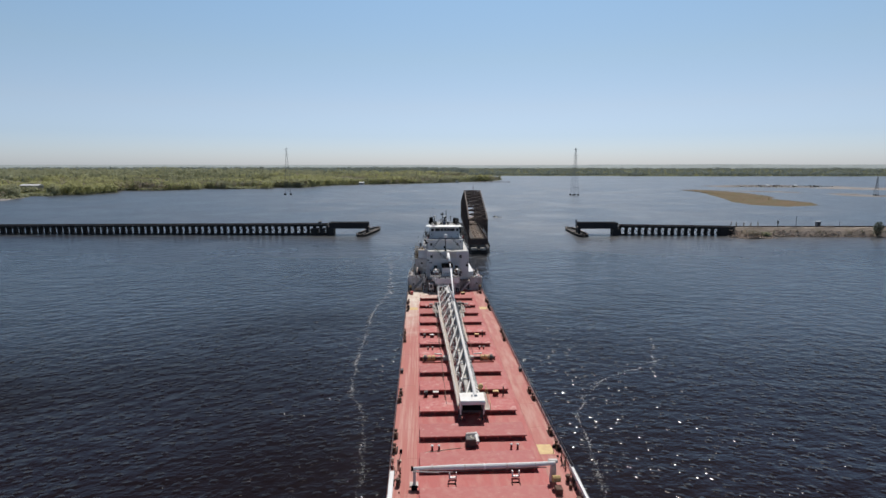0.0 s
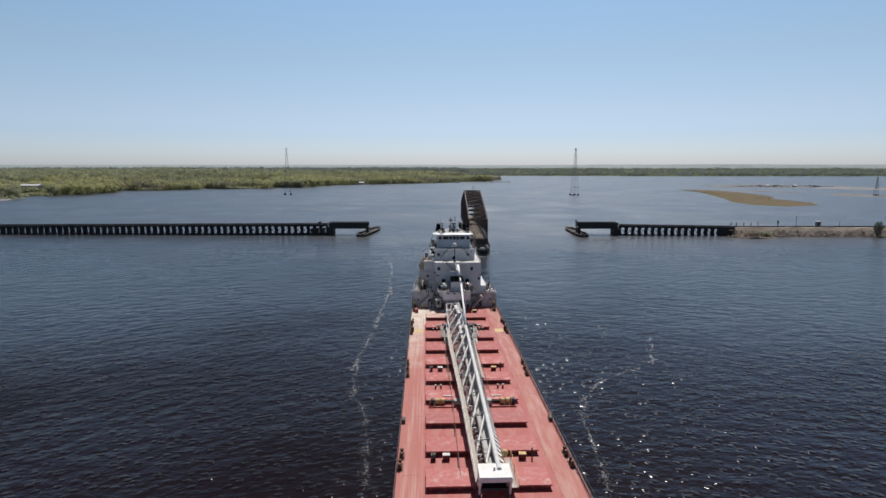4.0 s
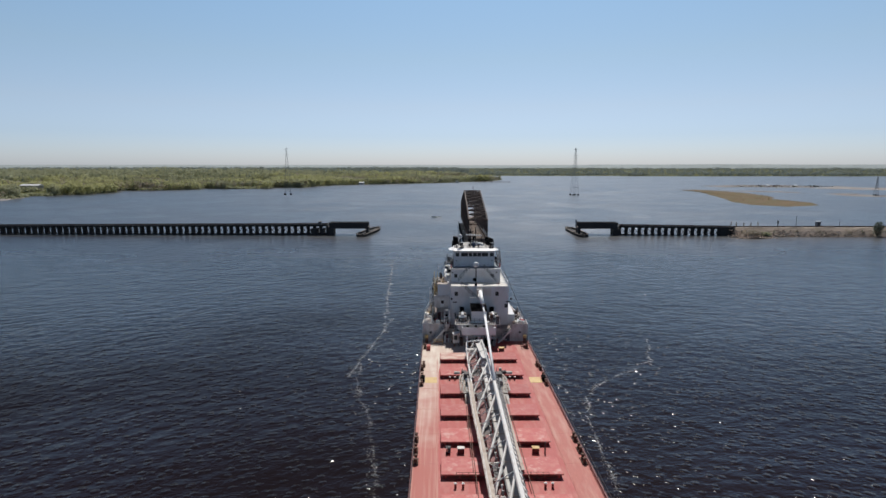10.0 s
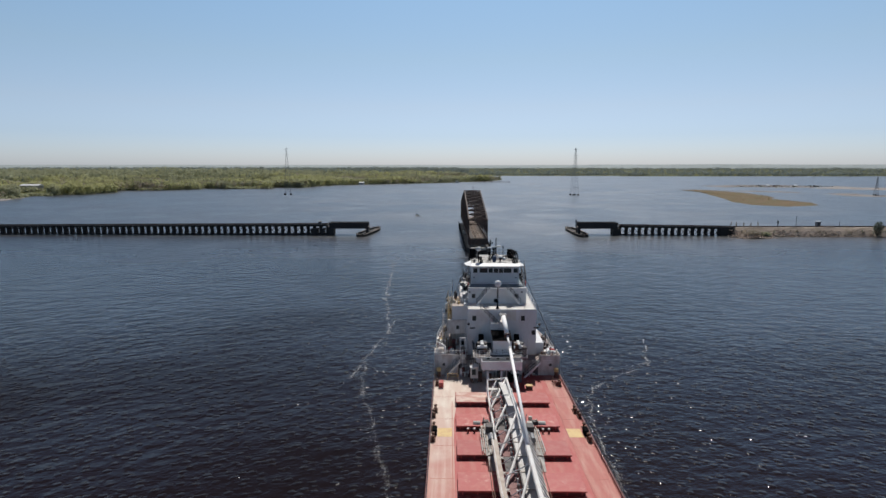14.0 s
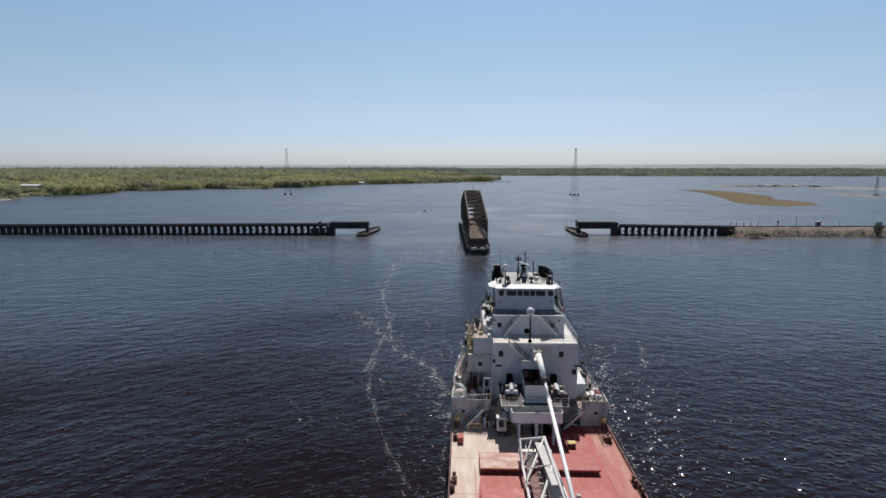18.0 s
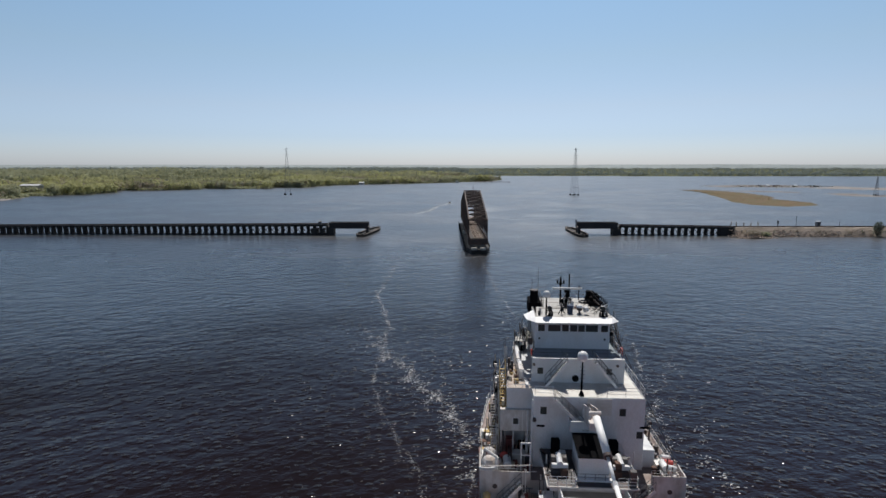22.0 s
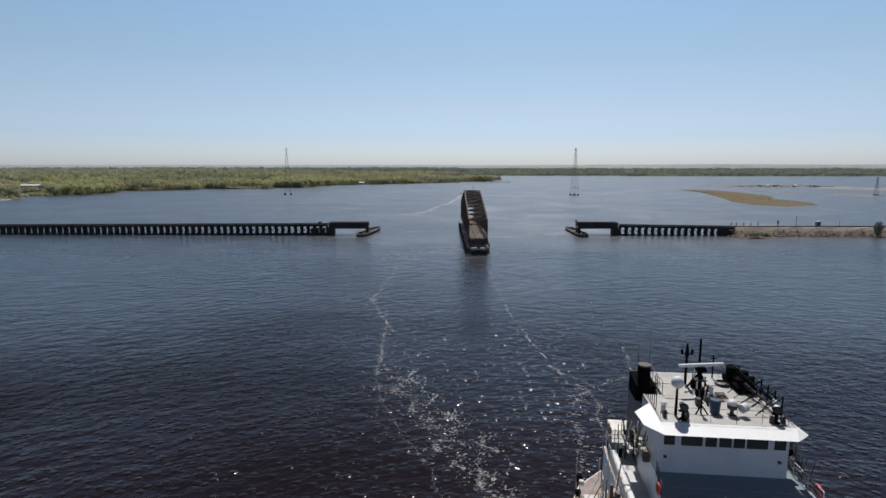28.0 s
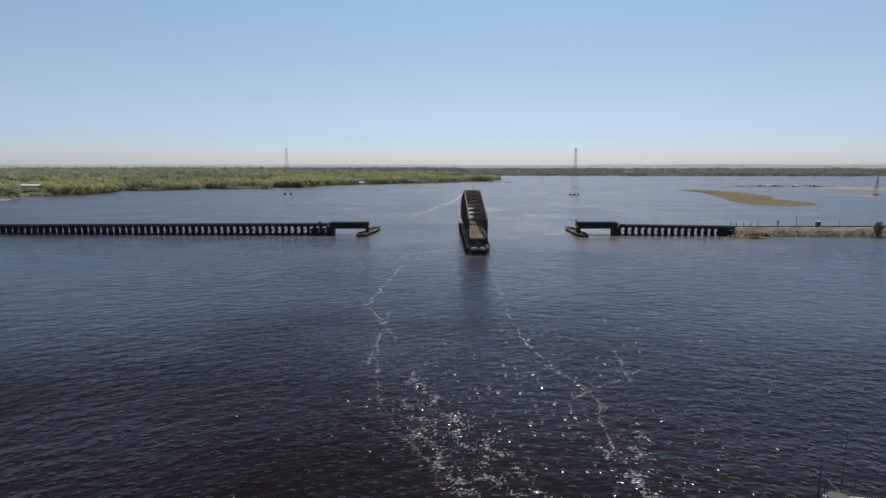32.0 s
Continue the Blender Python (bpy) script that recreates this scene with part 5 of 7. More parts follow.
    # pipes, ladders and boxes along the starboard side of the house
    for k in range(96):
        y, z0, q = sg.uniform(16.2, 29), sg.uniform(2.7, 9.0), sg.uniform(0.06, 0.22)
        x = sg.uniform(-8.4, -7.7)
        m = sg.choice((TAN, ROPE, DARK, RUST, GRIMY, BOOMW, BLACK, DARK))
        if k % 3 == 0:
            part("side_box", Geo().box(-7.62 - q * 2, -7.6, y - q, y + q, z0, z0 + q * sg.uniform(1.5, 4), 0.02), m, ship)
        elif k % 3 == 1:
            part("side_pipe", Geo().tube((-7.7, y, 2.7), (-7.7, y, sg.uniform(5, 10.2)), q * 0.35, n=6), m, ship)
        else:
            part("poop_gear", Geo().box(x - q, x + q, y - q, y + q, 2.62, 2.62 + q * sg.uniform(1.5, 6), 0.03), m, ship)
    part("poop_deck", Geo().prism([(XC - 9.8, 11.9), (XC + 9.8, 11.9), (XC + 9.7, 22), (XC + 8.6, 30), (XC + 6.5, 35.9), (XC + 3.9, 38.9), (XC - 3.9, 38.9), (XC - 6.5, 35.9), (XC - 8.6, 30), (XC - 9.7, 22)], 2.6, 2.62), POOPDECK, ship)
    for s, a in ((-1, 5.0), (1, 6.6)):
        x0, x1 = sorted((XC + s * a, XC + s * 9.9))
        part("bulwark", Geo().box(x0, x1, 11.8, 11.9, 2.6, 3.5, 0.02), GRIMY, ship, "weathered white bulwark")
        part("bulwark", Geo().box(XC + s * 9.85 - 0.06, XC + s * 9.85 + 0.06, 11.9, 15.0, 2.6, 3.5, 0.02), GRIMY, ship)
        ph = part("porthole", Geo().tube((XC + s * 8.4, 11.74, 1.9), (XC + s * 8.4, 11.82, 1.9), 0.24, n=12), DARK, ship)
    # lower house
    part("lower_house", Geo().box(-4.35, 6.65, 14.3, 34.5, 2.6, 10.2, 0.03), WHITE, ship, "white painted steel house front")
    part("house_deck", Geo().box(-4.3, 6.6, 14.35, 34.4, 10.2, 10.22), CREAM_DECK, ship)
    # starboard annex
    part("annex", Geo().box(-7.6, -4.35, 16.0, 25.5, 5.6, 7.95, 0.03), GRIMY, ship, "white side house over an open passage")
    part("annex_wall", Geo().box(-6.9, -4.35, 18.6, 30.0, 2.6, 5.5), GRIMY, ship)
    for x in (-7.45, -6.2, -4.8):
        part("annex_post", Geo().box(x - 0.08, x + 0.08, 16.1, 16.26, 2.62, 5.5), GRIMY, ship)
    part("passage_gear", Geo().box(-6.9, -6.0, 16.9, 17.8, 2.62, 4.2, 0.05), HULL, ship, "dark red machine in the passage")
    part("passage_gear", Geo().box(-5.6, -4.6, 16.6, 17.6, 2.62, 3.8, 0.05), BLACK, ship)
    part("upper_annex", Geo().prism([(-6.9, 16.35), (-4.35, 16.35), (-4.35, 29.6), (-5.5, 29.6), (-5.7, 23.6), (-6.9, 23.0)], 7.85, 10.16), WHITE, ship)
    part("annex_deck", Geo().prism([(-6.88, 16.38), (-4.36, 16.38), (-4.36, 29.5), (-5.48, 29.5), (-5.68, 23.58), (-6.88, 22.98)], 10.16, 10.19), BEIGE, ship, "tan side deck")
    # cabin deck
    part("cabin_house", Geo().prism([(-4.25, 18.0), (5.45, 18.0), (5.45, 29.6), (-2.35, 29.6), (-2.35, 26.4), (-3.6, 26.4), (-3.65, 21.4)], 10.22, 12.75), WHITE, ship, "white cabin front with two stairs")
    part("bridge_deck", Geo().prism([(-4.2, 18.05), (5.4, 18.05), (5.4, 29.5), (-2.3, 29.5), (-2.3, 26.3), (-3.57, 26.3), (-3.62, 21.4)], 12.75, 12.77), BLUE_DECK, ship, "blue-grey painted bridge deck")
    part("deck_edge", Geo().box(-4.25, 5.45, 17.9, 18.35, 12.77, 12.9, 0.02), WHITE, ship)
    # wheelhouse
    part("wheelhouse", Geo().prism([(-3.6, 21.6), (4.62, 21.6), (4.62, 30.4), (-2.3, 30.4), (-2.3, 26.0), (-3.6, 26.0)], 12.6, 16.15), WHITE, ship, "white wheelhouse with a row of front windows")
    # visor round the front
    g = Geo()
    top = [(-3.55, 24.3), (-3.6, 21.35), (4.85, 21.35), (4.9, 22.6)]
    low = [(-4.75, 23.4), (-4.6, 21.4), (-3.6, 20.15), (4.4, 20.15), (5.45, 21.1), (5.3, 22.6)]
    z1, z0 = 16.44, 16.12
    g.add([(x, y, z1) for x, y in top] + [(x, y, z0) for x, y in low] + [(x, y, z0 + 0.02) for x, y in top],
          [(0, 4, 5, 1), (1, 5, 6), (1, 6, 7, 2), (2, 7, 8), (2, 8, 9, 3), (4, 10, 11, 5), (5, 11, 6), (6, 11, 12, 7), (7, 12, 8), (8, 12, 13, 9), (0, 10, 4), (3, 9, 13)])
    part("visor", g, BRIGHT_WHITE, ship, "bright white sloping sun visor")
    part("wheelhouse_roof", Geo().prism([(-3.6, 21.36), (4.85, 21.36), (4.85, 30.5), (-2.25, 30.5), (-2.25, 25.9), (-3.6, 25.9)], 16.15, 16.4), GREY_DECK, ship, "pale grey walked-on roof")
    for x0, x1 in ((-3.24, -2.53), (-2.14, -0.78), (-0.61, 0.12), (0.26, 1.05), (1.16, 1.88), (1.98, 3.31), (3.68, 4.42)):
        window((x0 + x1) / 2, 21.6, 15.13, x1 - x0, 0.76)
    window(-3.35, 14.3, 8.75, 0.62, 0.8)
    window(4.45, 14.3, 8.75, 0.62, 0.8)
    window(6.2, 14.3, 6.4, 0.6, 0.75)
    window(-3.33, 18.0, 11.5, 0.6, 0.7)
    window(3.85, 18.0, 11.5, 0.6, 0.7)
    window(-5.97, 16.0, 6.7, 0.55, 0.65)


def forward_house():
    """The machinery deck and pivot house before the cabin front."""
    part("machinery_deck", Geo().box(-3.7, 4.4, 7.6, 14.3, 4.5, 4.65, 0.02), GRIMY, ship, "white machinery platform")
    part("machinery_wall", Geo().box(-3.2, 3.9, 9.4, 14.3, 3.1, 4.45).box(-3.0, 3.7, 11.0, 14.3, DECK, 3.1), WHITE, ship)
    part("balcony_floor", Geo().box(-2.5, 3.4, 6.4, 11.2, 3.0, 3.15), GREY_DECK, ship)
    part("balcony_front", Geo().box(-2.5, 3.4, 6.35, 6.45, 3.1, 4.4, 0.02), WHITE, ship, "white balcony front")
    for x in (-2.5, 3.4):
        part("balcony_side", Geo().box(x - 0.05, x + 0.05, 6.45, 8.4, 3.1, 4.4), WHITE, ship)
    for x in (-1.6, 0.45, 2.5):
        part("balcony_leg", Geo().box(x - 0.14, x + 0.14, 6.8, 7.1, DECK, 3.0), WHITE, ship)
    part("pivot_house", Geo().side([(9.0, 4.65), (12.5, 4.65), (12.5, 7.2), (9.0, 6.7)], -0.7, 2.1), WHITE, ship, "white pivot house")
    part("pivot_roof", Geo().side([(8.9, 6.72), (12.6, 7.24), (12.6, 7.32), (8.9, 6.8)], -0.8, 2.2), BLACK, ship, "black sloping roof")
    part("pivot_house_band", Geo().box(-1.1, 2.5, 8.5, 9.0, 4.65, 4.85), WHITE, ship)
    for s, x in ((-1, -2.3), (1, 3.3)):
        w = part("winch", Geo().box(x - 0.8, x + 0.8, 9.6, 11.6, 4.65, 5.1, 0.05).tube((x - 0.7, 10.6, 5.5), (x + 0.7, 10.6, 5.5), 0.55, n=12), DARK, ship, "dark luffing winch")
        part("winch_motor", Geo().tube((x, 9.5, 5.75), (x, 11.0, 5.95), 0.27, n=12).box(x - 0.75, x + 0.75, 9.5, 9.9, 5.3, 5.7, 0.05), WHITE, w, "pale grey motor", None, False)
        part("winch_vent", Geo().box(x - 0.4, x + 0.4, 12.4, 13.2, 4.65, 6.5, 0.05), BLACK, ship, "dark vent trunk")
    # tower that holds the hoist cylinder
    # flat panel for the recess, warm reflected light put into its cream
    part("recess_wall", Geo().box(0.95, 3.35, 14.2, 14.29, 8.4, 10.12), CREAM_DECK, ship, "cream panel for the recess under the deck edge, warm reflected light in its colour")
    part("hoist_bracket", Geo().side([(10.4, 10.0), (10.7, 9.6), (14.22, 7.9), (14.22, 9.6), (10.9, 10.6)], 0.5, 0.6), GRIMY, ship, "steel plate bracket of the hoist cylinder")
    part("hoist_bracket", Geo().side([(10.4, 10.0), (10.7, 9.6), (14.22, 7.9), (14.22, 9.6), (10.9, 10.6)], 1.15, 1.25), GRIMY, ship, "steel plate bracket of the hoist cylinder")
    part("bracket_pin", Geo().tube((0.3, 10.6, 10.3), (1.45, 10.6, 10.3), 0.2, n=10), GRIMY, ship)
    part("bracket_box", Geo().box(0.57, 1.2, 11.2, 14.2, 8.2, 9.0, 0.05), GRIMY, ship)
    part("recess_post", Geo().box(0.45, 0.85, 13.4, 14.0, 7.6, 9.2, 0.03), WHITE, ship)
    part("upper_pivot_wall", Geo().box(-0.9, 1.6, 12.9, 14.25, 7.2, 8.3, 0.03), WHITE, ship)
    stair(0.45, 13.7, 7.5, -2.35, 13.7, 10.2, 0.7, WHITE)
    part("landing", Geo().box(0.3, 1.2, 12.9, 14.25, 7.35, 7.5), GREY_DECK, ship)


def boom():
    """The unloading boom: a three-sided lattice, its ridge chord above the belt, with a walkway along one foot chord."""
    y0, y1 = 2.2, -63.5
    n = 22

    def bend(t, *knots):
        for (a, p), (b, q) in zip(knots, knots[1:]):
            if t <= b:
                return p + (q - p) * (t - a) / (b - a)
        return knots[-1][1]

    def at(t):
        y = y0 + (y1 - y0) * t
        xl = bend(t, (0, -2.0), (0.36, -1.9), (0.5, -1.6), (0.72, -1.2), (1, -0.9))
        xr = bend(t, (0, 1.35), (0.3, 2.05), (0.55, 1.7), (1, 1.75))
        xa = bend(t, (0, 0.65), (0.3, 0.68), (0.6, 0.62), (1, 0.8))
        za = bend(t, (0, 3.5), (0.3, 4.6), (0.6, 4.5), (1, 3.45))
        return y, xl, xr, 1.75 - 0.1 * t, xa, za
    st = [at(i / n) for i in range(n + 1)]
    b = part("boom", Geo().box(-2.15, 1.5, 1.9, 2.5, 1.55, 1.95, 0.05), BOOMW, ship, "white lattice unloading boom")
    # heel portal
    y, xl, xr, zb, xa, za = st[0]
    part("heel_frame", Geo().tube((xl, y, zb), (xl, y, 3.2), 0.11, n=6).tube((xl, y, 3.2), (xa, y, za), 0.11, n=6).tube((xa, y, za), (xr, y, zb), 0.11, n=6).tube((xl, y, 3.2), (xl, y - 3.0, zb), 0.09, n=6).tube((-0.7, y, 3.3), (xl, y - 3.0, zb), 0.08, n=6), BOOMW, b)
    part("heel_hoop", Geo().tube((-1.1, 4.6, 1.3), (-0.8, 4.9, 1.75), 0.07, n=6).tube((-0.8, 4.9, 1.75), (0.9, 4.9, 1.75), 0.07, n=6).tube((0.9, 4.9, 1.75), (1.2, 4.6, 1.3), 0.07, n=6).tube((-1.1, 4.6, 1.3), (-1.1, 3.0, 1.3), 0.07, n=6).tube((1.2, 4.6, 1.3), (1.2, 3.0, 1.3), 0.07, n=6).tube((-0.6, 4.8, DECK), (-0.6, 4.8, 1.75), 0.06, n=6).tube((0.7, 4.8, DECK), (0.7, 4.8, 1.75), 0.06, n=6), GRIMY, b)
    for i in range(n):
        y, xl, xr, zb, xa, za = st[i]
        y2, xl2, xr2, zb2, xa2, za2 = st[i + 1]
        part("foot_chord", Geo().tube((xl, y, zb), (xl2, y2, zb2), 0.14, n=6), BOOMW, b)
        part("foot_chord", Geo().tube((xr, y, zb), (xr2, y2, zb2), 0.13, n=6), BOOMW, b)
        part("ridge_chord", Geo().tube((xa, y, za), (xa2, y2, za2), 0.25 if i > 6 else 0.17, n=8), BOOMW, b, "thick white ridge chord")
        if i > 6:
            part("service_pipe", Geo().tube((xa + 0.5, y, za - 0.8), (xa2 + 0.5, y2, za2 - 0.8), 0.14, n=6), BOOMW, b)
        # one bay leans one way, the next the other
        up, down = (st[i], st[i + 1]) if i % 2 else (st[i + 1], st[i])
        if i % 2 == 0 and i + 2 <= n:
            e2 = st[i + 2]
            part("lacing", Geo().tube((e2[1], e2[0], e2[3]), (xa, y, za), 0.14, n=6), BOOMW, b)
        part("lacing", Geo().tube((down[2], down[0], down[3]), (up[4], up[0], up[5]), 0.09, n=6), BOOMW, b)
        if i % 2:
            part("counter_lacing", Geo().tube((xl2, y2, zb2), ((xl2 + xa2) / 2, y2 + 2.6, (zb2 + za2) / 2), 0.09, n=5), BOOMW, b)
        # thin members between foot and ridge at mid bay
        ym, xm, zm, xn, zn = (y + y2) / 2, (xl + xl2) / 2, (zb + zb2) / 2, (xa + xa2) / 2, (za + za2) / 2
        part("tie_bar", Geo().tube((xm, ym, zm), ((xm + xn) / 2 + 0.1, ym + (0.6 if i % 2 else -0.6), (zm + zn) / 2), 0.05, n=5), BOOMW, b)
        part("floor_bar", Geo().beam((xl, y, zb), (xr, y, zb), 0.12, 0.12).beam((xl, y, zb), (xr2, y2, zb2), 0.08, 0.08), GRIMY, b)
        if i % 2 == 0:
            part("side_frame", Geo().tube((xl, y, zb + 0.05), (xl + 0.15, y, zb + 1.5), 0.06, n=5).tube((xl + 0.15, y, zb + 1.5), (xa, y, za), 0.06, n=5), BOOMW, b)
        # belt under the ridge
        xb0, xb1, xc0, xc1 = -0.15, xr - 0.45, -0.15, xr2 - 0.45
        g = Geo().add([(xb0, y, zb + 0.95), (xb1, y, zb + 0.95), (xc1, y2, zb2 + 0.95), (xc0, y2, zb2 + 0.95), (xb0 + 0.2, y, zb + 0.7), (xb1 - 0.2, y, zb + 0.7), (xc1 - 0.2, y2, zb2 + 0.7), (xc0 + 0.2, y2, zb2 + 0.7)],
                      [(0, 1, 2, 3), (7, 6, 5, 4), (0, 4, 5, 1), (1, 5, 6, 2), (2, 6, 7, 3), (3, 7, 4, 0)])
        part("conveyor_belt", g, BELT if i < 7 else GREY_DECK, b, "pale grey dusty conveyor belt")
        # dark sheet added low between walkway and belt to close the gap
        part("belt_pan", Geo().box(xl + 0.45, xb0 - 0.3, y2 + 0.02, y - 0.02, zb + 0.0, zb + 0.1), HULL if i % 3 else DARK, b, "dark sheet low beside the belt")
        for k in range(3):
            yk = y + (y2 - y) * (k + 0.4) / 3
            part("idler_stand", Geo().box(xb0 - 0.5, xb0 - 0.38, yk - 0.08, yk + 0.08, zb + 0.1, zb + 0.75).box(xb0 - 0.55 - 0.25 * (k % 2), xb0 - 0.33, yk - 0.05, yk + 0.05, zb + 0.75, zb + 0.85), BOOMW if (i + k) % 2 else GALV, b)
        if i > 4:
            g = Geo()
            q = [(xa + 0.16, y, za - 0.2), (xa2 + 0.16, y2, za2 - 0.2), (xr2 - 0.25, y2, zb2 + 1.5), (xr - 0.25, y, zb + 1.5)]
            g.add(q + [(x - 0.05, yy, zz - 0.05) for x, yy, zz in q], [(3, 2, 1, 0), (4, 5, 6, 7), (0, 1, 5, 4), (1, 2, 6, 5), (2, 3, 7, 6), (3, 0, 4, 7)])
            part("ridge_cover", g, BOOMW, b, "white sheet cover beside the ridge")
            for k in range(3):
                u, w = (k + 0.1) / 3, (k + 0.75) / 3
                p0 = Vector(q[0]).lerp(Vector(q[1]), u) + Vector((0.05, 0, 0.05))
                p1 = Vector(q[3]).lerp(Vector(q[2]), w) + Vector((0.05, 0, 0.05))
                part("cover_rib", Geo().tube(p0, p1, 0.05, n=5), GALV, b)
        part("belt_side", Geo().box(xb0 - 0.14, xb0 - 0.02, y2, y, zb + 0.45, zb + 1.02), DARK, b)
        part("belt_edge", Geo().tube((xb1 + 0.06, y, zb + 1.05), (xc1 + 0.06, y2, zb2 + 1.05), 0.11, n=6), BOOMW, b)
        part("idler", Geo().beam((xb0 - 0.1, ym, zb + 1.0), (xb1 + 0.1, ym, zb + 1.0), 0.09, 0.06), BEIGE, b)
        g = Geo().add([(xl - 0.64, y, zb + 0.42), (xl + 0.02, y, zb + 0.42), (xl2 + 0.02, y2, zb2 + 0.42), (xl2 - 0.64, y2, zb2 + 0.42), (xl - 0.64, y, zb + 0.5), (xl + 0.02, y, zb + 0.5), (xl2 + 0.02, y2, zb2 + 0.5), (xl2 - 0.64, y2, zb2 + 0.5)],
                      [(3, 2, 1, 0), (4, 5, 6, 7), (0, 1, 5, 4), (1, 2, 6, 5), (2, 3, 7, 6), (3, 0, 4, 7)])
        if i > 4:
            part("walkway", g, BEIGE, b, "dusty walkway grating")
            part("walkway_rail", Geo().tube((xl - 0.6, y, zb + 1.4), (xl2 - 0.6, y2, zb2 + 1.4), 0.035, n=5).tube((xl - 0.6, y, zb + 0.5), (xl - 0.6, y, zb + 1.4), 0.03, n=5).tube((xl - 0.6, y, zb + 0.95), (xl2 - 0.6, y2, zb2 + 0.95), 0.025, n=5), BOOMW, b)
    # plated chute over the heel
    part("head_cover", Geo().add([(-0.45, 1.8, 3.1), (0.5, 1.8, 3.1), (1.0, -7.5, 3.9), (-0.1, -7.5, 3.9), (-0.45, 1.8, 2.95), (0.5, 1.8, 2.95), (1.0, -7.5, 3.75), (-0.1, -7.5, 3.75)], [(0, 1, 2, 3), (7, 6, 5, 4), (0, 4, 5, 1), (1, 5, 6, 2), (2, 6, 7, 3), (3, 7, 4, 0)]), BELT, b, "pale plated cover over the boom's heel")
    # hood at the tip
    h = part("hood", Geo().side([(-64.8, 3.0), (-62.5, 3.0), (-62.5, 3.5), (-64.8, 3.35)], -1.26, 1.9), BOOMW, b, "white discharge hood")
    part("hood_lip", Geo().box(-1.3, 1.94, -64.88, -64.76, 2.85, 3.25, 0.02), WHITE, h)
    for x in (-1.26, 1.74):
        part("hood_cheek", Geo().side([(-64.8, 3.0), (-62.6, 3.0), (-62.6, 1.2), (-64.2, 1.2)], x, x + 0.16), BOOMW, h)
    # black panel stands in for the shade inside the hood
    part("hood_inside", Geo().box(-1.1, 1.74, -62.9, -62.7, 1.3, 3.0), BLACK, h)
    part("tail_pulley", Geo().tube((-0.9, -63.6, 1.9), (1.5, -63.6, 1.9), 0.35, n=12), BLACK, h)
    part("hood_eye", Geo().box(0.22, 0.42, -63.6, -63.4, 3.4, 3.7, 0.03), BOOMW, h)
    for x in (-1.1, 1.7):
        part("boom_rest", Geo().beam((x, -63.6, DECK), (x, -63.6, 1.6), 0.2, 0.2).beam((x, -62.6, DECK), (x, -63.6, 1.5), 0.14, 0.14).beam((x - 0.5, -63.6, DECK), (x, -63.6, 1.3), 0.1, 0.1).beam((x + 0.5, -63.6, DECK), (x, -63.6, 1.3), 0.1, 0.1), DARK, ship, "dark steel boom rest")
    part("boom_rest_beam", Geo().box(-1.5, 2.1, -63.75, -63.45, 1.3, 1.62), DARK, ship)
    part("side_platform", Geo().box(2.0, 2.7, -64.0, -58.5, 1.7, 1.78), BEIGE, b)
    part("platform_motor", Geo().dome(1.75, -60.6, 3.5, 0.36, 1.2, 10), YELLOW, b, "yellow beacon housing", None, True)
    part("platform_rail", Geo().tube((2.7, -64, 2.7), (2.7, -58.5, 2.7), 0.03, n=5).tube((2.7, -64, 1.78), (2.7, -64, 2.7), 0.03, n=5).tube((2.7, -61.2, 1.78), (2.7, -61.2, 2.7), 0.03, n=5).tube((2.7, -58.5, 1.78), (2.7, -58.5, 2.7), 0.03, n=5), YELLOW, b)
    # hoist strut
    a, m, m2, e = Vector((0.87, 10.5, 10.45)), Vector((1.13, 6.3, 8.51)), Vector((1.3, 3.9, 7.2)), Vector((0.72, -18.5, 4.9))
    s = part("hoist_cylinder", Geo().tube(a + (m - a) * 0.13, m, 0.34, n=14), BRIGHT_WHITE, ship, "thick white hoist cylinder", None, True)
    part("cylinder_collar", Geo().tube(m + (m - a).normalized() * -0.1, m + (m - a).normalized() * 0.18, 0.4, n=14), DARK, s)
    part("piston_rod", Geo().tube(m, m2, 0.15, n=10), BRIGHT_WHITE, s, "", None, True)
    part("rod_clevis", Geo().tube(m2 + (m - m2) * 0.12, m2 - (m - m2) * 0.12, 0.24, n=10), WHITE, s)
    part("hoist_strut", Geo().tube(m2, e, 0.2, n=10), BRIGHT_WHITE, ship, "long white hoist strut", None, True)


def searchlight(x, y, z):
    g = Geo().lathe(x, y, [(0.3, z), (0.12, z + 0.15), (0.1, z + 0.6)], 10)
    s = part("searchlight", g.box(x - 0.3, x + 0.3, y - 0.1, y + 0.1, z + 0.55, z + 0.65).tube((x, y + 0.25, z + 0.92), (x, y - 0.2, z + 0.9), 0.22, 0.27, 12), BLACK, ship, "black searchlight")
    part("lens", Geo().tube((x, y - 0.2, z + 0.9), (x, y - 0.22, z + 0.9), 0.24, n=12), GLASS, s)
    part("lamp_cap", Geo().dome(x, y + 0.05, z + 1.05, 0.2, 0.7, 10, 0.0), WHITE, s)


def roof_gear():
    z = 16.4
    light_dome("dome_post", -2.3, 22.5, z, 2.05, 0.42, "white radome on a black post")
    light_dome("tall_dome_post", 0.42, 14.75, 10.22, 3.7, 0.55, "large white radome on a black post")
    part("dome_base", Geo().lathe(0.42, 14.75, [(0.3, 10.22), (0.22, 10.45), (0.12, 10.65)], 10), BLACK, ship)
    for k in range(6):
        part("step_rung", Geo().box(0.2, 0.64, 14.72, 14.78, 11.2 + 0.4 * k, 11.24 + 0.4 * k), BLACK, ship)
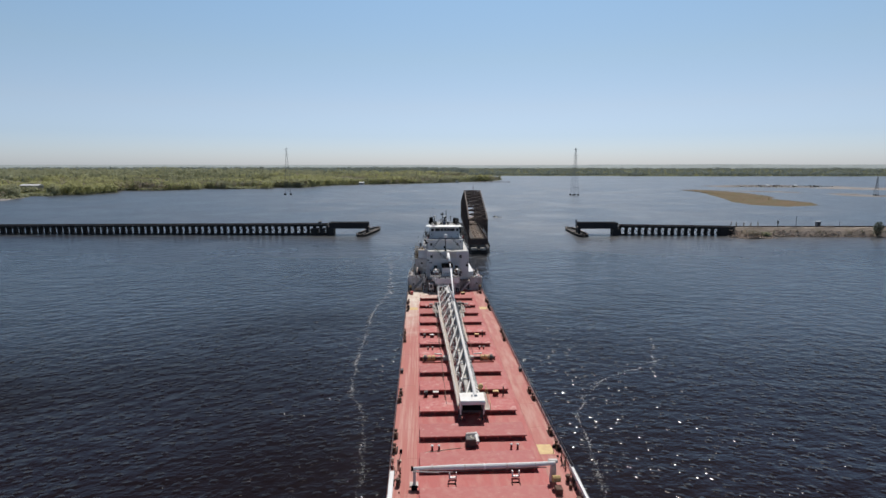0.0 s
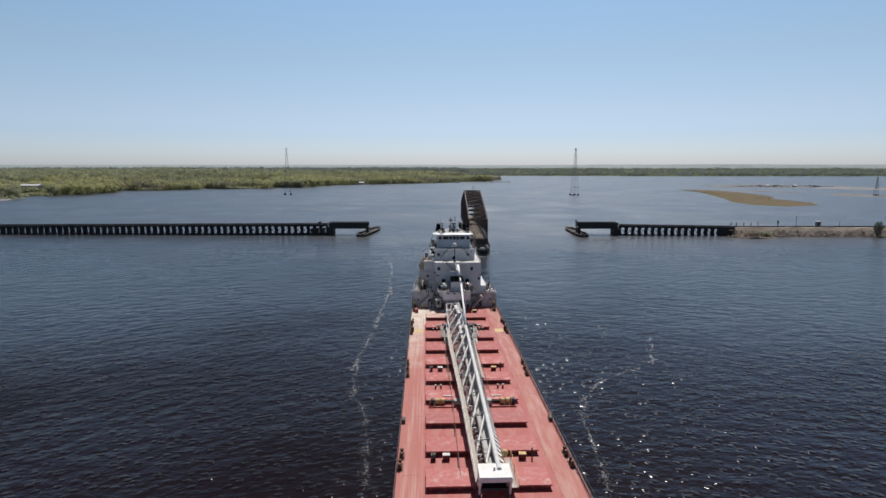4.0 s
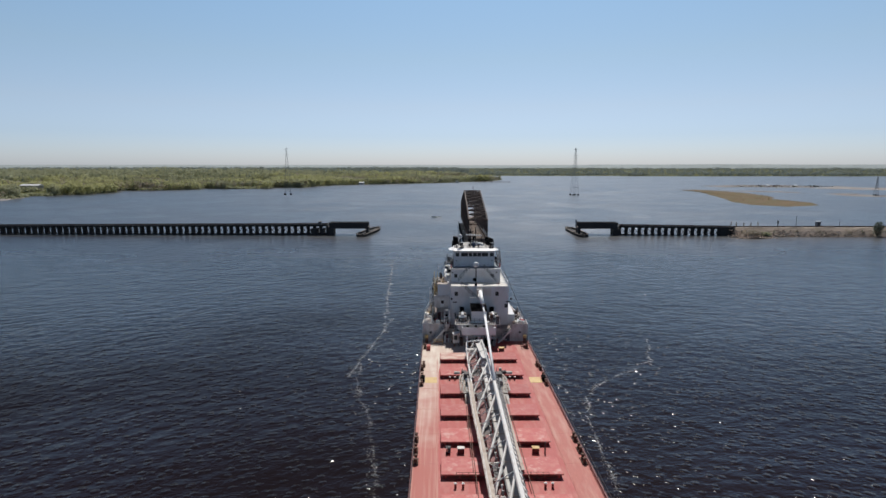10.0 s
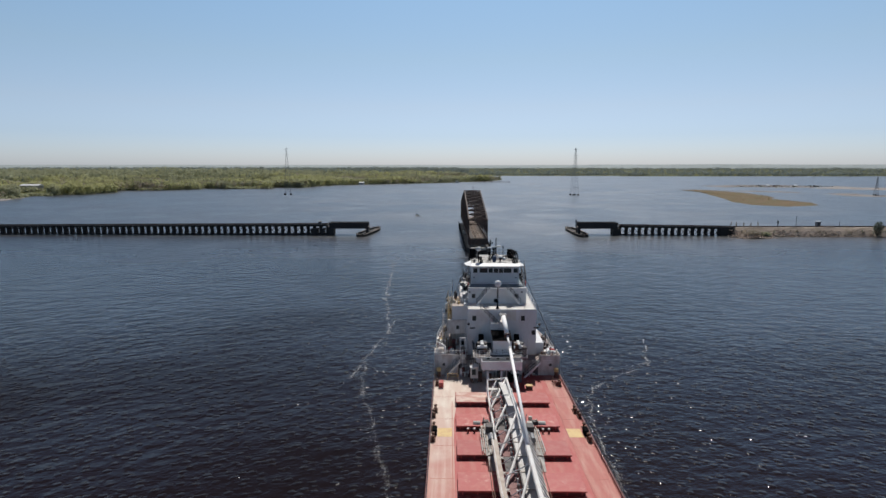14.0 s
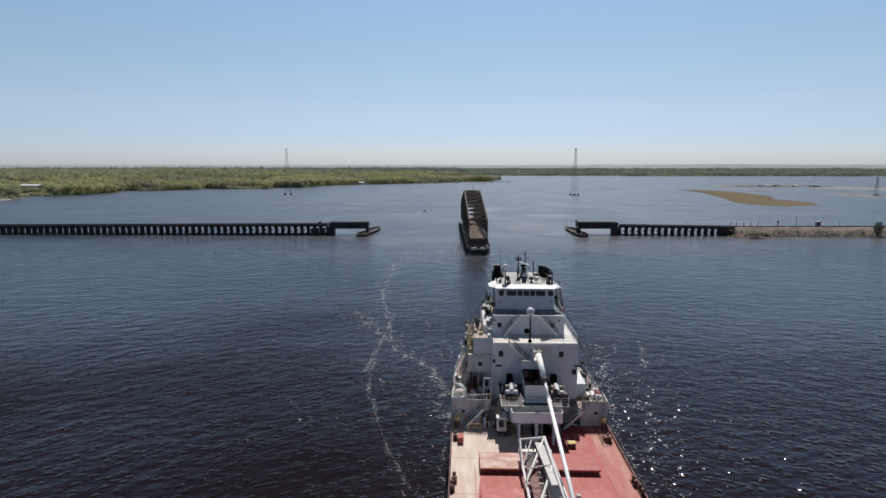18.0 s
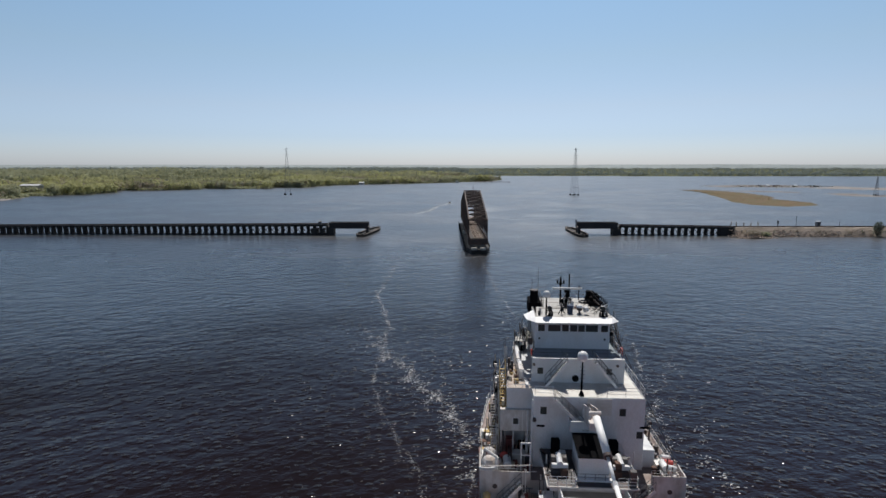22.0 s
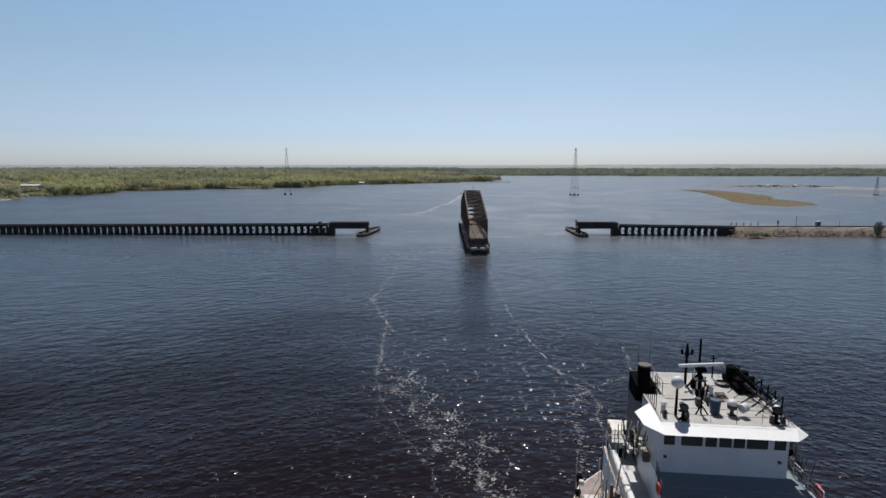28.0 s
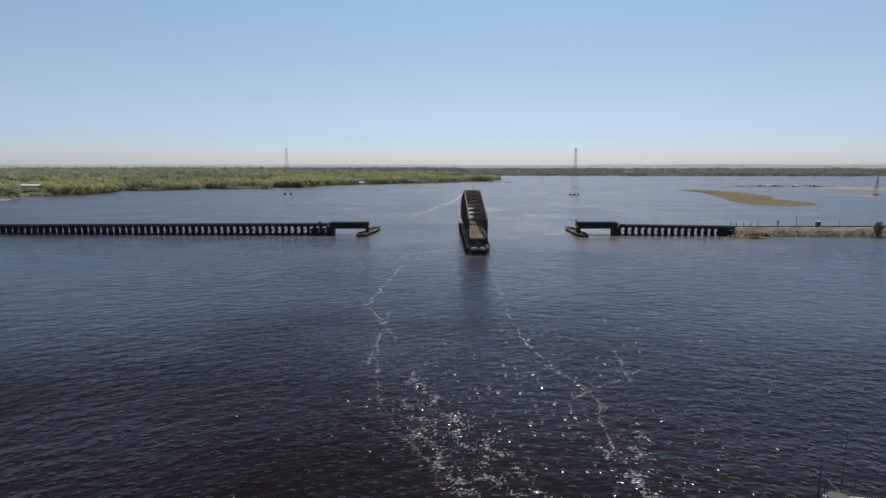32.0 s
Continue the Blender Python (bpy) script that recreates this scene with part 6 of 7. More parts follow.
    # black stacks
    f = part("funnel", Geo().side([(26.9, 15.4), (29.2, 15.4), (29.2, 16.9), (26.9, 16.6)], -3.85, -2.4), BLACK, ship, "black funnel casing")
    part("smoke_pipe", Geo().tube((-3.2, 27.4, 16.5), (-3.2, 27.4, 18.1), 0.46, n=16), BLACK, f)
    part("stack_rim", Geo().tube((-3.2, 27.4, 18.02), (-3.2, 27.4, 18.14), 0.5, n=16), DARK, f)
    part("smoke_pipe", Geo().tube((-2.75, 28.6, 16.8), (-2.75, 28.6, 17.6), 0.24, n=10), BLACK, f)
    for k in range(7):
        part("funnel_rung", Geo().box(-2.4, -2.28, 27.0, 27.5, 15.2 + 0.3 * k, 15.24 + 0.3 * k), DARK, f)
    part("funnel_ladder", Geo().box(-2.32, -2.27, 26.98, 27.03, 14.6, 17.4).box(-2.32, -2.27, 27.47, 27.52, 14.6, 17.4), DARK, f)
    part("casing_base", Geo().box(-3.6, -2.38, 26.45, 30.4, 10.25, 15.42, 0.05), GALV, ship, "grey steel casing under the funnel")
    f = part("funnel", Geo().box(3.3, 4.7, 26.6, 29.6, 16.4, 16.9, 0.08), BLACK, ship, "black exhaust deckhouse")
    for x, y, r, t in ((3.75, 28.7, 0.5, 17.75), (4.25, 27.9, 0.28, 17.7), (4.35, 27.0, 0.26, 17.6), (3.7, 27.2, 0.22, 17.3)):
        part("exhaust_pipe", Geo().tube((x, y, 16.8), (x, y, t), r, n=12), BLACK, f)
    for y in (22.6, 23.6, 24.6, 25.6):
        part("stay_post", Geo().tube((4.45, y, z), (4.45, y, z + 1.6), 0.05, n=6).tube((4.45, y, z + 1.5), (3.4, y + 0.8, z), 0.03, n=5), BLACK, ship)
    part("stay_bar", Geo().tube((4.45, 22.6, z + 1.1), (4.45, 27.0, z + 1.3), 0.03, n=6), BLACK, ship)
    # masts
    m = part("signal_mast", Geo().tube((0.1, 28.2, z), (0.1, 28.2, 19.6), 0.11, 0.08).tube((0.1, 28.2, 18.6), (0.1, 28.2, 19.3), 0.17, 0.12), BLACK, ship, "black signal mast with lamps")
    part("crosstree", Geo().box(-0.3, 0.5, 28.15, 28.25, 18.75, 18.83), BLACK, m)
    for x in (-0.28, 0.48):
        part("mast_lamp", Geo().tube((x, 28.2, 18.83), (x, 28.2, 19.15), 0.1, n=8), BLACK, m)
    part("pole", Geo().tube((1.2, 28.6, z), (1.2, 28.6, 19.9), 0.1, 0.08), BLACK, ship, "tall black pole")
    part("pole", Geo().tube((2.6, 29.6, z), (2.6, 29.6, 18.3), 0.06).box(2.35, 2.85, 29.57, 29.63, 18.0, 18.06), BLACK, ship)
    part("whip_aerial", Geo().tube((-2.6, 28.4, 16.8), (-2.6, 28.4, 20.9), 0.03, 0.015, 5), DARK, ship)
    part("whip_aerial", Geo().tube((-3.3, 28.9, 17.0), (-3.3, 28.9, 19.3), 0.03, 0.015, 5), DARK, ship)
    # loose gear on the roof
    part("blue_bin", Geo().lathe(0.47, 23.2, [(0.3, z), (0.36, z + 0.9), (0.32, z + 0.95)], 12), BLUE, ship, "dark blue drum")
    d = part("vent_drum", Geo().lathe(1.5, 23.0, [(0.3, z), (0.12, z + 0.1), (0.12, z + 0.4), (0.3, z + 0.45), (0.33, z + 0.75)], 14), DARK, ship, "dark ventilator with white cap")
    part("cap", Geo().dome(1.5, 23.0, z + 0.75, 0.36, 0.9, 12, 0.0), WHITE, d, "", None, True)
    part("vent_drum", Geo().lathe(-2.9, 23.2, [(0.16, z), (0.16, z + 0.45), (0.26, z + 0.5), (0.12, z + 0.65)], 12), GRIMY, ship)
    part("ring_coaming", Geo().lathe(2.9, 28.3, [(0.55, z), (0.55, z + 0.2), (0.42, z + 0.25), (0.4, z + 0.1)], 14), DARK, ship)
    part("tripod", Geo().tube((-0.5, 23.0, z), (-0.5, 23.0, z + 1.7), 0.06).tube((-0.9, 22.8, z), (-0.5, 23.0, z + 0.6), 0.05).tube((-0.1, 22.8, z), (-0.5, 23.0, z + 0.6), 0.05).box(-0.62, -0.38, 22.9, 23.1, z + 1.3, z + 1.7), BLACK, ship)
    searchlight(-2.0, 21.95, z)
    searchlight(3.9, 22.1, z)
    part("deck_lamp", Geo().tube((4.5, 23.4, z), (4.5, 23.4, z + 0.7), 0.06).tube((4.5, 23.2, z + 0.85), (4.5, 23.6, z + 0.85), 0.22, n=10), WHITE, ship)
    part("white_locker", Geo().box(1.0, 1.35, 25.9, 26.3, z, z + 0.7, 0.03), BOOMW, ship)
    gr = random.Random(3)
    for k in range(34):
        u = gr.random()
        x, y, q = 0.3 + 0.9 * u + gr.uniform(-0.6, 0.5), 24.0 + 5.2 * u, gr.uniform(0.06, 0.2)
        m = gr.choice((BLACK, BLACK, DARK, BOOMW))
        if k % 2:
            part("roof_box", Geo().box(x - q, x + q, y - q, y + q, z, z + q * gr.uniform(1.5, 4), 0.02), m, ship)
        else:
            part("roof_post", Geo().tube((x, y, z), (x, y, z + gr.uniform(0.4, 1.1)), q * 0.4, n=6), m, ship)
    for k in range(7):
        a, b, h = gr.uniform(-0.25, 0.25), gr.uniform(-0.25, 0.25), gr.uniform(0.3, 1.15)
        part("roof_pipe", Geo().tube((3.6 + a, 28.8, z + h + 0.3), (4.45 + b * 0.5, 23.2 + gr.uniform(0, 1), z + h * 0.7), gr.uniform(0.03, 0.055), n=6), gr.choice((BLACK, RUST, DARK)), ship)
    for k in range(6):
        part("roof_strut", Geo().tube((4.5, 23.3 + 0.9 * k, z + 1.3), (3.0 - 0.08 * k, 23.0 + 0.95 * k, z), 0.03, n=5), BLACK, ship)
    for x, y in ((-3.1, 22.2), (-1.7, 22.1), (3.6, 22.0), (4.3, 22.0)):
        part("lamp_box", Geo().box(x - 0.13, x + 0.13, y - 0.12, y + 0.12, z, z + 0.32, 0.03).tube((x, y - 0.1, z + 0.42), (x, y + 0.14, z + 0.4), 0.12, n=8), DARK, ship)
    sheet = Geo()
    for k in range(9):
        a, x, y = gr.uniform(0, 6.28), 0.75 + gr.uniform(-0.55, 0.55), 26.3 + gr.uniform(-0.5, 0.5)
        q, hh = gr.uniform(0.22, 0.42), gr.uniform(0.15, 0.5)
        c, d = math.cos(a) * q, math.sin(a) * q
        sheet.add([(x - c, y - d, z + 0.02), (x + d, y - c, z + 0.02), (x + c, y + d, z + 0.02), (x - d, y + c, z + 0.02), (x + 0.1, y, z + hh)], [(0, 1, 4), (1, 2, 4), (2, 3, 4), (3, 0, 4), (3, 2, 1, 0)])
    part("plastic_sheet", sheet, BRIGHT_WHITE, ship, "crumpled white plastic sheet on the roof")
    for k in range(6):
        part("grating_slat", Geo().box(1.55 + 0.02 * k, 2.25 + 0.02 * k, 25.5 + 0.2 * k, 25.58 + 0.2 * k, z + 0.06, z + 0.1), DARK, ship)
    part("roof_seam", Geo().box(-2.2, 4.2, 25.2, 25.24, z, z + 0.04), BEIGE, ship)
    part("roof_seam", Geo().box(-2.2, 4.2, 28.0, 28.04, z, z + 0.04), BEIGE, ship)
    railing(-2.2, 30.4, 4.7, 30.4, z, 0.95, 1.4, 2, DARK, 0.014)
    railing(-2.2, 26.0, -2.2, 30.4, z, 0.95, 0.9, 2, DARK, 0.02)
    part("roof_tank", Geo().tube((2.0, 22.75, z + 0.55), (2.35, 22.95, z + 0.6), 0.3, n=14), WHITE, ship, "white tank with a dark open end")
    part("dark_locker", Geo().box(0.1, 0.6, 25.7, 26.1, z, z + 0.5, 0.04), BLACK, ship)
    part("grey_grating", Geo().box(1.4, 1.85, 25.0, 26.3, z, z + 0.06), RUST, ship)
    for k in range(7):
        part("aerial_post", Geo().tube((-3.4, 23.2 + 0.5 * k, z), (-3.4, 23.2 + 0.5 * k, z + (1.0 if k % 2 else 1.5)), 0.03, n=5), BLACK, ship)
    railing(-3.5, 21.75, 4.5, 21.75, z, 0.9, 1.6, 2, DARK, 0.012)
    # radar
    g = Geo().tube((0.68, 26.8, z), (0.68, 26.8, 18.2), 0.14).box(0.35, 1.0, 26.5, 27.1, 18.0, 18.25)
    for x in (-0.1, 1.5):
        g.tube((x, 27.4, z), (0.68, 26.9, 17.9), 0.06)
    m = part("radar_mast", g, BLACK, ship, "black radar mast")
    part("mast_platform", Geo().box(0.3, 1.1, 26.5, 27.1, 17.3, 17.36), DARK, m)
    return part("radar_scanner", Geo().box(-1.75, 1.75, -0.12, 0.12, -0.11, 0.11, 0.04), WHITE, ship, "white bar radar scanner", pose(0.68, 26.8, 18.46))


def railings():
    for s in (-1, 1):
        railing(XC + s * 9.8, 11.5, XC + s * 9.8, -100, DECK + 0.2, 0.95, 2.4, 2, DARK)
    railing(-4.2, 14.45, -2.4, 14.45, 10.22)
    railing(2.9, 14.45, 6.55, 14.45, 10.22)
    railing(6.55, 14.45, 6.55, 30, 10.22)
    railing(-4.2, 18.2, 5.25, 18.2, 12.77, 1.0, 1.5, 3, DARK, 0.01)
    stair(-2.85, 17.2, 10.22, -0.7, 17.2, 12.8, 0.8, WHITE)
    stair(4.45, 17.2, 10.22, 2.2, 17.2, 12.8, 0.8, WHITE)


hull()
hatches()
house()
forward_house()
boom()
radar_scanner = roof_gear()
railings()
for yy, xl, xr in ((-55.0, -9.2, 9.6), (-57.3, -9.3, 9.7), (-67.5, -9.4, 9.7), (-71.0, -9.4, 9.7), (8.0, -9.2, 9.3), (-1.1, -9.2, 9.6), (-6.2, -9.3, 9.7), (-2.6, -9.4, 9.85), (-8.9, -9.3, 9.6), (-25.8, -9.45, 9.75), (-28.4, -9.4, 9.7), (-30.8, -9.3, 9.55)):
    bollard(xl, yy)
    bollard(xr, yy)
for xx in (-7.9, 8.25):
    part("yellow_patch", Geo().box(xx - 0.9, xx + 0.9, -8.2, -6.0, DECK + 0.012, DECK + 0.02), YELLOW, ship, "faded yellow deck marking")
part("yellow_patch", Geo().box(7.3, 9.1, -72.4, -70.2, DECK + 0.012, DECK + 0.02), YELLOW, ship, "faded yellow deck marking")


def deck_gear():
    z = DECK
    # small posts with white caps, in pairs
    for y in (-7.1, -35.8, -70.9):
        for x in (-5.0, -4.2, 4.3, 5.05):
            p = part("vent_post", Geo().lathe(x, y, [(0.13, z), (0.12, z + 0.45)], 8), HULL, ship)
            part("cap", Geo().lathe(x, y, [(0.15, z + 0.45), (0.17, z + 0.55), (0.08, z + 0.62)], 10), BOOMW, p)
    # cream lockers, hose reels
    for y in (-28.8, -55.8):
        for x in (-4.15, 4.5):
            b = part("deck_locker", Geo().box(x - 0.38, x + 0.38, y - 0.28, y + 0.28, z, z + 0.6, 0.03), HULL, ship, "rusty locker with cream lid")
            part("lid", Geo().box(x - 0.42, x + 0.42, y - 0.32, y + 0.32, z + 0.6, z + 0.68, 0.02), CREAM_DECK if x < 0 else YELLOW, b)
        part("hose_reel", Geo().tube((-5.7, y, z + 0.45), (-5.35, y, z + 0.45), 0.38, n=14).box(-5.85, -5.75, y - 0.4, y + 0.4, z, z + 0.7), DARK, ship, "dark hose reel")
        part("davit_post", Geo().tube((5.6, y, z), (5.6, y, z + 1.3), 0.09), DARK, ship)
    # mooring winches
    for s in (-1, 1):
        x0 = 0.05 + s * 3.9
        w = part("mooring_winch", Geo().box(x0 - 2.1, x0 + 2.1, -42.5, -40.7, z, z + 0.18, 0.03), RED, ship, "mooring winch with tan rope drums")
        part("shaft", Geo().tube((x0 - 2.2, -41.6, z + 0.6), (x0 + 2.2, -41.6, z + 0.6), 0.1), DARK, w)
        for k, (dx, r, m) in enumerate(((1.7, 0.46, DARK), (0.95, 0.4, YELLOW), (0.25, 0.4, YELLOW))):
            xx = x0 + s * dx
            part("drum", Geo().tube((xx - 0.24, -41.6, z + 0.6), (xx + 0.24, -41.6, z + 0.6), r, n=14), m, w)
            part("drum_flange", Geo().tube((xx - 0.34, -41.6, z + 0.6), (xx - 0.27, -41.6, z + 0.6), 0.52, n=14), YELLOW, w)
        part("motor", Geo().box(x0 - s * 1.9 - 0.6, x0 - s * 1.9 + 0.6, -42.1, -41.1, z + 0.25, z + 0.85, 0.06), GREY_DECK, w)
        part("rope_guide", Geo().tube((x0 - s * 1.2, -41.0, z + 1.0), (x0 + s * 0.2, -41.0, z + 1.1), 0.12), BOOMW, w)
        # aft winch near the boom heel
        w = part("deck_winch", Geo().box(0.4 + s * 4.1 - 0.9, 0.4 + s * 4.1 + 0.9, -6.6, -5.2, z, z + 0.3, 0.03), DARK, ship, "grey deck winch")
        part("winch_drum", Geo().tube((0.4 + s * 4.1 - 0.6, -5.9, z + 0.6), (0.4 + s * 4.1 + 0.3, -5.9, z + 0.6), 0.34, n=12), GREY_DECK, w)
        part("winch_motor", Geo().box(0.4 + s * 3.1 - 0.35, 0.4 + s * 3.1 + 0.35, -6.2, -5.5, z + 0.3, z + 1.0, 0.06), DARK, w)
        railing(0.05 + s * 2.3, -34.4, 0.05 + s * 4.9, -34.4, z, 0.9, 0.7, 3, RUST, 0.02)
        # machinery beside the boom foot
        fp = part("feeder_platform", Geo().box(min(s * 1.9, s * 2.3), max(s * 1.9, s * 2.3), -14.5, -7.0, z + 0.85, z + 0.95), BEIGE, ship, "dusty grating beside the boom")
        for k in range(6):
            xg = s * (2.45 + 0.22 * k)
            part("grating_bar", Geo().box(xg - 0.06, xg + 0.06, -14.2 + 0.5 * (k % 3), -7.2 - 0.7 * (k % 2), z + 0.86, z + 0.93), GREY_DECK if k % 2 else BEIGE, fp)
        for k in range(5):
            part("grating_bearer", Geo().box(min(s * 1.9, s * 3.6), max(s * 1.9, s * 3.6), -14.0 + 1.6 * k, -13.9 + 1.6 * k, z + 0.76, z + 0.85), RUST, fp)
        part("feeder_box", Geo().box(s * 2.4 - 0.5, s * 2.4 + 0.5, -9.0, -7.8, z, z + 1.7, 0.05), DARK, ship)
        part("feeder_motor", Geo().tube((s * 2.4, -11.5, z + 1.3), (s * 2.4, -10.2, z + 1.3), 0.35, n=10), GALV, ship)
    fg = random.Random(31)
    for k in range(30):
        s = -1 if k % 2 else 1
        x, y, q = s * fg.uniform(1.9, 3.6) + 0.1, fg.uniform(-9.5, -4.4), fg.uniform(0.08, 0.24)
        m = fg.choice((GALV, GREY_DECK, GREY_DECK, RUST, BEIGE, DARK))
        if k % 3:
            part("feeder_gear", Geo().box(x - q, x + q, y - q, y + q, z, z + q * fg.uniform(1.5, 5), 0.03), m, ship)
        else:
            part("feeder_pipe", Geo().tube((x, y, z + 0.3), (x + fg.uniform(-0.8, 0.8), y + fg.uniform(-1.5, 1.5), z + fg.uniform(0.4, 1.6)), q * 0.4, n=7), m, ship)
    # capstan near the tip of the boom
    w = part("windlass", Geo().box(-1.0, 0.2, -70.6, -69.2, z, z + 1.0, 0.08), DARK, ship, "grey windlass with white drum")
    part("windlass_drum", Geo().tube((-0.9, -69.3, z + 0.95), (0.4, -69.2, z + 1.0), 0.26, n=12), GRIMY, w)
    for k in range(9):
        a = 0.5 * k
        part("rope_loop", Geo().tube((0.1 + 0.5 * math.cos(a), -69.8 + 0.5 * math.sin(a), z + 0.95), (0.1 + 0.5 * math.cos(a + 0.5), -69.8 + 0.5 * math.sin(a + 0.5), z + 0.95), 0.09, n=6), TAN, w)
    part("windlass_motor", Geo().tube((0.3, -70.4, z + 0.5), (0.3, -69.2, z + 0.9), 0.3, n=10), BOOMW, w)
    # white crane jib lying across the deck
    jy = -77.95
    j = part("deck_jib", Geo().tube((-7.2, jy, z + 1.85), (-3.0, jy, z + 1.9), 0.17, 0.27, 10).tube((-3.0, jy, z + 1.9), (4.6, jy + 0.15, z + 1.9), 0.27, 0.27, 10).tube((4.6, jy + 0.15, z + 1.9), (7.8, jy + 0.3, z + 1.95), 0.27, 0.2, 10), WHITE, ship, "long white jib lying across the deck")
    part("jib_band", Geo().tube((0.2, jy + 0.05, z + 1.9), (0.4, jy + 0.05, z + 1.9), 0.31, n=10), BRIGHT_WHITE, j)
    for x in (-5.2, -1.8, 2.6, 5.6):
        part("jib_clamp", Geo().tube((x, jy + 0.05, z + 1.9), (x + 0.1, jy + 0.05, z + 1.9), 0.3, n=10), GRIMY, j)
    part("jib_wire", Geo().tube((-3.0, jy - 0.42, z + 1.7), (6.8, jy - 0.2, z + 1.8), 0.045, n=5), DARK, j)
    part("jib_cap", Geo().tube((-7.35, jy, z + 1.85), (-7.1, jy, z + 1.85), 0.26, n=10), BLACK, j)
    for dy, x1 in ((-0.35, -3.0), (-0.45, -4.4)):
        part("jib_wire", Geo().tube((-7.2, jy + dy, z + 1.75), (x1, jy + dy - 0.1, z + 1.65), 0.05, n=5), GRIMY, j)
    part("jib_crutch", Geo().beam((-7.0, jy, z), (-7.0, jy, z + 1.7), 0.3, 0.3).box(-7.5, -6.6, jy - 0.4, jy + 0.4, z, z + 0.15), GRIMY, ship)
    part("crutch_foot", Geo().box(-7.3, -6.7, jy - 1.0, jy - 0.5, z, z + 0.3, 0.04), BLACK, ship)
    p = part("jib_pedestal", Geo().tube((7.6, jy + 0.3, z), (7.6, jy + 0.3, z + 1.8), 0.4, 0.3, 12), GRIMY, ship, "white crane pedestal with rusty machinery")
    part("crane_head", Geo().box(7.1, 8.1, jy + 0.35, jy + 0.8, z + 1.85, z + 2.2, 0.05), GRIMY, p)
    part("crane_winch", Geo().box(7.3, 8.0, -80.4, -79.5, z, z + 0.65, 0.06), RUST, p)
    part("crane_drum", Geo().tube((7.2, -79.0, z + 1.0), (8.0, -79.0, z + 1.0), 0.35, n=10), ROPE, p)
    # brackets on the forward hatches
    for x in (-2.95, 3.75):
        part("hatch_bracket", Geo().box(x - 0.42, x - 0.3, -77.2, -76.95, z + 0.2, z + 0.85).box(x + 0.3, x + 0.42, -77.2, -76.95, z + 0.2, z + 0.85).box(x - 0.42, x + 0.42, -77.2, -76.95, z + 0.15, z + 0.28), BOOMW, ship)
        part("deck_ring", Geo().box(x - 0.6, x - 0.52, -78.9, -77.9, z, z + 0.1).box(x + 0.22, x + 0.3, -78.9, -77.9, z, z + 0.1).box(x - 0.6, x + 0.3, -77.98, -77.9, z, z + 0.1), BLACK, ship)
    part("hose_line", Geo().tube((-6.4, -71.6, z + 0.03), (-1.5, -70.6, z + 0.03), 0.04, n=5), TAN, ship)
    er = random.Random(41)
    for k in range(70):
        s = -1 if k % 2 else 1
        x, y, q = XC + s * er.uniform(8.6, 9.7), er.uniform(-86, -70.5), er.uniform(0.06, 0.2)
        m = er.choice((RUST, DARK, BLACK, HULL, TAN, RUST))
        if k % 3:
            part("edge_post", Geo().tube((x, y, z), (x + er.uniform(-0.2, 0.2), y + er.uniform(-0.3, 0.3), z + er.uniform(0.4, 1.1)), q * 0.5, n=6), m, ship)
        else:
            part("edge_gear", Geo().box(x - q, x + q, y - q, y + q, z, z + q * er.uniform(1.2, 3.5), 0.03), m, ship)
    # white gangways stowed along the rail
    for s in (-1, 1):
        x = XC + s * 9.55
        part("gangway", Geo().box(x - 0.22, x + 0.22, -94, -76.9, z + 0.9, z + 1.05, 0.02).box(x - 0.22, x - 0.18, -94, -76.9, z + 1.05, z + 1.35), WHITE, ship, "white gangway stowed along the rail")
        for y in (-78, -82, -86, -90):
            part("gangway_rest", Geo().box(x - 0.2, x + 0.2, y - 0.1, y + 0.1, z, z + 0.9), DARK, ship)
        for y in (-78, -82, -86):
            part("winch_post", Geo().lathe(XC + s * 8.9, y, [(0.24, z), (0.18, z + 0.55), (0.28, z + 0.6), (0.25, z + 0.8)], 10), RUST, ship)
        # fairleads along the edge
        for y in (-46.5,):
            part("edge_chock", Geo().box(x - 0.2, x + 0.25, y - 0.5, y + 0.5, z, z + 0.55, 0.08), DARK, ship)
        # corner posts by the house
        p = part("corner_post", Geo().lathe(XC + s * 9.2, 10.9, [(0.3, z), (0.3, z + 1.0)], 12), RUST, ship)
        part("yellow_cap", Geo().lathe(XC + s * 9.2, 10.9, [(0.36, z + 1.0), (0.38, z + 1.45), (0.2, z + 1.6)], 12), YELLOW, p)
    part("deck_box", Geo().box(-8.9, -8.2, 6.6, 7.8, z, z + 0.8, 0.04), RED, ship, "red deck box")
    part("deck_box", Geo().box(8.7, 9.2, 7.6, 8.5, z, z + 0.6, 0.04), HULL, ship)
    railing(8.4, 7.2, 9.4, 7.2, z, 0.9, 0.5, 2, RUST, 0.03)
    railing(8.4, 7.2, 8.4, 9.2, z, 0.9, 0.7, 2, RUST, 0.03)
    b = part("deck_box", Geo().box(4.1, 5.0, 6.1, 6.8, z, z + 0.5, 0.03), RUST, ship)
    part("lid", Geo().box(4.05, 5.05, 6.05, 6.85, z + 0.5, z + 0.6, 0.02), YELLOW, b)
    # long pipes beside the boom
    for x, y0, y1 in ((-3.0, -12.0, -34.0), (-2.8, -12.0, -60.0), (2.75, -14.0, -40.0)):
        part("deck_pipe", Geo().tube((x, y0, z + 0.6), (x, y1, z + 0.6), 0.05, n=6), RUST, ship)
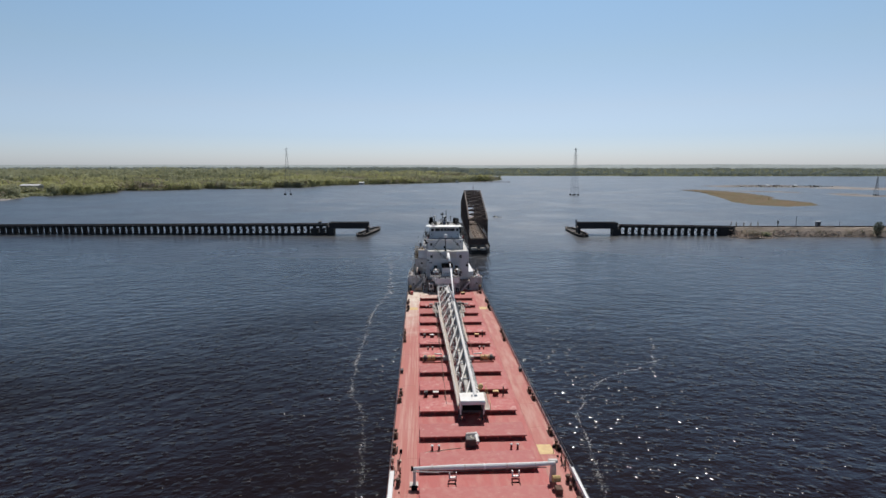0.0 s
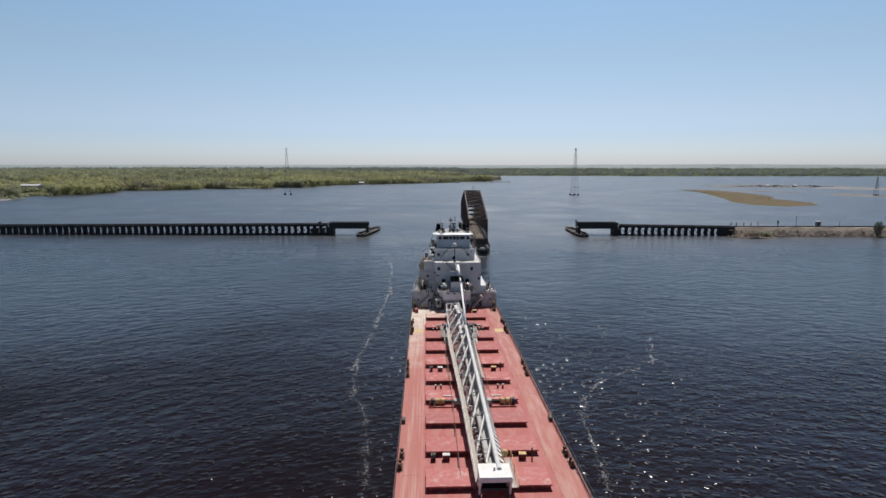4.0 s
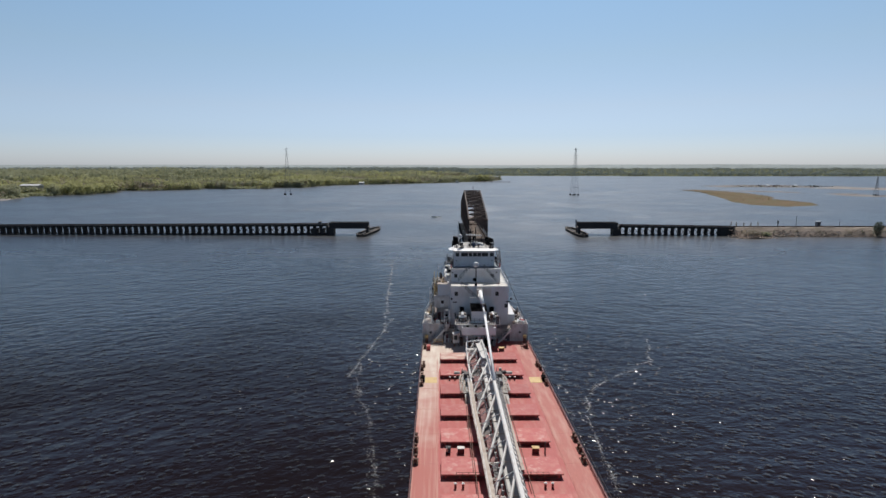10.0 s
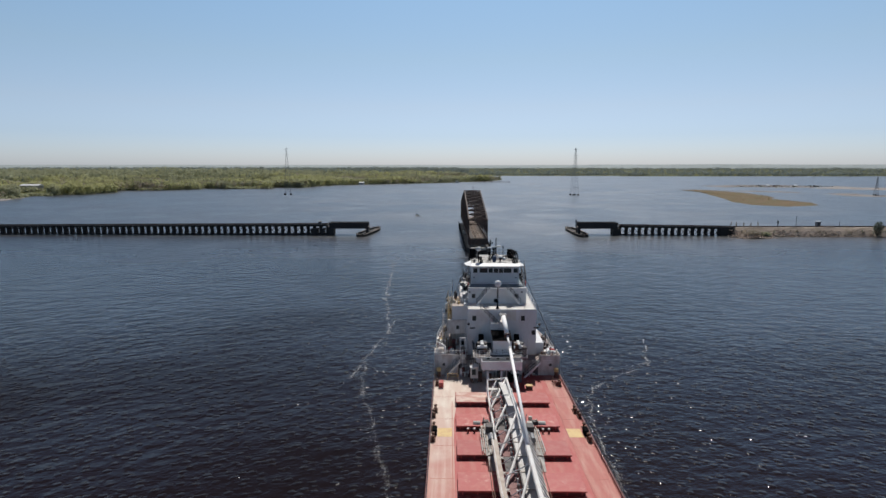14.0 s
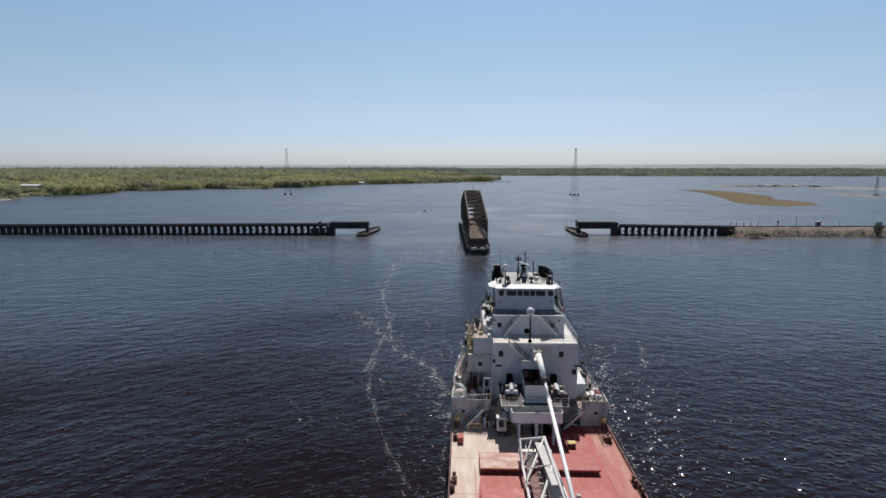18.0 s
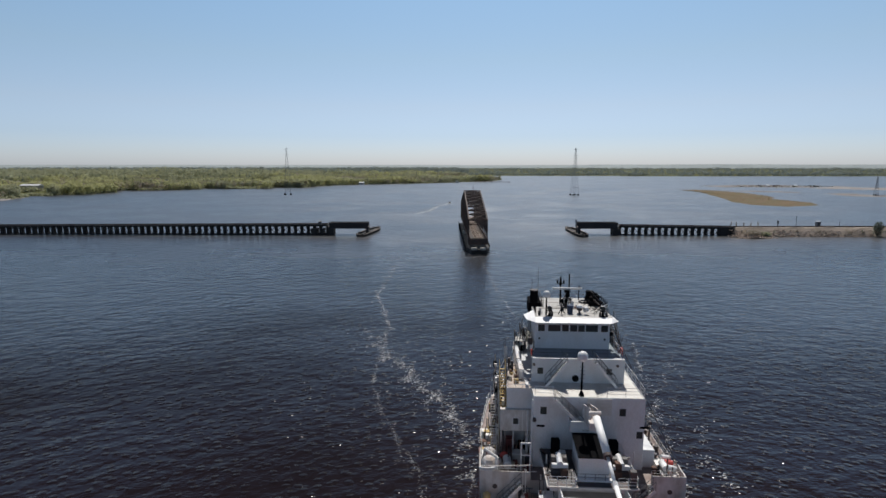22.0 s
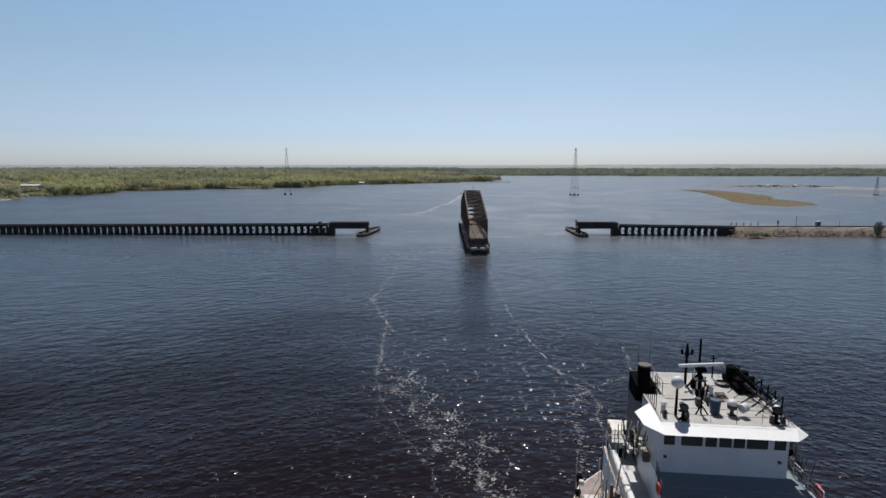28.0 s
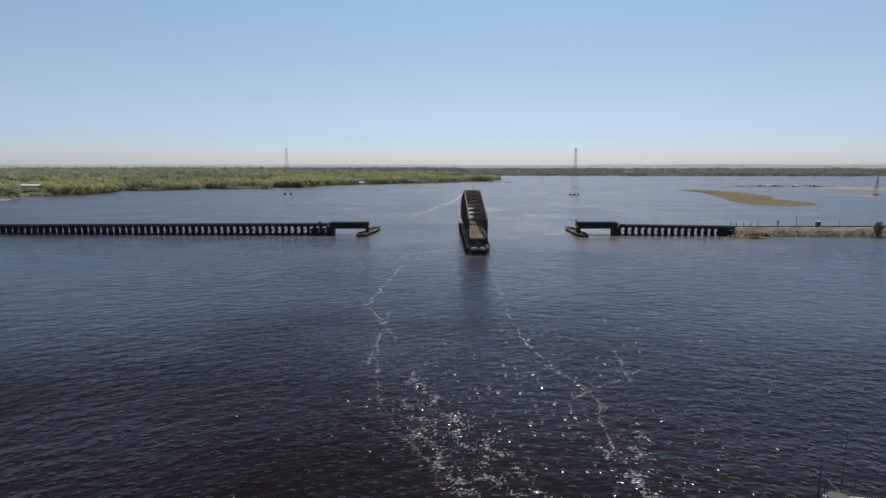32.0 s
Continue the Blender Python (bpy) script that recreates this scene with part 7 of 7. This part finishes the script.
    for s in (-1, 1):
        part("guard_plate", Geo().side([(-4.6, z + 0.1), (-16.0, z + 0.1), (-14.0, z + 0.75), (-5.5, z + 0.8)], 0.1 + s * 2.75 - 0.35, 0.1 + s * 2.75 + 0.35), GREY_DECK, ship, "grey dusty guard plating beside the boom")
        part("edge_winch", Geo().box(XC + s * 9.35 - 0.3, XC + s * 9.35 + 0.3, -8.0, -6.7, z, z + 0.75, 0.08), BLACK, ship)
    part("catwalk", Geo().box(1.75, 2.45, -34, -9, z + 0.86, z + 0.92), BEIGE, ship, "dusty catwalk beside the boom")


def house_gear():
    # stairs from deck to poop
    stair(-8.0, 11.15, DECK, -5.7, 11.15, 2.6, 0.8, WHITE)
    stair(4.4, 11.15, DECK, 6.9, 11.15, 2.6, 0.8, WHITE)
    for zz in (0.7, 1.1):
        part("yellow_rail", Geo().tube((-7.6, 9.9, zz), (-6.0, 9.9, zz), 0.05, n=6), YELLOW, ship)
    part("yellow_stand", Geo().box(-7.65, -7.55, 9.85, 9.95, DECK, 1.15).box(-6.05, -5.95, 9.85, 9.95, DECK, 1.15), YELLOW, ship)
    # booth by the boom foot
    b = part("control_booth", Geo().box(-4.1, -2.95, 8.5, 10.0, 0.9, 2.6, 0.04), GRIMY, ship, "white control booth on legs")
    part("booth_window", Geo().box(-3.9, -3.3, 8.44, 8.5, 1.5, 2.35), GLASS, b)
    part("booth_roof", Geo().box(-4.2, -2.85, 8.4, 10.1, 2.6, 2.68), WHITE, b)
    for x in (-4.0, -3.05):
        part("booth_leg", Geo().box(x - 0.07, x + 0.07, 8.6, 8.74, DECK, 0.9), DARK, b)
    cg = random.Random(21)
    # pipes, drums and boxes under and beside the machinery platform
    for k in range(40):
        x, y, q = cg.uniform(-4.6, 3.6), cg.uniform(8.8, 11.2), cg.uniform(0.1, 0.32)
        m = cg.choice((DARK, RUST, GRIMY, BLACK, GALV, GRIMY))
        if k % 2:
            part("machine_box", Geo().box(x - q, x + q, y - q, y + q, DECK, DECK + q * cg.uniform(2, 6), 0.03), m, ship)
        else:
            part("machine_pipe", Geo().tube((x, y, DECK), (x, y, 2.95), q * 0.4, n=7), m, ship)
    for k in range(34):
        x, y, q = cg.uniform(-8.9, -4.6), cg.uniform(12.3, 15.8), cg.uniform(0.1, 0.3)
        m = cg.choice((DARK, RUST, GRIMY, BLACK, HULL, TAN))
        if k % 3:
            part("poop_box", Geo().box(x - q, x + q, y - q, y + q, 2.62, 2.62 + q * cg.uniform(1.2, 4), 0.03), m, ship)
        else:
            part("poop_post", Geo().tube((x, y, 2.62), (x + cg.uniform(-0.3, 0.3), y, 2.62 + cg.uniform(0.8, 2.4)), 0.05, n=6), m, ship)
    for k in range(26):
        x, y, q = cg.uniform(-3.5, 4.1), cg.uniform(7.9, 13.4), cg.uniform(0.1, 0.3)
        if -1.1 < x < 2.5 and y > 8.4:
            continue
        part("platform_pipe", Geo().tube((x, y, 4.75), (x + cg.uniform(-1, 1), y + cg.uniform(-0.6, 0.6), 4.75 + cg.uniform(0.1, 1.3)), q * 0.35, n=6), cg.choice((DARK, BLACK, GRIMY, RUST)), ship)
    # dark plate added over the platform, between the pipes
    part("platform_plate", Geo().box(-3.6, 4.3, 7.75, 14.25, 4.65, 4.67), DARK, ship, "dark platform plating")
    # portal frame, davit and raft on the starboard poop
    f = part("portal_frame", Geo().beam((-5.6, 13, 2.6), (-5.6, 13, 5.9), 0.14, 0.14).beam((-4.7, 13, 2.6), (-4.7, 13, 5.9), 0.14, 0.14).beam((-5.67, 13, 5.85), (-4.63, 13, 5.85), 0.14, 0.14).beam((-5.6, 13, 4.6), (-4.7, 13, 4.6), 0.1, 0.1), WHITE, ship, "white portal frame")
    part("davit", Geo().tube((-8.0, 12.4, 2.6), (-8.0, 12.4, 4.6), 0.16).tube((-8.0, 12.4, 4.6), (-9.3, 12.8, 5.3), 0.14), BOOMW, ship, "white boat davit")
    pts = [(-9.7, 12.2), (-9.4, 11.95), (-8.7, 11.95), (-8.1, 12.3)]
    for p, q in zip(pts, pts[1:]):
        part("cradle", Geo().beam((*p, 3.6), (*q, 3.6), 0.2, 0.25), WHITE, ship)
    g = Geo().dome(-8.75, 13.3, 3.5, 0.85, 0.85, 6).dome(-8.7, 14.6, 3.7, 0.8, 0.95, 5).dome(-8.2, 13.9, 3.4, 0.75, 0.75, 6)
    part("covered_boat", g, GRIMY, ship, "cream tarpaulin over a rescue boat")
    part("boat_hull", Geo().side([(12.6, 3.3), (13.0, 2.7), (15.6, 2.7), (16.0, 3.4)], -9.5, -8.0), BOOMW, ship)
    part("raft_canister", Geo().tube((-6.9, 13.4, 3.2), (-6.9, 14.8, 3.2), 0.42, n=12), WHITE, ship, "white life raft canister")
    part("red_cover", Geo().dome(-7.1, 15.3, 3.2, 0.5, 0.8, 10), PINKRED, ship, "red equipment cover")
    part("poop_locker", Geo().box(-6.3, -5.0, 14.8, 15.8, 2.62, 3.7, 0.04), GREY_DECK, ship)
    # rafts to port
    for y, m in ((13.6, WHITE), (14.6, PINKRED), (15.6, WHITE)):
        part("raft_canister", Geo().tube((8.9, y, 3.35), (9.7, y, 3.25), 0.33, n=12), m, ship, "life raft canister on a rack")
    part("raft_rack", Geo().box(8.2, 9.8, 13.0, 16.2, 2.62, 3.0), BOOMW, ship)
    part("port_house", Geo().box(6.66, 8.0, 14.9, 30.0, 2.6, 4.5, 0.03), WHITE, ship)
    part("vent_slot", Geo().box(-4.0, -3.2, 14.24, 14.3, 7.0, 7.2), BLACK, ship)
    part("vent_slot", Geo().box(6.2, 7.1, 14.24, 14.3, 7.1, 7.3), BLACK, ship)
    for x in (-4.25, 7.1):
        part("wall_lamp", Geo().tube((x, 14.0, 7.8), (x, 14.3, 7.8), 0.2, n=10), DARK, ship)
    # dark round hose box on the cabin front
    part("hose_box", Geo().tube((0.36, 17.75, 10.75), (0.36, 18.0, 10.75), 0.34, n=14).tube((0.36, 17.7, 10.75), (0.36, 17.76, 10.75), 0.16, n=10), BLACK, ship, "dark round hose box")
    for x in (-4.0, 4.7):
        part("cabin_lamp", Geo().tube((x, 17.85, 12.2), (x, 18.0, 12.2), 0.14, n=10), DARK, ship)
    # yellow side stair and platforms to starboard
    stair(-7.25, 16.6, 7.85, -7.25, 20.2, 10.9, 0.62, ROPE)
    stair(-8.2, 15.5, 2.62, -8.2, 20.0, 7.85, 0.55, GRIMY)
    part("side_platform", Geo().box(-8.1, -7.6, 20.5, 25.0, 7.7, 7.85), DARK, ship)
    railing(-8.0, 20.6, -8.0, 25.0, 7.85, 0.9, 0.9, 2, DARK)
    part("yellow_cabinet", Geo().box(-6.1, -5.6, 17.6, 18.1, 10.19, 10.6, 0.04), ROPE, ship, "yellow cabinet")
    part("side_deck", Geo().box(-4.9, -3.58, 16.9, 29.5, 10.2, 10.25), PALE, ship, "narrow pale grey side deck")
    for x, y in ((-6.1, 21.0), (-6.4, 22.0)):
        part("pipe_stack", Geo().tube((x, y, 10.2), (x, y, 11.4), 0.15, n=10), DARK, ship)
    railing(-6.8, 18.1, -6.8, 22.9, 10.2, 1.0, 1.2, 3, DARK)
    railing(-6.8, 16.45, -4.5, 16.45, 10.2, 1.0, 0.8, 3, BOOMW)
    gr = random.Random(12)
    for k in range(26):
        x, y, q = gr.uniform(-6.6, -5.7), gr.uniform(18.4, 22.8), gr.uniform(0.06, 0.17)
        part("deck_locker", Geo().box(x - q, x + q, y - q, y + q, 10.19, 10.19 + q * gr.uniform(1, 3.5), 0.03), gr.choice((DARK, RUST, TAN, BOOMW, ROPE, DARK)), ship)
    for k in range(22):
        x, y, q = gr.uniform(-7.5, -7.0), gr.uniform(16.4, 25.2), gr.uniform(0.07, 0.2)
        part("ledge_gear", Geo().box(x - q, x + q, y - q, y + q, 7.94, 7.95 + q * gr.uniform(1, 5), 0.03), gr.choice((DARK, RUST, TAN, BOOMW, ROPE, BLACK)), ship)
    for k in range(7):
        y = 18.6 + 0.95 * k
        part("side_stay", Geo().tube((-7.9, y, 7.85), (-6.8, y + 0.3, 10.2), 0.035, n=5).tube((-6.8, y, 10.2), (-6.8, y, 12.0 + 0.6 * (k % 3)), 0.035, n=5), DARK if k % 2 else BOOMW, ship)
    # bridge wing to starboard
    part("bridge_wing", Geo().box(-5.0, -3.6, 23.6, 26.2, 13.1, 13.22), GREY_DECK, ship)
    railing(-4.95, 23.7, -4.95, 26.1, 13.22, 1.0, 0.8, 3, DARK)
    railing(-4.95, 23.7, -3.7, 23.7, 13.22, 1.0, 0.6, 3, DARK)
    part("wing_locker", Geo().box(-4.2, -3.75, 22.6, 23.0, 12.8, 13.6, 0.05), DARK, ship)
    # side deck behind a thick parapet, with a kerb at its forward end
    part("parapet", Geo().box(-5.45, -4.98, 18.7, 27.3, 10.2, 11.15, 0.1), WHITE, ship, "thick white parapet along the side deck")
    part("parapet_cap", Geo().box(-5.5, -4.93, 18.9, 20.6, 11.15, 11.23, 0.02).box(-5.5, -4.93, 22.4, 24.0, 11.15, 11.23, 0.02), GRIMY, ship)
    part("kerb", Geo().box(-4.98, -4.62, 16.4, 20.0, 10.2, 10.5, 0.05), WHITE, ship, "white kerb at the forward end of the side deck")
    railing(-5.6, 19.0, -5.6, 27.0, 10.2, 1.5, 0.9, 2, GRIMY, 0.02)
    ar = random.Random(77)
    for k in range(34):
        x, y, q = ar.uniform(-5.3, -3.8), ar.uniform(27.4, 29.4), ar.uniform(0.07, 0.22)
        if k % 2:
            part("aft_gear", Geo().box(x - q, x + q, y - q, y + q, 10.2, 10.25 + q * ar.uniform(1.5, 6), 0.03), ar.choice((DARK, GREY_DECK, RUST, BLACK, BOOMW)), ship)
        else:
            part("aft_post", Geo().tube((x, y, 10.2), (x, y, ar.uniform(11.2, 12.9)), 0.04, n=5), ar.choice((DARK, BLACK, GRIMY)), ship)
    part("aft_grating", Geo().box(-5.4, -3.65, 27.5, 29.4, 11.55, 11.62), GREY_DECK, ship, "grey grating aft of the side deck")
    railing(-5.35, 27.5, -5.35, 29.4, 11.62, 1.0, 0.6, 3, DARK)
    railing(-5.35, 27.5, -3.7, 27.5, 11.62, 1.0, 0.6, 3, DARK)
    wr = random.Random(8)
    for k in range(30):
        x, y = wr.uniform(-4.9, -3.7), wr.uniform(22.6, 26.0)
        if k % 3 == 0:
            q = wr.uniform(0.08, 0.2)
            part("wing_box", Geo().box(x - q, x + q, y - q, y + q, 13.0, 13.22 + q * wr.uniform(1.5, 4), 0.02), wr.choice((DARK, BLACK, BOOMW, TAN)), ship)
        else:
            part("wing_post", Geo().tube((x, y, 13.0), (x + wr.uniform(-0.4, 0.4), y + wr.uniform(-0.3, 0.3), wr.uniform(13.8, 14.8)), 0.035, n=5), wr.choice((DARK, BLACK, BLACK, BOOMW)), ship)
    part("wing_console", Geo().box(-4.7, -4.4, 24.5, 24.8, 13.22, 14.2, 0.04), DARK, ship)
    for k in range(4):
        part("wing_bracket", Geo().beam((-4.0, 23.8 + 0.7 * k, 12.7), (-4.9, 23.8 + 0.7 * k, 13.1), 0.08, 0.08), DARK, ship)
    # port side stair to the wheelhouse, life ring
    stair(5.75, 22.6, 12.77, 5.75, 26.0, 15.2, 0.6, DARK)
    for k in range(10):
        y = 20.5 + 0.9 * k
        part("side_stay", Geo().tube((5.3, y, 12.77), (5.9, y + 0.4, 14.4 - 0.3 * (k % 3)), 0.035, n=5).box(5.35, 5.55, y, y + 0.25, 12.77, 13.1 + 0.3 * (k % 2)), DARK, ship)
    railing(5.3, 22.0, 5.3, 30.0, 12.77, 1.0, 0.9, 3, DARK)
    railing(5.25, 18.6, 5.25, 22.0, 12.77)
    part("life_ring", Geo().ring(-4.2, 18.9, 13.2, 0.3, 0.09), PINKRED, ship, "red life ring on the rail")
    railing(-4.15, 18.4, -3.7, 21.2, 12.77, 1.0, 0.9, 3, DARK)
    g = Geo().ring(5.45, 19.5, 13.3, 0.34, 0.09)
    part("life_ring", g, PINKRED, ship, "red life ring on the rail")
    part("wheelhouse_door", Geo().box(4.62, 4.67, 24.0, 24.9, 12.8, 14.8), DARK, ship)
    part("horn", Geo().tube((4.9, 22.6, 14.4), (4.9, 22.0, 14.4), 0.12, 0.25, 10), BLACK, ship)
    for x in (-3.1, 4.1):
        part("wall_vent", Geo().tube((x, 21.52, 13.9), (x, 21.6, 13.9), 0.12, n=8), DARK, ship)
    # machinery deck fittings
    railing(-3.6, 7.7, -1.2, 7.7, 4.65, 0.95, 0.8, 3)
    railing(2.6, 7.7, 4.3, 7.7, 4.65, 0.95, 0.8, 3)
    railing(4.3, 7.7, 4.3, 14.0, 4.65, 0.95, 1.0, 3)
    railing(-1.1, 8.5, 2.5, 8.5, 4.85, 0.6, 0.9, 2, DARK)
    for x in (-1.4, 0.1, 1.6):
        window(x, 9.4, 3.85, 0.45, 0.45)
    part("cable_tray", Geo().beam((-4.6, 11.5, 4.4), (-9.6, 11.7, 4.0), 0.06, 0.07), GRIMY, ship)
    part("house_pipe", Geo().tube((-4.5, 14.1, 2.6), (-4.5, 14.1, 10.0), 0.1, n=6).tube((-4.75, 15.8, 2.6), (-4.75, 15.8, 8.0), 0.07, n=6), WHITE, ship)
    part("ladder", Geo().beam((-4.9, 15.6, 2.6), (-4.9, 15.6, 8.0), 0.05, 0.05).beam((-5.3, 15.6, 2.6), (-5.3, 15.6, 8.0), 0.05, 0.05), BOOMW, ship)
    part("door", Geo().box(-5.9, -5.1, 11.74, 11.8, DECK + 0.1, 2.1), DARK, ship)
    part("door", Geo().box(5.9, 6.7, 11.74, 11.8, DECK + 0.1, 2.1), DARK, ship)
    # guys from the wheelhouse roof to the sides
    for s, x in ((-1, -4.6), (1, 5.2)):
        part("guy_wire", Geo().tube((x, 25, 15.4), (XC + s * 9.7, 13.5, 3.6), 0.045, n=5), DARK, ship)


def clutter():
    """Lines, drums and lockers crowded along the starboard poop."""
    rng = random.Random(6)
    for k in range(46):
        x, y = rng.uniform(-9.3, -7.7), rng.uniform(13.2, 23)
        m = rng.choice((TAN, ROPE, BOOMW, DARK, RUST, GREY_DECK))
        s = rng.uniform(0.15, 0.4)
        if k % 3 == 0:
            part("locker", Geo().box(x - s, x + s, y - s, y + s, 2.62, 2.62 + s * rng.uniform(1.2, 3.0), 0.04), m, ship)
        elif k % 3 == 1:
            part("rope_coil", Geo().lathe(x, y, [(s, 2.62), (s * 1.1, 2.62 + s * 0.6), (s * 0.5, 2.62 + s * 0.7)], 10), m, ship)
        else:
            part("stanchion", Geo().tube((x, y, 2.62), (x, y, 2.62 + rng.uniform(0.9, 2.0)), 0.06, n=6), m, ship)
    for k in range(54):
        x, y = rng.uniform(7.5, 9.5), rng.uniform(12.4, 23)
        m = rng.choice((TAN, BOOMW, DARK, RUST, GREY_DECK, DARK, BLACK, GRIMY))
        s = rng.uniform(0.12, 0.36)
        if k % 3 == 0:
            part("locker", Geo().box(x - s, x + s, y - s, y + s, 2.62, 2.62 + s * rng.uniform(1.2, 3.2), 0.04), m, ship)
        elif k % 3 == 1:
            part("mooring_bitt", Geo().lathe(x, y, [(s * 0.8, 2.62), (s * 0.7, 2.62 + s * 2), (s, 2.62 + s * 2.1), (s * 0.8, 2.62 + s * 2.5)], 10), m, ship)
        else:
            part("stanchion", Geo().tube((x, y, 2.62), (x, y, 2.62 + rng.uniform(0.9, 1.9)), 0.06, n=6), m, ship)
    # pipes, brackets and small boxes on the front of the poop
    pr = random.Random(23)
    for k in range(46):
        x, zz, L = pr.uniform(-6.2, -2.3), pr.uniform(0.8, 5.4), pr.uniform(0.5, 2.2)
        if k % 4 == 3:
            x = pr.uniform(3.2, 5.4)
        y, r, m = pr.uniform(10.9, 11.6), pr.uniform(0.03, 0.07), pr.choice((BOOMW, BOOMW, GRIMY, DARK, GALV))
        if k % 3 == 0:
            part("front_pipe", Geo().tube((x, y, DECK), (x, y, zz + L * 0.5), r, n=6), m, ship)
        elif k % 3 == 1:
            part("front_bracket", Geo().tube((x, y, zz * 0.7), (x + L * 0.6, y, zz * 0.7), r, n=6).tube((x, y, DECK), (x, y, zz * 0.7), r, n=6), m, ship)
        else:
            q = pr.uniform(0.1, 0.26)
            part("front_box", Geo().box(x - q, x + q, y - 0.15, y + 0.15, DECK, DECK + q * pr.uniform(2, 7), 0.03), pr.choice((GRIMY, BOOMW, DARK, HULL, PALE)), ship)
    railing(-9.5, 11.85, -5.2, 11.85, 3.5, 0.55, 0.8, 2, BOOMW)
    railing(6.8, 11.85, 9.6, 11.85, 3.5, 0.55, 0.8, 2, BOOMW)
    part("life_raft", Geo().tube((8.7, 13.4, 3.35), (8.7, 14.7, 3.35), 0.34, n=12), BRIGHT_WHITE, ship, "white life raft canister on a cradle")
    part("raft_cradle", Geo().box(8.4, 9.0, 13.6, 13.75, 2.62, 3.1).box(8.4, 9.0, 14.3, 14.45, 2.62, 3.1), DARK, ship)
    railing(9.75, 15.2, 9.75, 22.0, 2.62, 1.05, 1.2, 3, GRIMY)
    railing(-9.45, 13.0, -9.45, 22.0, 2.6, 1.1, 1.5, 2, BOOMW)
    railing(-9.45, 22.0, -8.4, 30.0, 2.6, 1.1, 1.5, 2, BOOMW)
    for k in range(14):
        x, y = rng.uniform(-3.4, 4.2), rng.uniform(8.0, 13.5)
        if -1.2 < x < 2.6 and y > 8.6:
            continue
        part("machine", Geo().box(x - 0.3, x + 0.3, y - 0.3, y + 0.3, 4.65, 4.65 + rng.uniform(0.4, 1.5), 0.05), rng.choice((BOOMW, DARK, RUST, GALV)), ship)


deck_gear()
house_gear()
clutter()


# ---- what moves ----
def motions():
    rows = [(0, 0.84, 130.82, 2.34), (4, 2.80, 113.54, 1.76), (8, 4.91, 96.44, 0.94), (12, 7.09, 79.48, -0.08), (16, 9.31, 62.61, -1.31), (20, 11.49, 45.81, -2.73), (24, 13.59, 29.02, -4.34), (28, 15.56, 12.21, -6.14), (32, 17.33, -4.65, -8.16)]
    walk(ship, [(t, pose(x, y, 5.5, 0, 0, a)) for t, x, y, a in rows])
    # the wind waves run towards the near shore
    walk(water, [(0, pose(0, 0, 0)), (32, pose(14, -42, 0))])
    walk(radar_scanner, [(k * 0.1, pose(0.68, 26.8, 18.46, 0, 0, -56.8 * (k - 220))) for k in range(321)])
    for ob, m in SHIP_WAKE:
        # the diverging waves steepen as the ship gathers way
        walk(ob, [(t, pose(x, y, -0.5 if t < 12 else -0.3 if t < 16 else 0, 0, 0, a) @ m) for t, x, y, a in rows])
    course, turn = [], None
    for i, (t, x, y) in enumerate(BOAT):
        (_, xa, ya), (_, xb, yb) = BOAT[max(i - 1, 0)], BOAT[min(i + 1, len(BOAT) - 1)]
        a = math.degrees(math.atan2(yb - ya, xb - xa)) + 90
        if turn is not None:
            a = turn + max(-85, min(85, (a - turn + 180) % 360 - 180))
        turn = a
        course.append((t, pose(x, y, 0, 0, 0, a)))
    walk(motorboat_thing, course)
    for ob, rr in FOAM_MOVES:
        walk(ob, rr)


motions()
